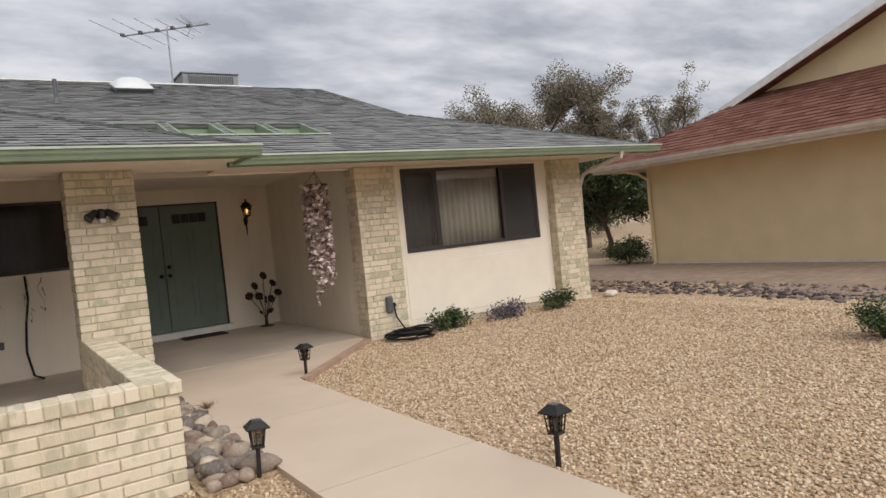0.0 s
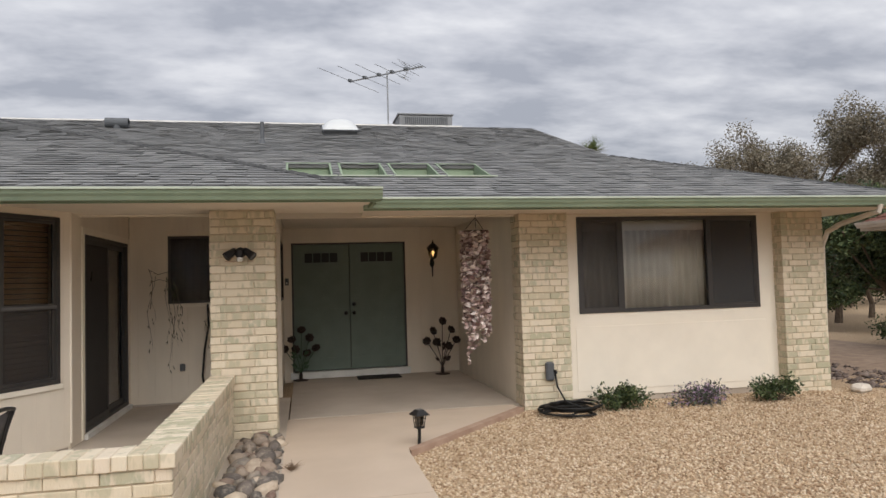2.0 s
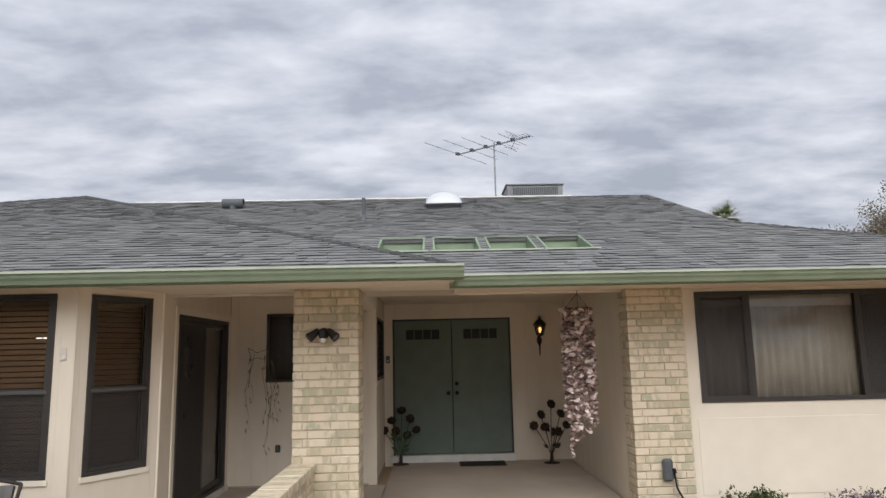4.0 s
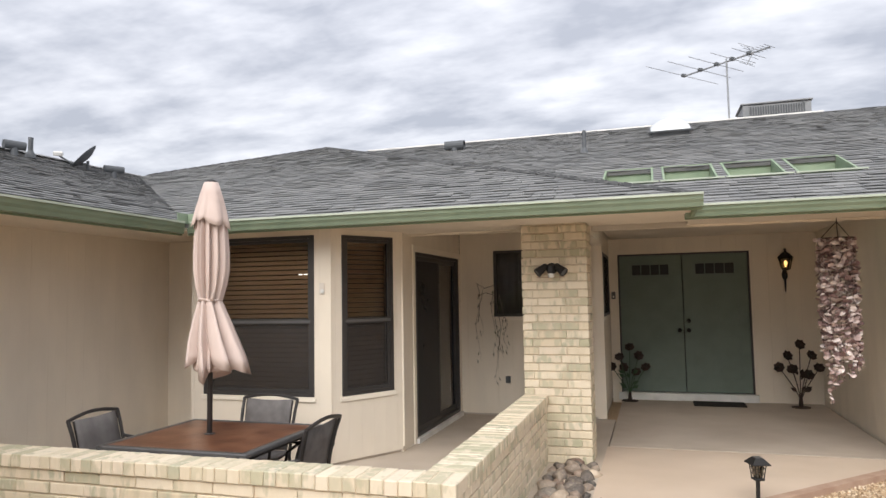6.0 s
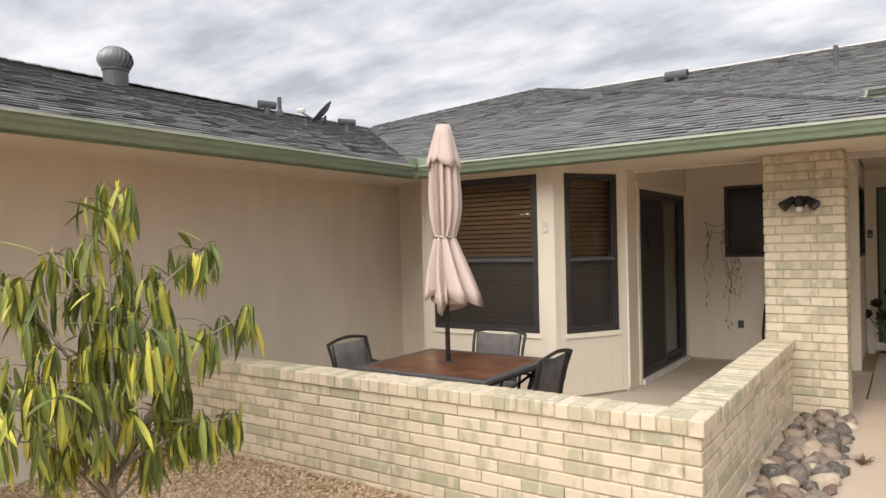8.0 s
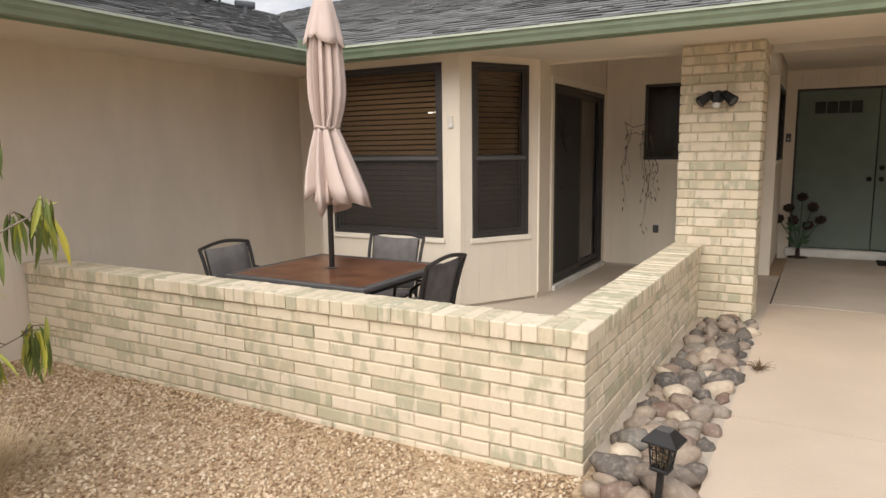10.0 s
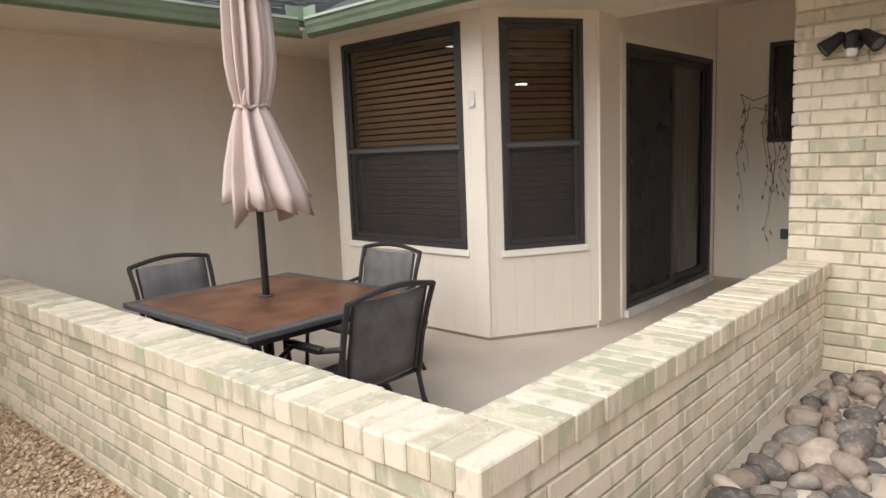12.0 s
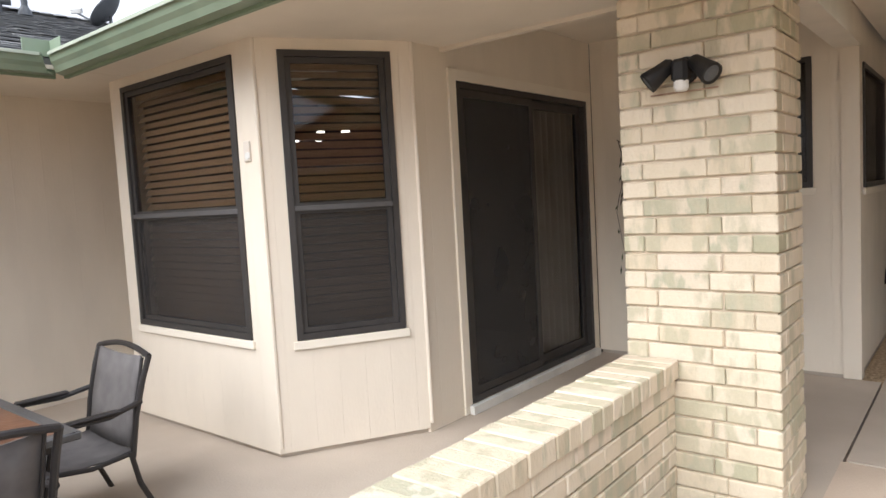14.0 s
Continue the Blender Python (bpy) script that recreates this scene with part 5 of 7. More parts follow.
def patio_table():
    root = thing("patio_table", "square brown slate-topped patio table with dark metal rim", "table", pose(-1.635, 5.09, 0))
    hx, hy, zt = 0.575, 0.505, 0.635
    part("tabletop", boxed(-hx + 0.055, hx - 0.055, -hy + 0.055, hy - 0.055, zt - 0.022, zt - 0.001), M_TABLE, root, "mottled brown slate insert")
    bm = bmesh.new()
    panel(bm, Matrix(((1, 0, 0, 0), (0, 0, 1, 0), (0, -1, 0, zt), (0, 0, 0, 1))), (-hx, hx), (-hy, hy), [(-hx + 0.054, hx - 0.054, -hy + 0.054, hy - 0.054)], 0.03)
    bmesh.ops.bevel(bm, geom=[e for e in bm.edges], offset=0.006, segments=1, affect="EDGES")
    part("rim", bm, M_TABLE_RIM, root)
    part("umbrella_ring", lathed([(0.038, zt - 0.001), (0.042, zt + 0.004), (0.03, zt + 0.006)], 16, Matrix.Translation((UMB_X + 1.635, UMB_Y - 5.09, 0))), M_TABLE_RIM, root)
    for sx in (-1, 1):
        for sy in (-1, 1):
            part("leg", tubed([(sx * (hx - 0.10), sy * (hy - 0.10), zt - 0.031), (sx * (hx - 0.14), sy * (hy - 0.14), 0.40), (sx * (hx - 0.17), sy * (hy - 0.17), 0.22), (sx * (hx - 0.12), sy * (hy - 0.12), 0.06), (sx * (hx - 0.09), sy * (hy - 0.09), -0.004)], 0.02, 8), M_CHAIR, root)
    for s in (-1, 1):
        part("apron", boxed(-hx + 0.08, hx - 0.08, s * (hy - 0.09) - 0.01, s * (hy - 0.09) + 0.01, zt - 0.075, zt - 0.031), M_CHAIR, root)
        part("apron", boxed(s * (hx - 0.09) - 0.01, s * (hx - 0.09) + 0.01, -hy + 0.1, hy - 0.1, zt - 0.075, zt - 0.031), M_CHAIR, root)
    part("stretcher", tubed([(-hx + 0.16, -hy + 0.16, 0.2), (0, 0, 0.24), (hx - 0.16, hy - 0.16, 0.2)], 0.012, 6), M_CHAIR, root)
    part("stretcher", tubed([(-hx + 0.16, hy - 0.16, 0.2), (0, 0, 0.24), (hx - 0.16, -hy + 0.16, 0.2)], 0.012, 6), M_CHAIR, root)


patio_table()


def patio_chair():
    """Faces +y. A sling chair of bent dark tube with an arched top rail."""
    root = thing("patio_chair", "dark metal patio chair with grey mesh sling seat", "chair", pose(0, 0, 0), group="chairs round the patio table")
    w = 0.275
    zs = 0.335
    for s in (-1, 1):
        part("back_post", tubed([(s * w * 0.93, -0.18, zs - 0.03), (s * w * 0.95, -0.21, 0.50), (s * w * 0.98, -0.25, 0.66), (s * w, -0.285, 0.765)], 0.014, 8), M_CHAIR, root)
        part("inner_post", tubed([(s * w * 0.80, -0.19, zs), (s * w * 0.82, -0.22, 0.52), (s * w * 0.85, -0.272, 0.755)], 0.008, 6), M_CHAIR, root)
        part("rear_leg", tubed([(s * w * 0.93, -0.17, zs), (s * w * 0.95, -0.20, 0.18), (s * w * 1.0, -0.28, -0.004)], 0.013, 8), M_CHAIR, root)
        part("front_leg", tubed([(s * w * 1.05, 0.24, -0.004), (s * w * 1.08, 0.21, 0.25), (s * w * 1.1, 0.17, 0.47), (s * w * 1.08, 0.08, 0.535), (s * w * 1.05, -0.08, 0.53), (s * w * 0.97, -0.235, 0.56)], 0.013, 8), M_CHAIR, root, "curved front leg that runs on into the arm")
        part("armrest", boxed(s * w * 1.07 - 0.022, s * w * 1.07 + 0.022, -0.12, 0.12, 0.542, 0.557, bevel=0.006), M_CHAIR, root)
        part("side_rail", tubed([(s * w * 0.9, -0.19, zs - 0.01), (s * w * 0.92, 0.0, zs - 0.025), (s * w * 0.92, 0.20, zs + 0.005), (s * w * 0.92, 0.235, zs - 0.02)], 0.012, 8), M_CHAIR, root)
    arch = [(w * (-1 + 2 * k / 12), -0.285 - 0.01 * math.sin(math.pi * k / 12), 0.762 + 0.034 * math.sin(math.pi * k / 12)) for k in range(13)]
    part("top_rail", tubed(arch, 0.014, 8), M_CHAIR, root)
    part("cross_bar", tubed([(-w * 0.92, 0.16, zs - 0.03), (w * 0.92, 0.16, zs - 0.03)], 0.01, 6), M_CHAIR, root)
    part("cross_bar", tubed([(-w * 0.92, -0.17, zs - 0.02), (w * 0.92, -0.17, zs - 0.02)], 0.01, 6), M_CHAIR, root)

    def sling(path, half):
        bm = bmesh.new()
        rows = []
        for y, z in path:
            rows.append([bm.verts.new((half * (-1 + 2 * i / 6), y, z - 0.012 * math.cos(math.pi * (i / 6 - 0.5)))) for i in range(7)])
        for a, b in zip(rows, rows[1:]):
            for i in range(6):
                bm.faces.new((a[i], a[i + 1], b[i + 1], b[i]))
        return bm
    bs = part("backrest", sling([(-0.185, zs + 0.01), (-0.20, 0.42), (-0.215, 0.52), (-0.24, 0.63), (-0.276, 0.762)], w * 0.83), M_SLING, root, "grey woven mesh back", smooth=True)
    st = part("seat", sling([(-0.185, zs + 0.008), (-0.08, zs - 0.008), (0.06, zs - 0.005), (0.18, zs + 0.012), (0.225, zs)], w * 0.9), M_SLING, root, "grey woven mesh seat", smooth=True)
    for o in (bs, st):
        so = o.modifiers.new("thickness", "SOLIDIFY")
        so.thickness = 0.006
    return root


chair_one = patio_chair()
chair_one.matrix_world = pose(-1.11, 5.17, -0.006, 0, 0, 92) @ Matrix.Scale(0.965, 4)
copy_thing(chair_one, pose(-1.84, 5.84, -0.006, 0, 0, 178))
copy_thing(chair_one, pose(-2.46, 5.13, -0.006, 0, 0, -84))


def umbrella():
    root = thing("patio_umbrella", "closed pinkish beige patio umbrella standing through the table", "umbrella", pose(UMB_X, UMB_Y, 0))
    part("pole", tubed([(0, 0, 0.03), (0, 0, 2.44)], 0.019, 12), M_CHAIR, root, "dark metal pole", smooth=True)
    part("base", lathed([(0.24, -0.004), (0.24, 0.03), (0.20, 0.055), (0.05, 0.07), (0.035, 0.20), (0.028, 0.21)], 24), M_CHAIR, root, "dark heavy round stand", smooth=True)
    part("finial", lathed([(0.040, 2.435), (0.040, 2.446), (0.022, 2.458), (0.010, 2.463)], 16), M_CHAIR, root, "dark plastic finial", smooth=True)

    def skirt(rows, folds, seed, lean=0.45, hem=0.03, sharp=0.85):
        """Pleated cloth. rows: (z, radius, fold depth, sideways shift); lean lets each pleat lie over the next."""
        rng = random.Random(seed)
        cuts = [0.0]
        for _ in range(folds):
            cuts.append(cuts[-1] + rng.uniform(0.65, 1.35))
        cuts = [2 * math.pi * c / cuts[-1] for c in cuts]
        deep = [rng.uniform(0.6, 1.25) for _ in range(folds)]
        drop = [rng.uniform(-1.0, 1.0) for _ in range(folds)]
        steps = 10
        bm = bmesh.new()
        rings = []
        for i, (z, r, d, sh) in enumerate(rows):
            low = (i / (len(rows) - 1)) ** 3
            rg = []
            for q in range(folds):
                wide = cuts[q + 1] - cuts[q]
                for k in range(steps):
                    u = k / steps
                    tri = (1 - abs(2 * u - 1)) ** sharp
                    a = cuts[q] + wide * (u + lean * d * 2 * (tri - 0.5)) + 0.05 * math.sin(3 * z + q)
                    rr = r * (1 - d * deep[q] + 2 * d * deep[q] * tri)
                    rg.append(bm.verts.new((rr * math.cos(a) + sh, rr * math.sin(a) + 0.5 * sh, z + low * hem * (drop[q] - 1.1 * tri))))
            rings.append(rg)
        n = len(rings[0])
        for a, b in zip(rings, rings[1:]):
            for k in range(n):
                bm.faces.new((a[k], a[(k + 1) % n], b[(k + 1) % n], b[k]))
        return bm
    body = part("canopy", skirt([(2.30, 0.070, 0.08, 0), (2.19, 0.086, 0.22, 0), (2.06, 0.092, 0.32, 0.0), (1.92, 0.096, 0.36, 0.002), (1.80, 0.096, 0.36, 0.003), (1.70, 0.088, 0.32, 0.002), (1.62, 0.076, 0.26, 0.0), (1.585, 0.070, 0.22, 0.0)], 15, 3, 0.8, 0.0), M_CANVAS, root, "folded canvas canopy in deep pleats", smooth=True)
    low = part("canopy_skirt", skirt([(1.585, 0.070, 0.20, 0.0), (1.545, 0.080, 0.26, 0.003), (1.44, 0.106, 0.34, 0.014), (1.31, 0.138, 0.38, 0.030), (1.20, 0.160, 0.42, 0.050), (1.13, 0.170, 0.46, 0.060)], 8, 17, 0.8, 0.07), M_CANVAS, root, "flared canvas hem below the tie", smooth=True)
    top = part("vent_flounce", skirt([(2.440, 0.010, 0.0, 0), (2.438, 0.050, 0.02, 0), (2.36, 0.074, 0.05, 0), (2.27, 0.098, 0.08, 0), (2.19, 0.118, 0.11, 0), (2.155, 0.126, 0.14, 0)], 7, 8, 0.3, 0.035, 0.7), M_CANVAS, root, "short flared canvas top", smooth=True)
    part("tie_strap", tubed([((0.079 + 0.004 * math.sin(5 * k)) * math.cos(2 * math.pi * k / 20), (0.079 + 0.004 * math.sin(5 * k)) * math.sin(2 * math.pi * k / 20), 1.585 + 0.008 * math.sin(k)) for k in range(20)], 0.009, 6, closed=True), M_CANVAS, body)
    part("tie_knot", tubed([(0.055, -0.065, 1.585), (0.075, -0.085, 1.595), (0.085, -0.09, 1.63), (0.09, -0.085, 1.66)], [0.014, 0.013, 0.008, 0.005], 6), M_CANVAS, body)
    inner = part("inner_fold", skirt([(1.30, 0.07, 0.2, 0.02), (1.17, 0.112, 0.34, 0.03), (1.10, 0.118, 0.40, 0.03), (1.075, 0.088, 0.45, 0.02), (1.08, 0.050, 0.45, 0.01), (1.15, 0.026, 0.3, 0.0)], 8, 12, 0.6, 0.0), M_CANVAS, body, smooth=True)
    for o in (top, low):
        so = o.modifiers.new("thickness", "SOLIDIFY")
        so.thickness = 0.003


umbrella()

# ---- things on the roofs ----
def skylight_dome():
    y, x0, x1 = 12.22, 1.40, 2.02
    z = main_z(y)
    tilt = math.atan(SLOPE)
    root = thing("skylight_dome", "milky white domed skylight on the grey roof", "skylight", Matrix.Translation(((x0 + x1) / 2, y, z)) @ Matrix.Rotation(tilt, 4, "X"))
    part("curb", boxed(-0.28, 0.28, -0.28, 0.28, -0.02, 0.105, bevel=0.006), M_GREYVENT, root)
    bm = bmesh.new()
    n = 12
    g = [[bm.verts.new((0.30 * (-1 + 2 * i / n), 0.30 * (-1 + 2 * j / n), 0.10 + 0.15 * max(0.0, (1 - (-1 + 2 * i / n) ** 2) * (1 - (-1 + 2 * j / n) ** 2)) ** 0.6)) for j in range(n + 1)] for i in range(n + 1)]
    for i in range(n):
        for j in range(n):
            bm.faces.new((g[i][j], g[i + 1][j], g[i + 1][j + 1], g[i][j + 1]))
    part("dome", bm, M_DOME, root, "milky plastic dome", smooth=True)
    part("rim", ring(bmesh.new(), -0.32, 0.32, -0.32, 0.32, 0.03, 0, 0.02), M_GREYVENT, root).matrix_local = pose(0, 0, 0.095, -90) @ Matrix.Diagonal((1, 1, 1, 1))


skylight_dome()


def vent_pipe(x, y, z, h, r=0.035):
    root = thing("vent_pipe", "short grey plumbing vent pipe standing on the roof", "vent pipe", pose(x, y, z), group="vent pipes")
    part("pipe", lathed([(r, -0.05), (r, h), (r * 0.7, h), (r * 0.7, h - 0.04)], 10), M_GREYVENT, root)
    part("flashing", lathed([(r * 2.4, -0.03), (r * 1.9, 0.02), (r * 1.05, 0.07)], 10), M_GREYVENT, root)


def tube_vent(x, y, z, turn, r=0.06, length=0.30):
    root = thing("roof_vent", "grey metal tube vent lying across a short stub", "roof vent", pose(x, y, z, 0, 0, turn), group="tube vents")
    bm = bmesh.new()
    lathe(bm, [(r, -length / 2), (r, length / 2), (r * 0.85, length / 2), (r * 0.85, -length / 2)], 14, pose(0, 0, 0.10, 0, 90))
    part("hood", bm, M_GREYVENT, root, smooth=False)
    part("stub", lathed([(r * 0.8, -0.06), (r * 0.8, 0.07)], 10), M_GREYVENT, root)


vent_pipe(0.47, 10.86, main_z(10.86), 0.33, 0.028)
tube_vent(-1.95, 12.4, main_z(12.4), 0, 0.08, 0.36)


def tv_antenna():
    root = thing("tv_antenna", "old aluminium roof antenna on a thin mast", "antenna", pose(2.78, 13.9, 0))
    part("mast", tubed([(0, 0, 4.40), (0, 0, 5.80)], 0.016, 8), M_STEEL, root)
    bd = Vector((0.76, -0.65, 0))
    ed = Vector((0.65, 0.76, 0))
    z = 5.74
    boom = part("boom", tubed([bd * -0.95 + Vector((0, 0, z)), bd * 0.85 + Vector((0, 0, z))], 0.016, 6), M_STEEL, root)
    for t, h in ((-0.93, 1.05), (-0.55, 0.92), (-0.2, 0.80), (0.12, 0.62), (0.45, 0.50)):
        c = bd * t + Vector((0, 0, z + 0.015))
        part("element", tubed([c - ed * h, c + ed * h], 0.006, 5), M_STEEL, root)
        part("insulator", boxed(-0.05, 0.05, -0.03, 0.03, -0.025, 0.03, bevel=0.005, m=Matrix.Translation(c) @ Matrix.Rotation(math.atan2(ed.y, ed.x), 4, "Z")), M_GREYVENT, root)
    for k in range(5):
        c = bd * (0.55 + 0.07 * k) + Vector((0, 0, z + 0.02))
        part("element", tubed([c - ed * 0.16, c + ed * 0.16], 0.005, 5), M_STEEL, root)
    for s in (-1, 1):
        part("reflector", tubed([bd * 0.52 + Vector((0, 0, z)), bd * 0.40 + Vector((0, 0, z + s * 0.17))], 0.006, 5), M_STEEL, root)
        for q in (0.06, 0.12, 0.17):
            c = bd * (0.52 - 0.12 * q / 0.17) + Vector((0, 0, z + s * q))
            part("element", tubed([c - ed * 0.22, c + ed * 0.22], 0.004, 5), M_STEEL, root)


tv_antenna()


def roof_cooler():
    root = thing("roof_cooler", "grey louvred rooftop cooler behind the ridge", "air cooler", pose(3.62, 14.65, 4.25))
    part("cabinet", boxed(-0.57, 0.57, -0.40, 0.40, 0.0, 0.74, bevel=0.012), M_COOLER, root)
    part("lid", boxed(-0.60, 0.60, -0.43, 0.43, 0.742, 0.775, bevel=0.01), M_COOLER, root)
    for k in range(22):
        x = -0.44 + 0.042 * k
        part("louvre", boxed(x, x + 0.022, -0.418, -0.401, 0.08, 0.70), M_GREYVENT, root)
    part("side_frame", boxed(-0.56, -0.47, -0.42, -0.402, 0.04, 0.73), M_COOLER, root)


roof_cooler()


def gar_z(x):
    return EAVE_Z + SLOPE * (XG - x)


def turbine_vent():
    root = thing("turbine_vent", "round galvanised turbine vent on the garage roof", "roof vent", pose(-6.05, 5.0, gar_z(-6.05)) @ Matrix.Scale(0.88, 4))
    part("collar_pipe", lathed([(0.15, -0.06), (0.15, 0.14), (0.165, 0.15), (0.165, 0.17)], 20), M_GREYVENT, root, "dull dark grey vent collar")
    for k in range(20):
        a0 = 2 * math.pi * k / 20
        bm = bmesh.new()
        prev = None
        for q in range(7):
            f = q / 6
            r = 0.215 * math.sin(math.pi * (0.24 + 0.58 * f)) ** 0.8
            z = 0.17 + 0.26 * f
            a = a0 + 0.35 * f
            v0 = bm.verts.new((r * math.cos(a), r * math.sin(a), z))
            v1 = bm.verts.new((r * 0.93 * math.cos(a + 0.30), r * 0.93 * math.sin(a + 0.30), z))
            if prev:
                bm.faces.new((prev[0], prev[1], v1, v0))
            prev = (v0, v1)
        ob = part("vane", bm, M_TURBINE, root, smooth=True)
    part("crown", lathed([(0.13, 0.425), (0.10, 0.445), (0.03, 0.455)], 20), M_TURBINE, root, smooth=True)
    part("core", lathed([(0.14, 0.17), (0.17, 0.30), (0.12, 0.42)], 20), M_GREYVENT, root, smooth=True)


turbine_vent()
tube_vent(-6.08, 7.18, gar_z(-6.08), 70, 0.055, 0.24)
vent_pipe(-6.12, 7.44, gar_z(-6.12), 0.24, 0.03)
tube_vent(-5.86, 8.55, gar_z(-5.86), 60, 0.05, 0.26)


def satellite_dish():
    root = thing("satellite_dish", "small grey satellite dish on the garage ridge", "satellite dish", pose(-6.02, 8.25, gar_z(-6.02) + 0.02))
    part("foot", tubed([(0, 0, -0.03), (0.0, 0.0, 0.10)], 0.018, 8), M_GREYVENT, root)
    face = look((0.0, -0.01, 0.12), (-0.55, -0.55, 0.85))
    part("dish", lathed([(0.01, 0.0), (0.10, 0.012), (0.19, 0.045), (0.215, 0.06), (0.205, 0.062), (0.10, 0.022), (0.012, 0.01)], 24, face @ pose(0, 0, 0, 180)), M_GREYVENT, root, smooth=True)
    part("arm", tubed([(0.0, -0.01, 0.06), (-0.14, -0.12, 0.05), (-0.27, -0.22, 0.15)], 0.012, 6), M_GREYVENT, root)
    part("receiver", boxed(-0.06, 0.06, -0.03, 0.03, -0.03, 0.03, bevel=0.01, m=pose(-0.28, -0.23, 0.18, 20, 0, 40)), M_PLASTIC, root)


satellite_dish()

# downspouts and elbows
def downspout(pts, label, mat, r=0.032):
    ob = part("downspout", tubed(pts, r, 8), mat)
    return tagged(ob, label, "downspout", kind="structure")


downspout([(7.66, 7.10, 2.24), (7.66, 7.12, 2.16), (7.69, 7.75, 2.06), (7.70, 7.98, 1.98), (7.715, 8.10, 1.80), (7.715, 8.14, 0.06)], "pale painted downspout at the house corner", M_NEIGH_TRIM)

# patio wall bits
def thermometer():
    root = thing("wall_thermometer", "small faded thermometer on the bay wall", "thermometer", pose(-1.70, 6.815, 1.67))
    part("plate", boxed(-0.028, 0.028, -0.012, -0.001, -0.05, 0.06, bevel=0.004), M_NEIGH_TRIM, root)
    part("dial", lathed([(0.022, 0), (0.018, 0.006)], 14, pose(0.01, -0.012, -0.02, 90)), M_PLASTIC, root)


thermometer()


def outlet():
    root = thing("wall_outlet", "small grey outdoor outlet box on the patio wall", "outlet", pose(-0.52, 9.8, 0.47))
    part("box", boxed(-0.03, 0.03, -0.04, -0.001, -0.045, 0.045, bevel=0.006), M_GREYVENT, root)
    part("cover", boxed(-0.025, 0.025, -0.048, -0.041, -0.03, 0.03, bevel=0.003), M_GREYVENT, root)


outlet()


def dry_vine():
    rng = random.Random(14)
    root = thing("hanging_vine", "dry brown-green vine strands hanging on the patio wall", "vine", pose(0, 0, 0))
    part("twig", tubed([(-0.92, 9.74, 1.75), (-0.80, 9.72, 1.68), (-0.66, 9.73, 1.72), (-0.5, 9.73, 1.62)], 0.004, 5), M_BARK, root)
    part("twig", tubed([(-0.90, 9.74, 1.58), (-0.78, 9.72, 1.62), (-0.62, 9.73, 1.56)], 0.0035, 5), M_BARK, root)
    for k, (x, z0, z1) in enumerate(((-0.90, 1.74, 0.72), (-0.86, 1.66, 1.05), (-0.69, 1.70, 0.80), (-0.65, 1.68, 0.46), (-0.62, 1.62, 0.62), (-0.58, 1.60, 0.75), (-0.53, 1.30, 0.85), (-0.2, 1.25, 0.7), (-0.05, 1.25, 0.85))):
        pts = [(x + 0.03 * math.sin(q * 0.9 + k) + rng.uniform(-0.01, 0.01), 9.735 - 0.012 * (q % 2), z0 + (z1 - z0) * q / 9) for q in range(10)]
        st = part("strand", tubed(pts, [0.0038 - 0.0003 * q for q in range(10)], 5), M_DRYLEAF if k % 3 else M_BARK, root)
        bm = bmesh.new()
        for q in range(7):
            f = rng.random()
            p = Vector((x + rng.uniform(-0.03, 0.03), 9.735 - rng.uniform(0.0, 0.025), z0 + (z1 - z0) * f))
            d = Vector((rng.uniform(-0.5, 0.5), rng.uniform(-0.3, 0.1), -1)).normalized() * rng.uniform(0.04, 0.08)
            s = Vector((0.006, 0.003, 0))
            bm.faces.new([bm.verts.new(p), bm.verts.new(p + d * 0.5 + s), bm.verts.new(p + d), bm.verts.new(p + d * 0.5 - s)])
        part("leaves", bm, M_DRYLEAF if k % 2 else M_SHRUB, st)


dry_vine()
cb = part("power_cable", tubed([(-0.20, 9.775, 1.28), (-0.19, 9.76, 1.0), (-0.24, 9.75, 0.7), (-0.27, 9.74, 0.35), (-0.22, 9.72, 0.06), (-0.12, 9.66, 0.012)], 0.013, 8), M_HOSE, smooth=True)
tagged(cb, "thick black cable hanging down the patio wall", "cable")

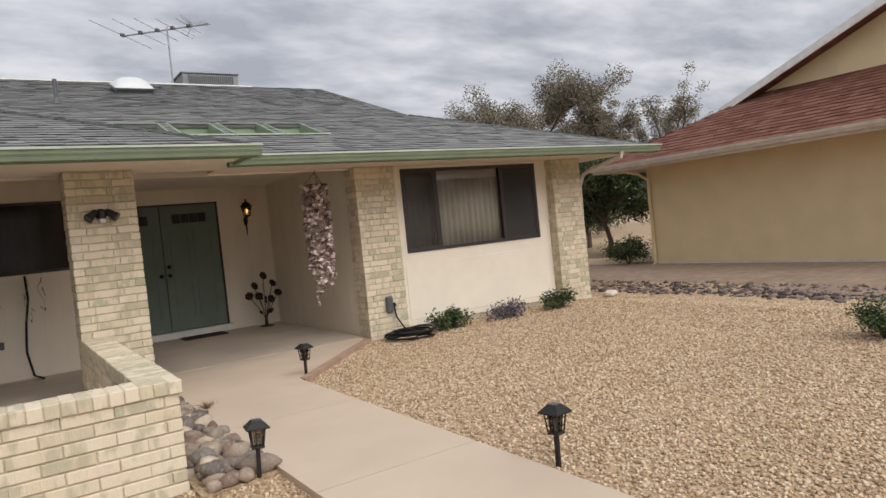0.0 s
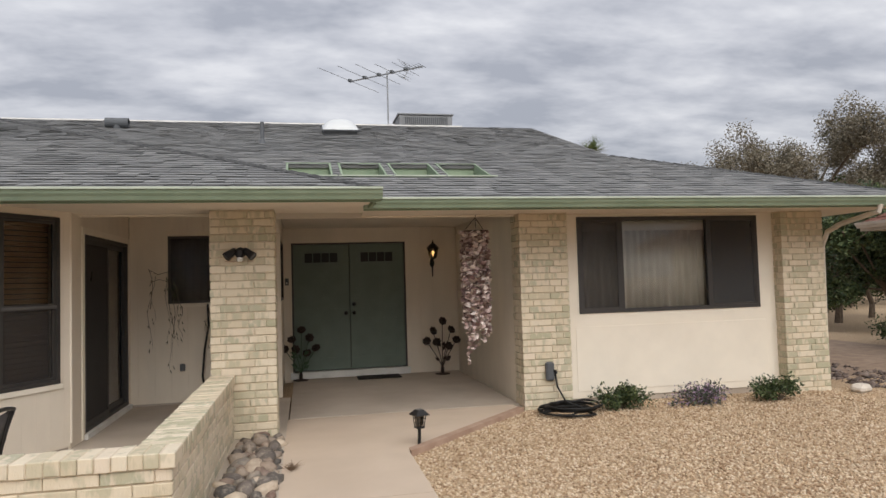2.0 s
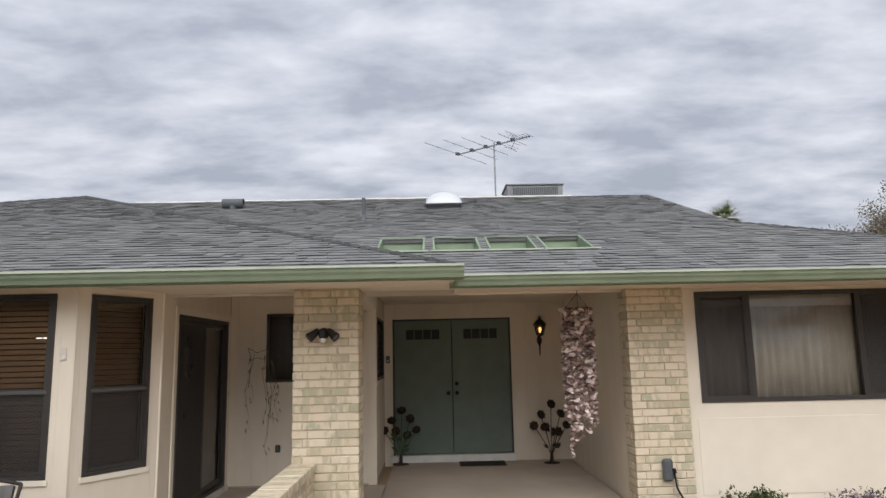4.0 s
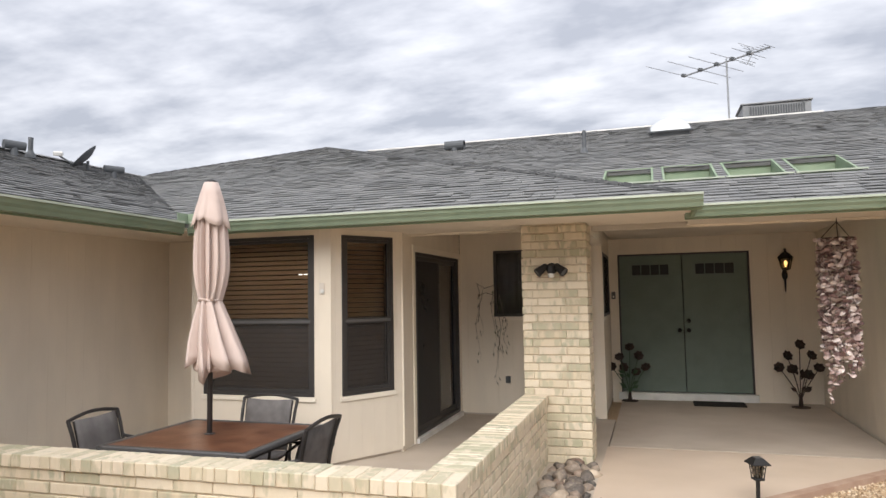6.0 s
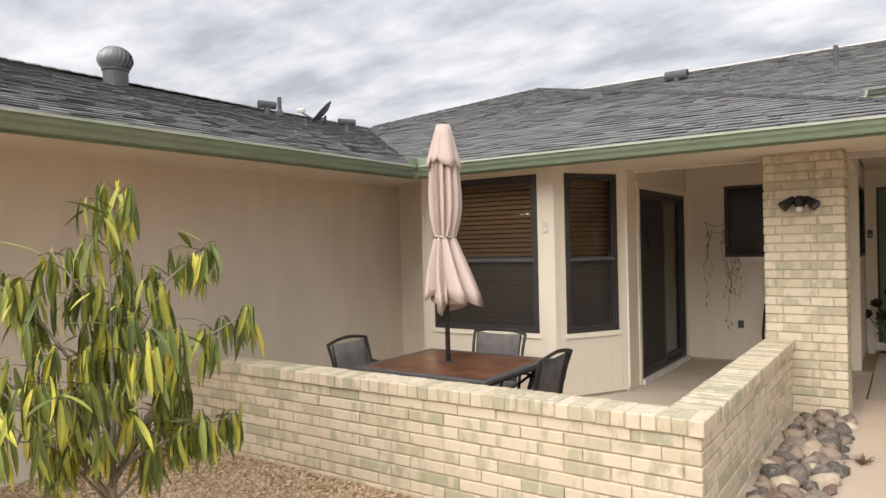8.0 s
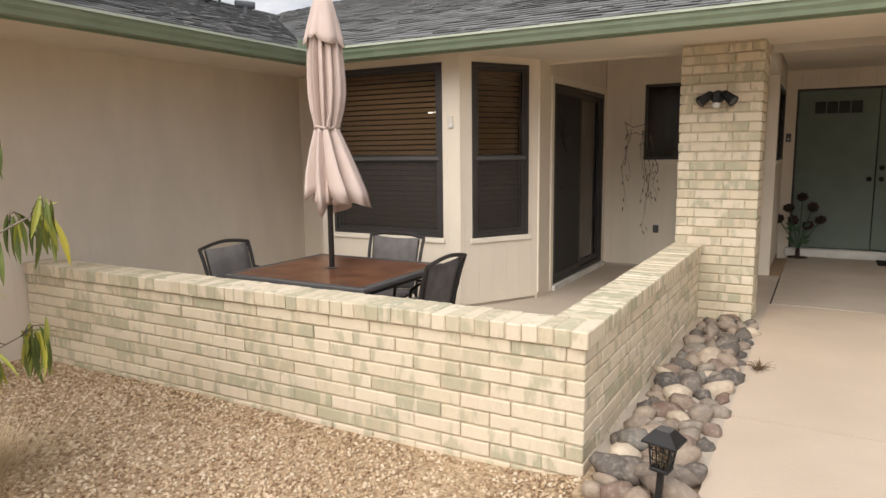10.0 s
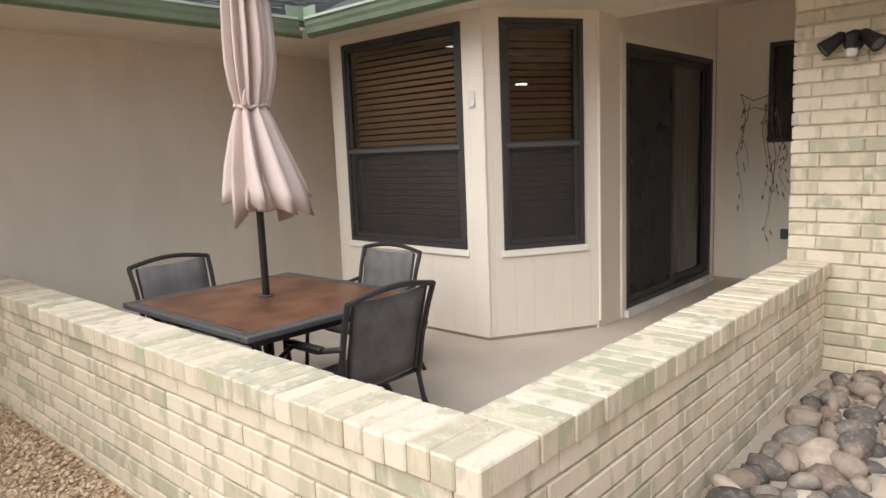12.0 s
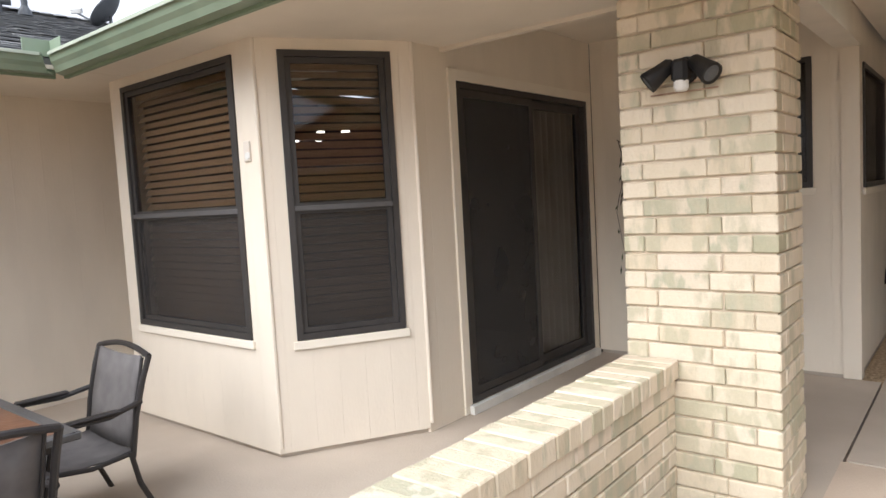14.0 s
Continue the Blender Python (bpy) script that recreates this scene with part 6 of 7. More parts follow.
# ---- neighbour's house ----
def neighbour():
    root = thing("neighbour_house", "tan stucco house with red shingle hip roof and pale fascia", "house", pose(0, 0, 0))
    xw, ys, yn = 11.4, -1.6, 9.70
    xe, yo, ez = 10.7, 10.6, 2.30
    part("wall", boxed(xw, xw + 0.2, ys, yn, -0.1, 2.26), M_NEIGH, root)
    part("wall", boxed(xw + 0.2, 24, yn - 0.2, yn, -0.1, 2.26), M_NEIGH, root)
    part("base_course", boxed(xw - 0.012, xw - 0.001, ys, yn, -0.1, 0.13), M_NEIGH_TRIM, root, "pale stained base course")
    part("soffit", boxed(xe + 0.03, xw - 0.002, ys - 0.8, yo - 0.03, 2.20, 2.22), M_NEIGH_TRIM, root)
    part("soffit", boxed(xw - 0.002, 24, yn + 0.002, yo - 0.03, 2.20, 2.22), M_NEIGH_TRIM, root)
    part("fascia", boxed(xe, xe + 0.025, ys - 0.9, yo, 2.15, ez + 0.0), M_NEIGH_TRIM, root)
    part("fascia", boxed(xe + 0.026, 24, yo - 0.025, yo, 2.15, ez + 0.0), M_NEIGH_TRIM, root)
    part("gutter", extrude(bmesh.new(), GUT, (xe, yo, ez), (xe, ys - 0.9, ez)), M_NEIGH_TRIM, root)
    gx, gy, gz = 12.4, 8.27, 3.22
    ry = 4.35
    rz = ez + 0.395 * (yo - ry)
    part("gable_wall", _gable(gx + 0.35, gy, ry, gz, rz + 0.10), M_NEIGH, root)
    # pale rake boards under the gable's edge
    for s, ya in ((1, gy), (-1, 2 * ry - gy)):
        a, b = Vector((gx, ya + 0.25 * s, gz + 0.03)), Vector((gx, ry, rz + 0.12))
        bm = bmesh.new()
        vs = []
        for dx in (0.0, 0.03):
            vs.append([bm.verts.new(p + Vector((dx, 0, dz))) for p, dz in ((a, -0.02), (b, -0.02), (b, -0.17), (a, -0.17))])
        bm.faces.new(vs[0])
        bm.faces.new(vs[1][::-1])
        for k in range(4):
            bm.faces.new((vs[0][k], vs[0][(k + 1) % 4], vs[1][(k + 1) % 4], vs[1][k]))
        part("rake_board", bm, M_WHITE, root, "white painted rake board")
    part("downspout", tubed([(xe + 0.1, yo - 0.75, 2.15), (xe + 0.35, yn - 0.05, 2.05), (xw - 0.045, yn - 0.06, 1.90), (xw - 0.045, yn - 0.06, 0.12), (xw - 0.12, yn - 0.05, 0.06)], 0.035, 8), M_NEIGH, root, "tan painted downspout")
    for nm, cs, sd in (("hip", [(xe, yo, ez), (xe, ys - 0.9, ez), (gx + 0.36, ys + 1.6, gz + 0.19), (gx + 0.36, gy - 0.3, gz + 0.19), (gx, gy, gz)], 31), ("north", [(24, yo, ez), (xe, yo, ez), (gx, gy, gz), (gx, ry, rz), (24, ry, rz)], 32), ("south", [(gx, 2 * ry - yo, ez), (24, 2 * ry - yo, ez), (24, ry, rz), (gx, ry, rz)], 33)):
        rp = roof_plane("neighbour_roof", cs, "red asphalt shingle slope of the next house", M_SHINGLE_RED, seed=sd, expo=0.14, tab=0.3)
        for ch in list(rp.children):
            ch.parent = root
            ch.name = "roof_" + ch.name.split(".")[0]
        bpy.data.objects.remove(rp)


def _gable(x, gy, ry, gz, rz):
    bm = bmesh.new()
    a = [bm.verts.new((x, y, z)) for y, z in ((gy, gz), (ry, rz), (2 * ry - gy, gz))]
    b = [bm.verts.new((x + 0.1, y, z)) for y, z in ((gy, gz), (ry, rz), (2 * ry - gy, gz))]
    bm.faces.new(a)
    bm.faces.new(b[::-1])
    for k in range(3):
        bm.faces.new((a[k], a[(k + 1) % 3], b[(k + 1) % 3], b[k]))
    return bm


neighbour()

# ---- plants ----
def leaf_quads(bm, rng, centres, n, spread, size, ratio=0.45):
    for k in range(n):
        c = centres[rng.randrange(len(centres))]
        o = Vector((rng.gauss(0, 1), rng.gauss(0, 1), rng.gauss(0, 0.8)))
        if o.length > 1.7:
            o *= 1.7 * rng.random() ** 0.5 / o.length
        p = Vector(c) + o * spread
        d = Vector((rng.uniform(-1, 1), rng.uniform(-1, 1), rng.uniform(-0.6, 0.9))).normalized()
        s = d.orthogonal().normalized()
        s = Matrix.Rotation(rng.uniform(0, 6.28), 3, d) @ s
        L = size * rng.uniform(0.6, 1.3)
        w = L * ratio
        bm.faces.new([bm.verts.new(p), bm.verts.new(p + d * L * 0.5 + s * w * 0.5), bm.verts.new(p + d * L), bm.verts.new(p + d * L * 0.5 - s * w * 0.5)])
    return bm


def shrub(x, y, rx, ry, h, mat, label, seed, n=900, size=0.045):
    rng = random.Random(seed)
    z0 = ground_z(x, y)
    root = thing("shrub", label, "shrub", pose(x, y, z0))
    tips = []
    for k in range(16):
        a = rng.uniform(0, 6.28)
        f = rng.uniform(0.3, 1.0)
        t = Vector((rx * f * math.cos(a), ry * f * math.sin(a), h * rng.uniform(0.45, 1.0) * (1.1 - 0.5 * f)))
        part("stem", tubed([(0, 0, -0.02), t * 0.5 + Vector((0, 0, h * 0.1)), t], [0.007, 0.005, 0.003], 5), M_BARK, root)
        tips += [tuple(t), tuple(t * 0.75 + Vector((0, 0, h * 0.05))), tuple(t * 0.5 + Vector((0, 0, h * 0.08)))]
    crown = part("foliage", leaf_quads(bmesh.new(), rng, tips, n, max(rx, h) * 0.16, size), mat, root)
    tagged(crown, "small dense leaves", kind="stuff")


shrub(4.60, 7.78, 0.42, 0.26, 0.30, M_SHRUB, "low dark green flowering shrub beside the house wall", 41, 1900)
shrub(5.55, 7.72, 0.52, 0.24, 0.24, M_LILAC, "low lilac-flowered shrub beside the house wall", 42, 1900, 0.038)
shrub(6.55, 7.58, 0.36, 0.22, 0.30, M_SHRUB, "low dark green shrub near the far brick pillar", 43, 1800)
shrub(6.15, 2.95, 0.36, 0.34, 0.38, M_SHRUB, "low dark green desert shrub standing in the gravel", 44, 2000, 0.04)
shrub(11.5, 10.5, 0.55, 0.5, 0.75, M_SHRUB, "rounded dark green bush at the neighbour's corner", 45, 4200, 0.06)


def far_tree(x, y, h, r, mat, label, seed, n=100000, size=0.12, low=0.42):
    """Trunk, forked limbs and a loose crown of small leaves."""
    rng = random.Random(seed)
    root = thing("tree", label, "tree", pose(x, y, 0.0))
    part("trunk", tubed([(0, 0, -0.1), (0.1, 0.05, h * 0.15), (-0.05, 0.1, h * 0.32)], [0.26 * h / 9, 0.2 * h / 9, 0.16 * h / 9], 9), M_BARK, root)
    tips = []
    for k in range(13):
        a = 2 * math.pi * k / 13 + rng.uniform(-0.3, 0.3)
        f = rng.uniform(0.35, 1.0)
        top = Vector((r * f * math.cos(a), r * f * math.sin(a), h * rng.uniform(low + 0.15, 0.97) - 0.12 * h * f))
        base = Vector((-0.05, 0.1, h * 0.30))
        mid = base.lerp(top, 0.5) + Vector((rng.uniform(-0.3, 0.3), rng.uniform(-0.3, 0.3), 0.06 * h))
        limb = part("limb", tubed([base, mid, top], [0.09 * h / 9, 0.055 * h / 9, 0.02], 6), M_BARK, root)
        for q in range(8):
            t2 = mid.lerp(top, rng.uniform(0.2, 1.0)) + Vector((rng.gauss(0, r * 0.16), rng.gauss(0, r * 0.16), rng.gauss(0.1, h * 0.06)))
            part("twig", tubed([mid.lerp(top, 0.3), t2], [0.03, 0.01], 5), M_BARK, limb)
            tips.append(tuple(t2))
            tips.append(tuple(mid.lerp(t2, 0.7)))
    crown = part("crown", leaf_quads(bmesh.new(), rng, tips, n, r * 0.085, size), mat, root)
    tagged(crown, "loose crown of small olive brown leaves", kind="stuff")


far_tree(23.6, 28.0, 9.5, 5.1, M_DRYLEAF, "tall olive-brown desert tree behind the houses", 51)
far_tree(30.0, 28.5, 9.0, 3.2, M_DRYLEAF, "olive-brown desert tree behind the neighbour's roof", 52, 60000)
far_tree(37.5, 29.0, 9.4, 3.4, M_DRYLEAF, "thin leafy tree behind the red roof", 53, 30000)
far_tree(14.9, 15.9, 3.9, 2.6, M_SHRUB, "dark green tree between the two houses", 54, 30000, 0.10, 0.36)
far_tree(13.9, 13.2, 3.3, 1.8, M_SHRUB, "low-crowned dark green tree in the side yard", 56, 26000, 0.10, 0.10)
far_tree(17.0, 17.0, 3.2, 1.9, M_SHRUB, "dark green bushy tree between the two houses", 55, 14000, 0.08, 0.42)
for k, (x, y) in enumerate(((20.5, 21.5), (23.2, 23.2), (26.0, 25.0), (18.0, 20.5))):
    shrub(x, y, 1.9, 1.4, 2.7, M_SHRUB, "tall dense dark green bush between the two houses", 80 + k, 6500, 0.12)
for k, (x, y) in enumerate(((13.6, 17.5), (15.4, 18.6), (17.2, 19.6), (19.0, 20.6))):
    shrub(x, y, 0.9, 0.7, 1.2, M_SHRUB, "dark green hedge bush behind the side yard", 60 + k, 1600, 0.09)


def palm():
    rng = random.Random(71)
    root = thing("palm_tree", "distant fan palm rising behind the roof", "palm", pose(19.1, 40, 0))
    part("trunk", tubed([(0, 0, -0.1), (0.1, 0, 5), (0, 0, 9.2)], [0.25, 0.2, 0.18], 8), M_BARK, root)
    for k in range(34):
        a = rng.uniform(0, 6.28)
        e = rng.uniform(-0.5, 1.3)
        d = Vector((math.cos(a) * math.cos(e), math.sin(a) * math.cos(e), math.sin(e)))
        s = d.cross(Vector((0, 0, 1))).normalized()
        o = Vector((0, 0, 9.35))
        bm = bmesh.new()
        for q in range(9):
            f = (q - 4) / 4
            tip = o + d * 1.3 * (1 - 0.25 * abs(f)) + s * f * 0.62 + Vector((0, 0, -0.1 * abs(f)))
            b = o + d * 0.35
            w = s * 0.035
            bm.faces.new([bm.verts.new(b - w), bm.verts.new(b + w), bm.verts.new(tip)])
        tube(bm, [o, o + d * 0.4], 0.015, 4)
        part("frond", bm, M_PALM, root)


palm()


def far_house():
    root = thing("distant_house", "pale distant house with a red roof", "house", pose(27.0, 33.0, 0))
    part("wall", boxed(-4, 5, 0, 6, -0.1, 2.5), M_NEIGH_TRIM, root)
    bm = bmesh.new()
    v = [bm.verts.new(p) for p in ((-4.6, -0.6, 2.4), (5.6, -0.6, 2.4), (5.6, 6.6, 2.4), (-4.6, 6.6, 2.4), (-2, 3, 3.9), (3, 3, 3.9))]
    for f in ((0, 1, 5, 4), (1, 2, 5), (2, 3, 4, 5), (3, 0, 4), (3, 2, 1, 0)):
        bm.faces.new([v[i] for i in f])
    part("roof", bm, M_SHINGLE_RED, root)


far_house()


def young_tree():
    """A small staked tree with long hanging leaves, near the garden wall."""
    rng = random.Random(88)
    x, y = -1.79, 2.52
    root = thing("willow_leaf_tree", "young tree with long drooping yellow-green leaves in the gravel", "tree", pose(x, y, -0.10))
    spots = []
    across, deep = Vector((0.51, 0.86, 0)), Vector((-0.86, 0.51, 0))
    part("trunk", tubed([(0, 0, -0.03), (0.01, 0.005, 0.3), (-0.01, 0.0, 0.62), (0.02, 0.01, 1.0)], [0.024, 0.021, 0.018, 0.011], 10), M_TRUNK, root, "pale grey young trunk", smooth=True)
    stems = [(0.05, 0.02, 1.84), (-0.22, 0.10, 1.56), (0.40, 0.05, 1.56), (0.60, 0.0, 1.26), (-0.48, 0.10, 1.48), (-0.72, -0.08, 1.22), (0.20, -0.30, 1.22), (0.10, 0.36, 1.34), (-0.20, -0.38, 1.08),
             (0.40, -0.25, 0.82), (-0.45, 0.34, 0.95), (0.32, 0.30, 0.85), (-0.42, -0.30, 0.86), (0.50, 0.12, 0.76), (-0.1, 0.2, 1.2), (-0.62, 0.2, 0.95)]
    for k, (dx, dy, h) in enumerate(stems):
        dx, dy, h = dx * 1.06, dy * 1.06, h * 1.05
        d = across * dx + deep * dy
        fork = Vector((0.0, 0.0, min(0.95, 0.34 + 0.3 * h * ((k * 7 % 5) / 5.0 + 0.4))))
        pts = [fork, d * 0.22 + Vector((0, 0, fork.z + (h - fork.z) * 0.35)), d * 0.60 + Vector((rng.uniform(-0.04, 0.04), rng.uniform(-0.04, 0.04), fork.z + (h - fork.z) * 0.78)), d + Vector((0, 0, h))]
        part("stem", tubed(pts, [0.014, 0.010, 0.006, 0.003] if h > 1.2 else [0.009, 0.007, 0.004, 0.002], 6), M_TRUNK, root, smooth=True)
        n = int(5 + 5 * h)
        for q in range(n):
            f = 0.34 + 0.66 * (q + rng.random()) / n
            seg = min(2, int(f * 3))
            base = pts[seg].lerp(pts[seg + 1], f * 3 - seg)
            a = rng.uniform(0, 6.28)
            out = Vector((math.cos(a), math.sin(a), 0)) * rng.uniform(0.05, 0.17) + Vector((0, 0, rng.uniform(0.0, 0.07)))
            tip = base + out
            part("twig", tubed([base, base + out * 0.6 + Vector((0, 0, 0.02)), tip], [0.003, 0.0025, 0.0015], 4), M_BARK, root)
            for w in range(rng.randint(7, 10)):
                spots.append((base.lerp(tip, rng.uniform(0.3, 1.05)) + Vector((rng.gauss(0, 0.010), rng.gauss(0, 0.010), rng.gauss(0, 0.012))), out.normalized()))
        for q in range(5):
            spots.append((pts[3] + Vector((rng.gauss(0, 0.012), rng.gauss(0, 0.012), rng.uniform(-0.08, 0.03))), Vector((math.cos(q * 1.3), math.sin(q * 1.3), 0.3))))

    def leaf(bm, m, L, w, bend):
        prev = None
        for i in range(6):
            f = i / 5
            ww = w * math.sin(math.pi * min(1.0, 0.06 + 0.94 * f)) ** 0.8 if i < 5 else 0.001
            c = Vector((0, L * f, -bend * L * f * f))
            row = [bm.verts.new(m @ (c + Vector((-ww, 0, 0.25 * ww)))), bm.verts.new(m @ c), bm.verts.new(m @ (c + Vector((ww, 0, 0.25 * ww))))]
            if prev:
                bm.faces.new((prev[0], prev[1], row[1], row[0]))
                bm.faces.new((prev[1], prev[2], row[2], row[1]))
            prev = row
    kinds = []
    for L, w, b in ((0.19, 0.0135, 0.25), (0.165, 0.0125, 0.4), (0.21, 0.0145, 0.15), (0.15, 0.012, 0.3)):
        bm = bmesh.new()
        leaf(bm, Matrix.Identity(4), L, w, b)
        me = bpy.data.meshes.new("leaf")
        bm.to_mesh(me)
        bm.free()
        me.materials.append(M_LEAF)
        kinds.append(me)
    mass = bmesh.new()
    rng.shuffle(spots)
    spots = [q for q in spots if q[0].z > 0.62 or rng.random() < 0.75]
    for i, (p, d) in enumerate(spots):
        droop = rng.uniform(-88, -64) if rng.random() < 0.92 else rng.uniform(-45, 40)
        yaw = math.degrees(math.atan2(d.y, d.x)) - 90 + rng.uniform(-70, 70)
        m = pose(p.x, p.y, p.z, 0, 0, yaw) @ pose(0, 0, 0, droop, rng.uniform(-16, 16))
        s = rng.uniform(0.75, 1.15)
        if i < 290:
            ob = new("leaf", kinds[i % 4])
            ob.parent = root
            ob.matrix_local = m @ Matrix.Scale(s, 4)
        else:
            leaf(mass, m, 0.185 * s, 0.0135 * s, 0.28)
    tagged(part("leaf_mass", mass, M_LEAF_MANY, root), "many long narrow green leaves", kind="stuff")


young_tree()


def dry_tuft():
    rng = random.Random(90)
    root = thing("dry_grass_tuft", "tuft of dry straw grass at the young tree's foot", "grass", pose(-2.25, 2.95, -0.1))
    bm = bmesh.new()
    for k in range(2400):
        a = rng.uniform(0, 6.28)
        r = abs(rng.gauss(0, 0.2))
        p = Vector((r * math.cos(a), r * math.sin(a), 0))
        t = p * 1.5 + Vector((rng.gauss(0, 0.06), rng.gauss(0, 0.06), rng.uniform(0.08, 0.27)))
        s = Vector((math.sin(a), -math.cos(a), 0)) * 0.002
        bm.faces.new([bm.verts.new(p - s), bm.verts.new(p + s), bm.verts.new(t)])
    tagged(part("grass_mass", bm, M_DRYGRASS, root), "thin dry blades", kind="stuff")


dry_tuft()


def broken_stake():
    root = thing("broken_stake", "dark splintered wooden stake stuck in the gravel", "stake", pose(-2.08, 2.92, -0.1, 2, 4, 30))
    for k, (dx, dy, h) in enumerate(((0, 0, 0.20), (0.012, 0.004, 0.23), (-0.010, 0.006, 0.16), (0.004, -0.011, 0.13))):
        part("splinter", tubed([(dx, dy, -0.04), (dx * 1.1, dy * 1.1, h * 0.6), (dx * 1.6, dy * 1.6, h)], [0.013, 0.011, 0.002], 5), M_BARK, root)


broken_stake()


def twig_clump():
    rng = random.Random(93)
    root = thing("dry_twig_clump", "small clump of dry brown twigs at the rock bed's edge", "dry plant", pose(0.92, 6.15, -0.004))
    bm = bmesh.new()
    for k in range(70):
        a = rng.uniform(0, 6.28)
        t = Vector((0.12 * math.cos(a) * rng.random(), 0.16 * math.sin(a) * rng.random(), rng.uniform(0.01, 0.06)))
        tube(bm, [(0.2 * t.x, 0.2 * t.y, 0.0), t * 0.6 + Vector((0, 0, 0.015)), t], [0.002, 0.0015, 0.001], 3)
    tagged(part("twig_mass", bm, M_TWIG, root), "thin dry twigs", kind="stuff")


twig_clump()


# ---- stones ----
def stone_meshes(count, mat, seed, flat_=0.62, sub=2):
    rng = random.Random(seed)
    out = []
    for k in range(count):
        bm = bmesh.new()
        bmesh.ops.create_icosphere(bm, subdivisions=sub, radius=1.0)
        off = Vector((rng.uniform(0, 50), rng.uniform(0, 50), rng.uniform(0, 50)))
        sx, sy = rng.uniform(0.9, 1.4), rng.uniform(0.7, 1.0)
        for v in bm.verts:
            f = 1 + 0.40 * noise.noise(v.co * 0.9 + off) + 0.24 * noise.noise(v.co * 1.9 + off) + 0.06 * noise.noise(v.co * 4.6 + off)
            v.co = Vector((v.co.x * sx, v.co.y * sy, v.co.z * flat_)) * f
        me = bpy.data.meshes.new("stone")
        bm.to_mesh(me)
        bm.free()
        for p in me.polygons:
            p.use_smooth = True
        me.materials.append(mat)
        out.append(me)
    return out


def cobble_bed():
    rng = random.Random(33)
    root = thing("river_rock_bed", "bed of rounded multicoloured river rocks beside the brick wall", "rocks", kind="structure")
    kinds = stone_meshes(14, M_ROCK, 17, 0.74)
    placed = []
    tries = 0
    while len(placed) < 210 and tries < 14000:
        tries += 1
        r = rng.uniform(0.05, 0.10)
        x, y = rng.uniform(0.385 + r * 0.8, 0.845 - r * 0.7), rng.uniform(4.12, 7.38)
        if all((x - a) ** 2 + (y - b) ** 2 > (0.80 * (r + c)) ** 2 for a, b, c in placed):
            placed.append((x, y, r))
    for k, (x, y, r) in enumerate(placed):
        ob = new("stone", kinds[k % 14])
        ob.parent = root
        ob.matrix_local = pose(x, y, -0.035 + r * 0.45 + rng.uniform(0, 0.02), rng.uniform(-18, 18), rng.uniform(-18, 18), rng.uniform(0, 360)) @ Matrix.Scale(r, 4)
    for k in range(30):
        r = rng.uniform(0.05, 0.082)
        x, y = rng.uniform(0.44, 0.74), rng.uniform(4.25, 7.3)
        ob = new("stone", kinds[(k * 3) % 14])
        ob.parent = root
        ob.matrix_local = pose(x, y, 0.030 + rng.uniform(0, 0.02), rng.uniform(-25, 25), rng.uniform(-25, 25), rng.uniform(0, 360)) @ Matrix.Scale(r, 4)
    part("bed", boxed(0.36, 0.838, 4.10, 7.42, -0.12, -0.03), M_GRAVEL, root)


cobble_bed()


def swale_stones():
    rng = random.Random(35)
    root = thing("stone_swale", "strip of dark field stones along the drainage swale", "rocks", kind="structure")
    kinds = stone_meshes(8, M_DARKROCK, 19, 0.45, 1)
    for k in range(298):
        y = rng.uniform(2.2, 9.4)
        c = 8.55 + 0.12 * math.sin(y * 1.1)
        x = c + rng.gauss(0, 0.15)
        r = rng.uniform(0.03, 0.085)
        ob = new("stone", kinds[k % 8])
        ob.parent = root
        ob.matrix_local = pose(x, y, ground_z(x, y) + r * 0.15, rng.uniform(-14, 14), rng.uniform(-14, 14), rng.uniform(0, 360)) @ Matrix.Scale(r, 4)


swale_stones()


def dirt_strip():
    bm = bmesh.new()
    ys = [-4 + 0.5 * k for k in range(37)]
    xs = [8.62, 9.0, 9.5, 10.0, 10.6, 11.2, 11.39]
    g = [[bm.verts.new((x + (0.12 * math.sin(y * 1.1) if x < 8.7 else 0), y, ground_z(x, y) + 0.005)) for y in ys] for x in xs]
    for i in range(len(xs) - 1):
        for j in range(len(ys) - 1):
            bm.faces.new((g[i][j], g[i + 1][j], g[i + 1][j + 1], g[i][j + 1]))
    tagged(part("dirt_strip", bm, M_DIRT, smooth=True), "bare grey-brown dirt beside the neighbour's house", "ground", kind="structure")


dirt_strip()
pale = part("pale_stone", boxed(-0.14, 0.14, -0.09, 0.09, -0.05, 0.06, bevel=0.04), M_NEIGH_TRIM)
pale.matrix_world = pose(7.95, 7.85, -0.03, 4, 3, 25)
tagged(pale, "single pale stone at the foot of the pillar", "stone")


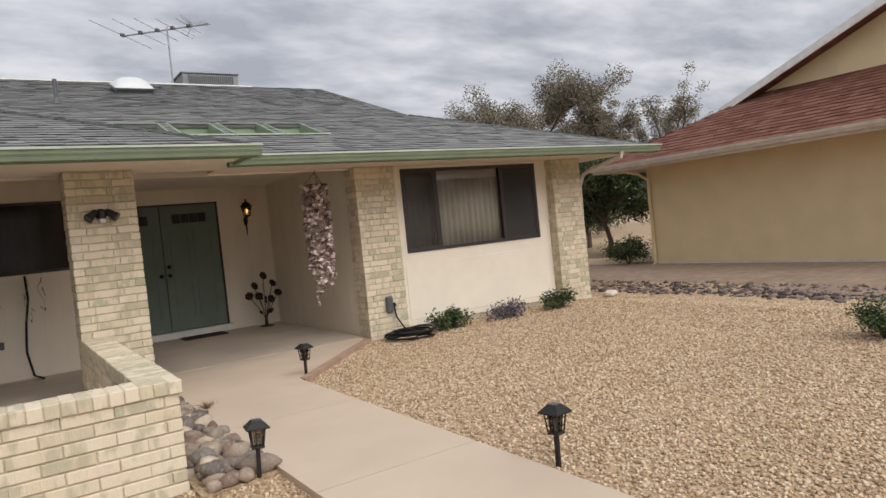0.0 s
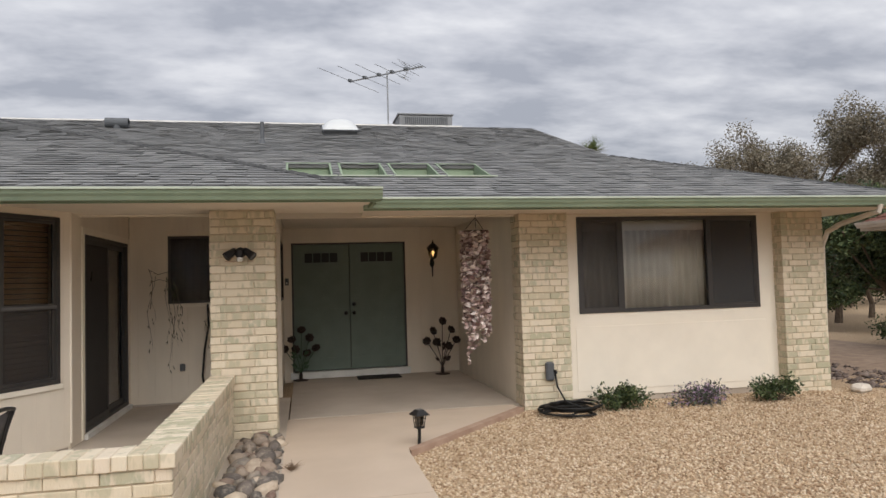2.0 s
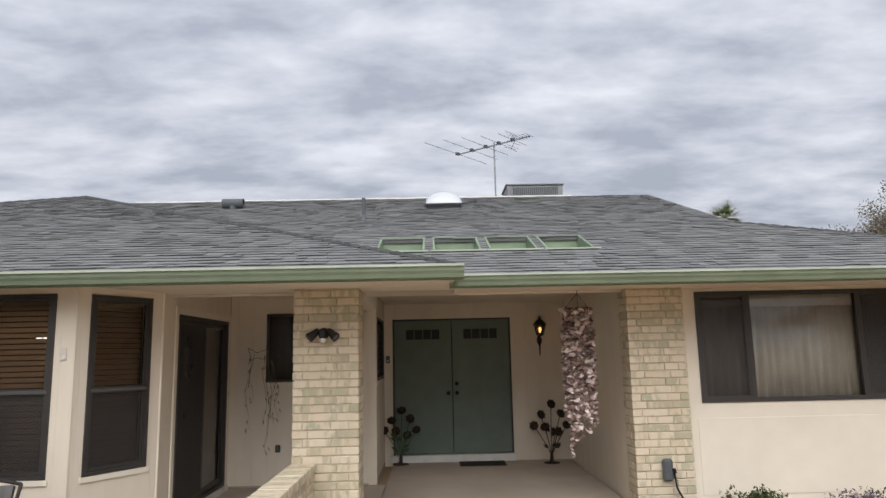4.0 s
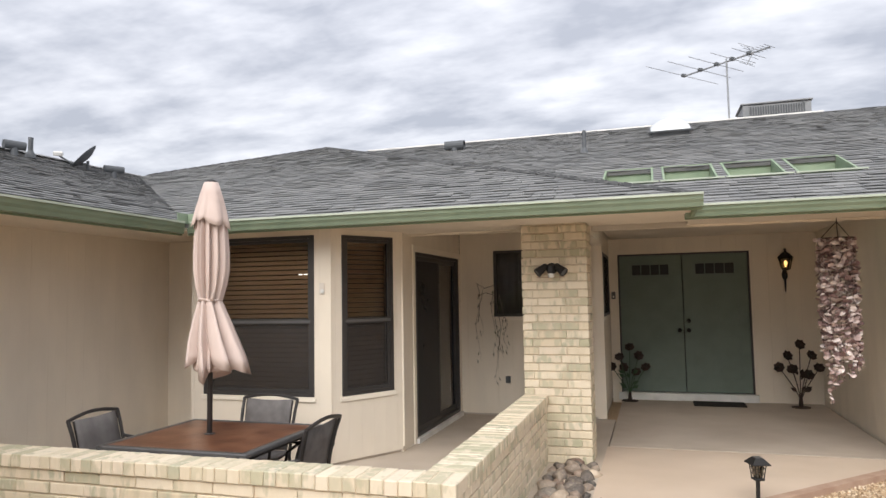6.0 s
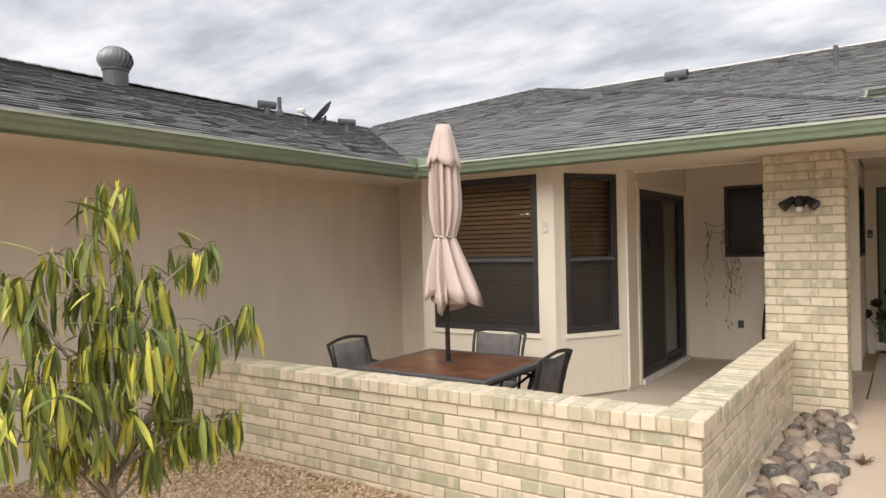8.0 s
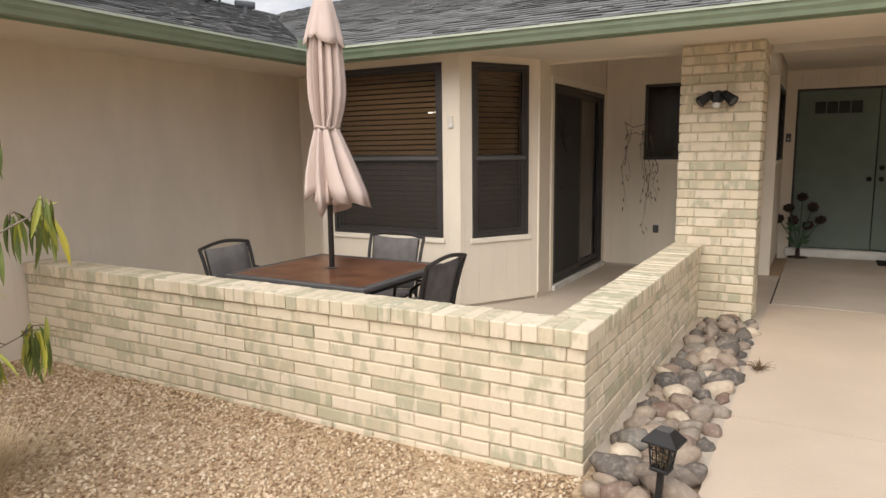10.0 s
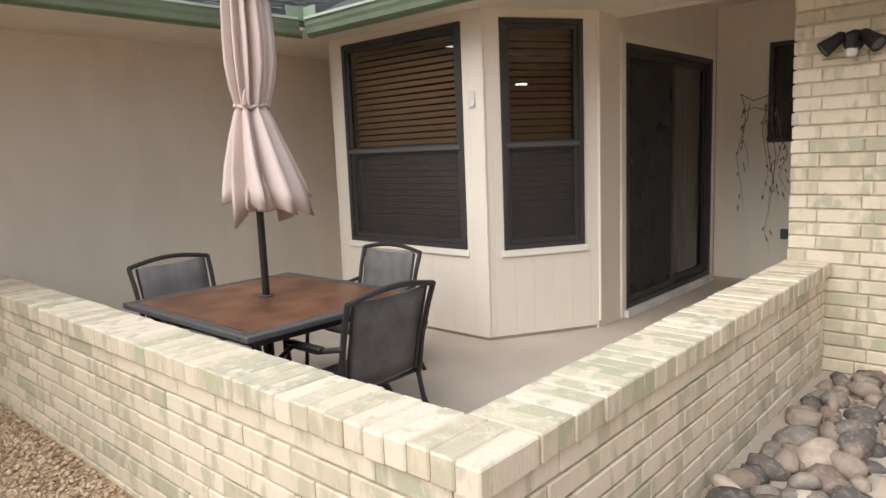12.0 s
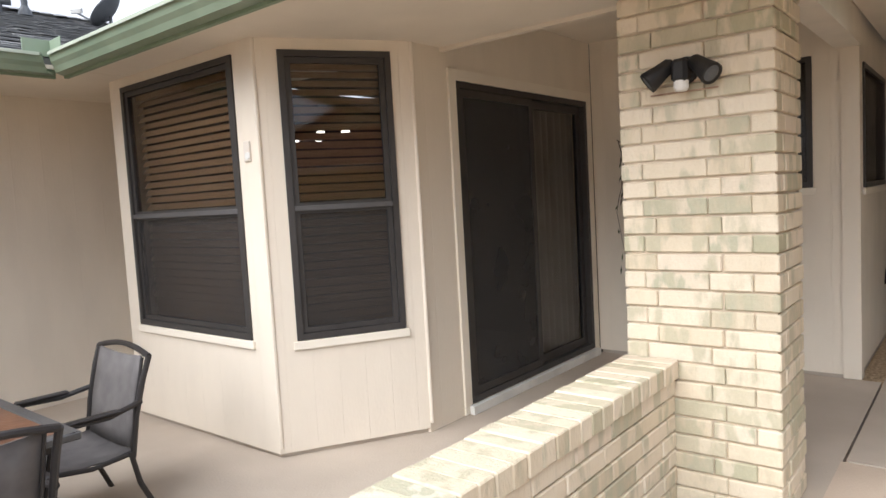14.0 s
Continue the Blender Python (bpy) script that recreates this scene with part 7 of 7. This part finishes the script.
def loose_gravel(name, areas, density, size, label, seed, mat=None):
    """Thousands of small angular stones lying on the ground, as one joined mesh."""
    g = np.random.default_rng(seed)
    pts = []
    for x0, x1, y0, y1, k in areas:
        n = int((x1 - x0) * (y1 - y0) * density * k)
        pts.append(np.stack([g.uniform(x0, x1, n), g.uniform(y0, y1, n)], 1))
    p = np.concatenate(pts)
    # keep off the slabs, the house and the rock bed
    x, y = p[:, 0], p[:, 1]
    keep = ~((x > 0.36) & (x < 1.94)) | (y < -6)
    keep &= ~((x > 1.9) & (x < 3.6) & (y > 6.42 + (x - 1.95)))
    keep &= ~((x > 3.5) & (y > 8.18) & (x < 7.7)) & ~((x < 0.38) & (y > 4.29)) & (x > -3.98)
    keep |= (x > 0.36) & (x < 0.83) & (y < 4.08)
    # thin out towards the front of each strip
    front = np.concatenate([np.full(len(q), a[2]) for q, a in zip(pts, areas)])
    keep &= (y - front + 0.15 * np.sin(x * 3.1)) > g.uniform(0, 1.0, len(p)) * (front < 1.19 if seed == 5 else 1.0)
    p = p[keep]
    n = len(p)
    zs = np.array([ground_z(a, b) for a, b in p])
    base = np.array([(1, 0, 0), (-1, 0, 0), (0, 1, 0), (0, -1, 0), (0, 0, 1), (0, 0, -1)], float)
    s = size * g.uniform(0.55, 1.35, n)
    v = base[None] * (1 + g.uniform(-0.35, 0.35, (n, 6, 3))) + g.uniform(-0.25, 0.25, (n, 6, 3))
    v[:, :, 2] *= 0.75
    a = g.uniform(0, 6.283, n)
    c_, s_ = np.cos(a)[:, None], np.sin(a)[:, None]
    vx = v[:, :, 0] * c_ - v[:, :, 1] * s_
    vy = v[:, :, 0] * s_ + v[:, :, 1] * c_
    co = np.stack([vx, vy, v[:, :, 2]], 2) * s[:, None, None]
    co[:, :, 0] += p[:, 0:1]
    co[:, :, 1] += p[:, 1:2]
    co[:, :, 2] += (zs + s * 0.25)[:, None]
    tri = np.array([(0, 2, 4), (2, 1, 4), (1, 3, 4), (3, 0, 4), (2, 0, 5), (1, 2, 5), (3, 1, 5), (0, 3, 5)])
    idx = (tri[None] + (np.arange(n) * 6)[:, None, None]).reshape(-1)
    me = bpy.data.meshes.new(name)
    me.vertices.add(n * 6)
    me.vertices.foreach_set("co", co.reshape(-1).astype(np.float32))
    m = n * 8
    me.loops.add(m * 3)
    me.loops.foreach_set("vertex_index", idx.astype(np.int32))
    me.polygons.add(m)
    me.polygons.foreach_set("loop_start", (np.arange(m) * 3).astype(np.int32))
    me.update(calc_edges=True)
    me.materials.append(mat or M_STONE_BITS)
    return tagged(new(name, me), label, "gravel", kind="stuff")


loose_gravel("yard_gravel", [(1.94, 5.0, 0.2, 8.2, 1.0), (5.0, 8.4, -1.0, 8.2, 0.8), (3.0, 5.0, -1.0, 0.2, 0.8)], 2100, 0.0125, "loose tan angular gravel in the yard", 5)
loose_gravel("wall_gravel", [(-3.98, 0.84, 1.2, 4.29, 1.0)], 2000, 0.0125, "loose tan gravel before the brick wall", 6)
loose_gravel("swale_chips", [(8.28, 8.95, 1.0, 9.6, 1.0)], 170, 0.036, "dark broken stone chips in the drainage swale", 7, M_DARKCHIP)
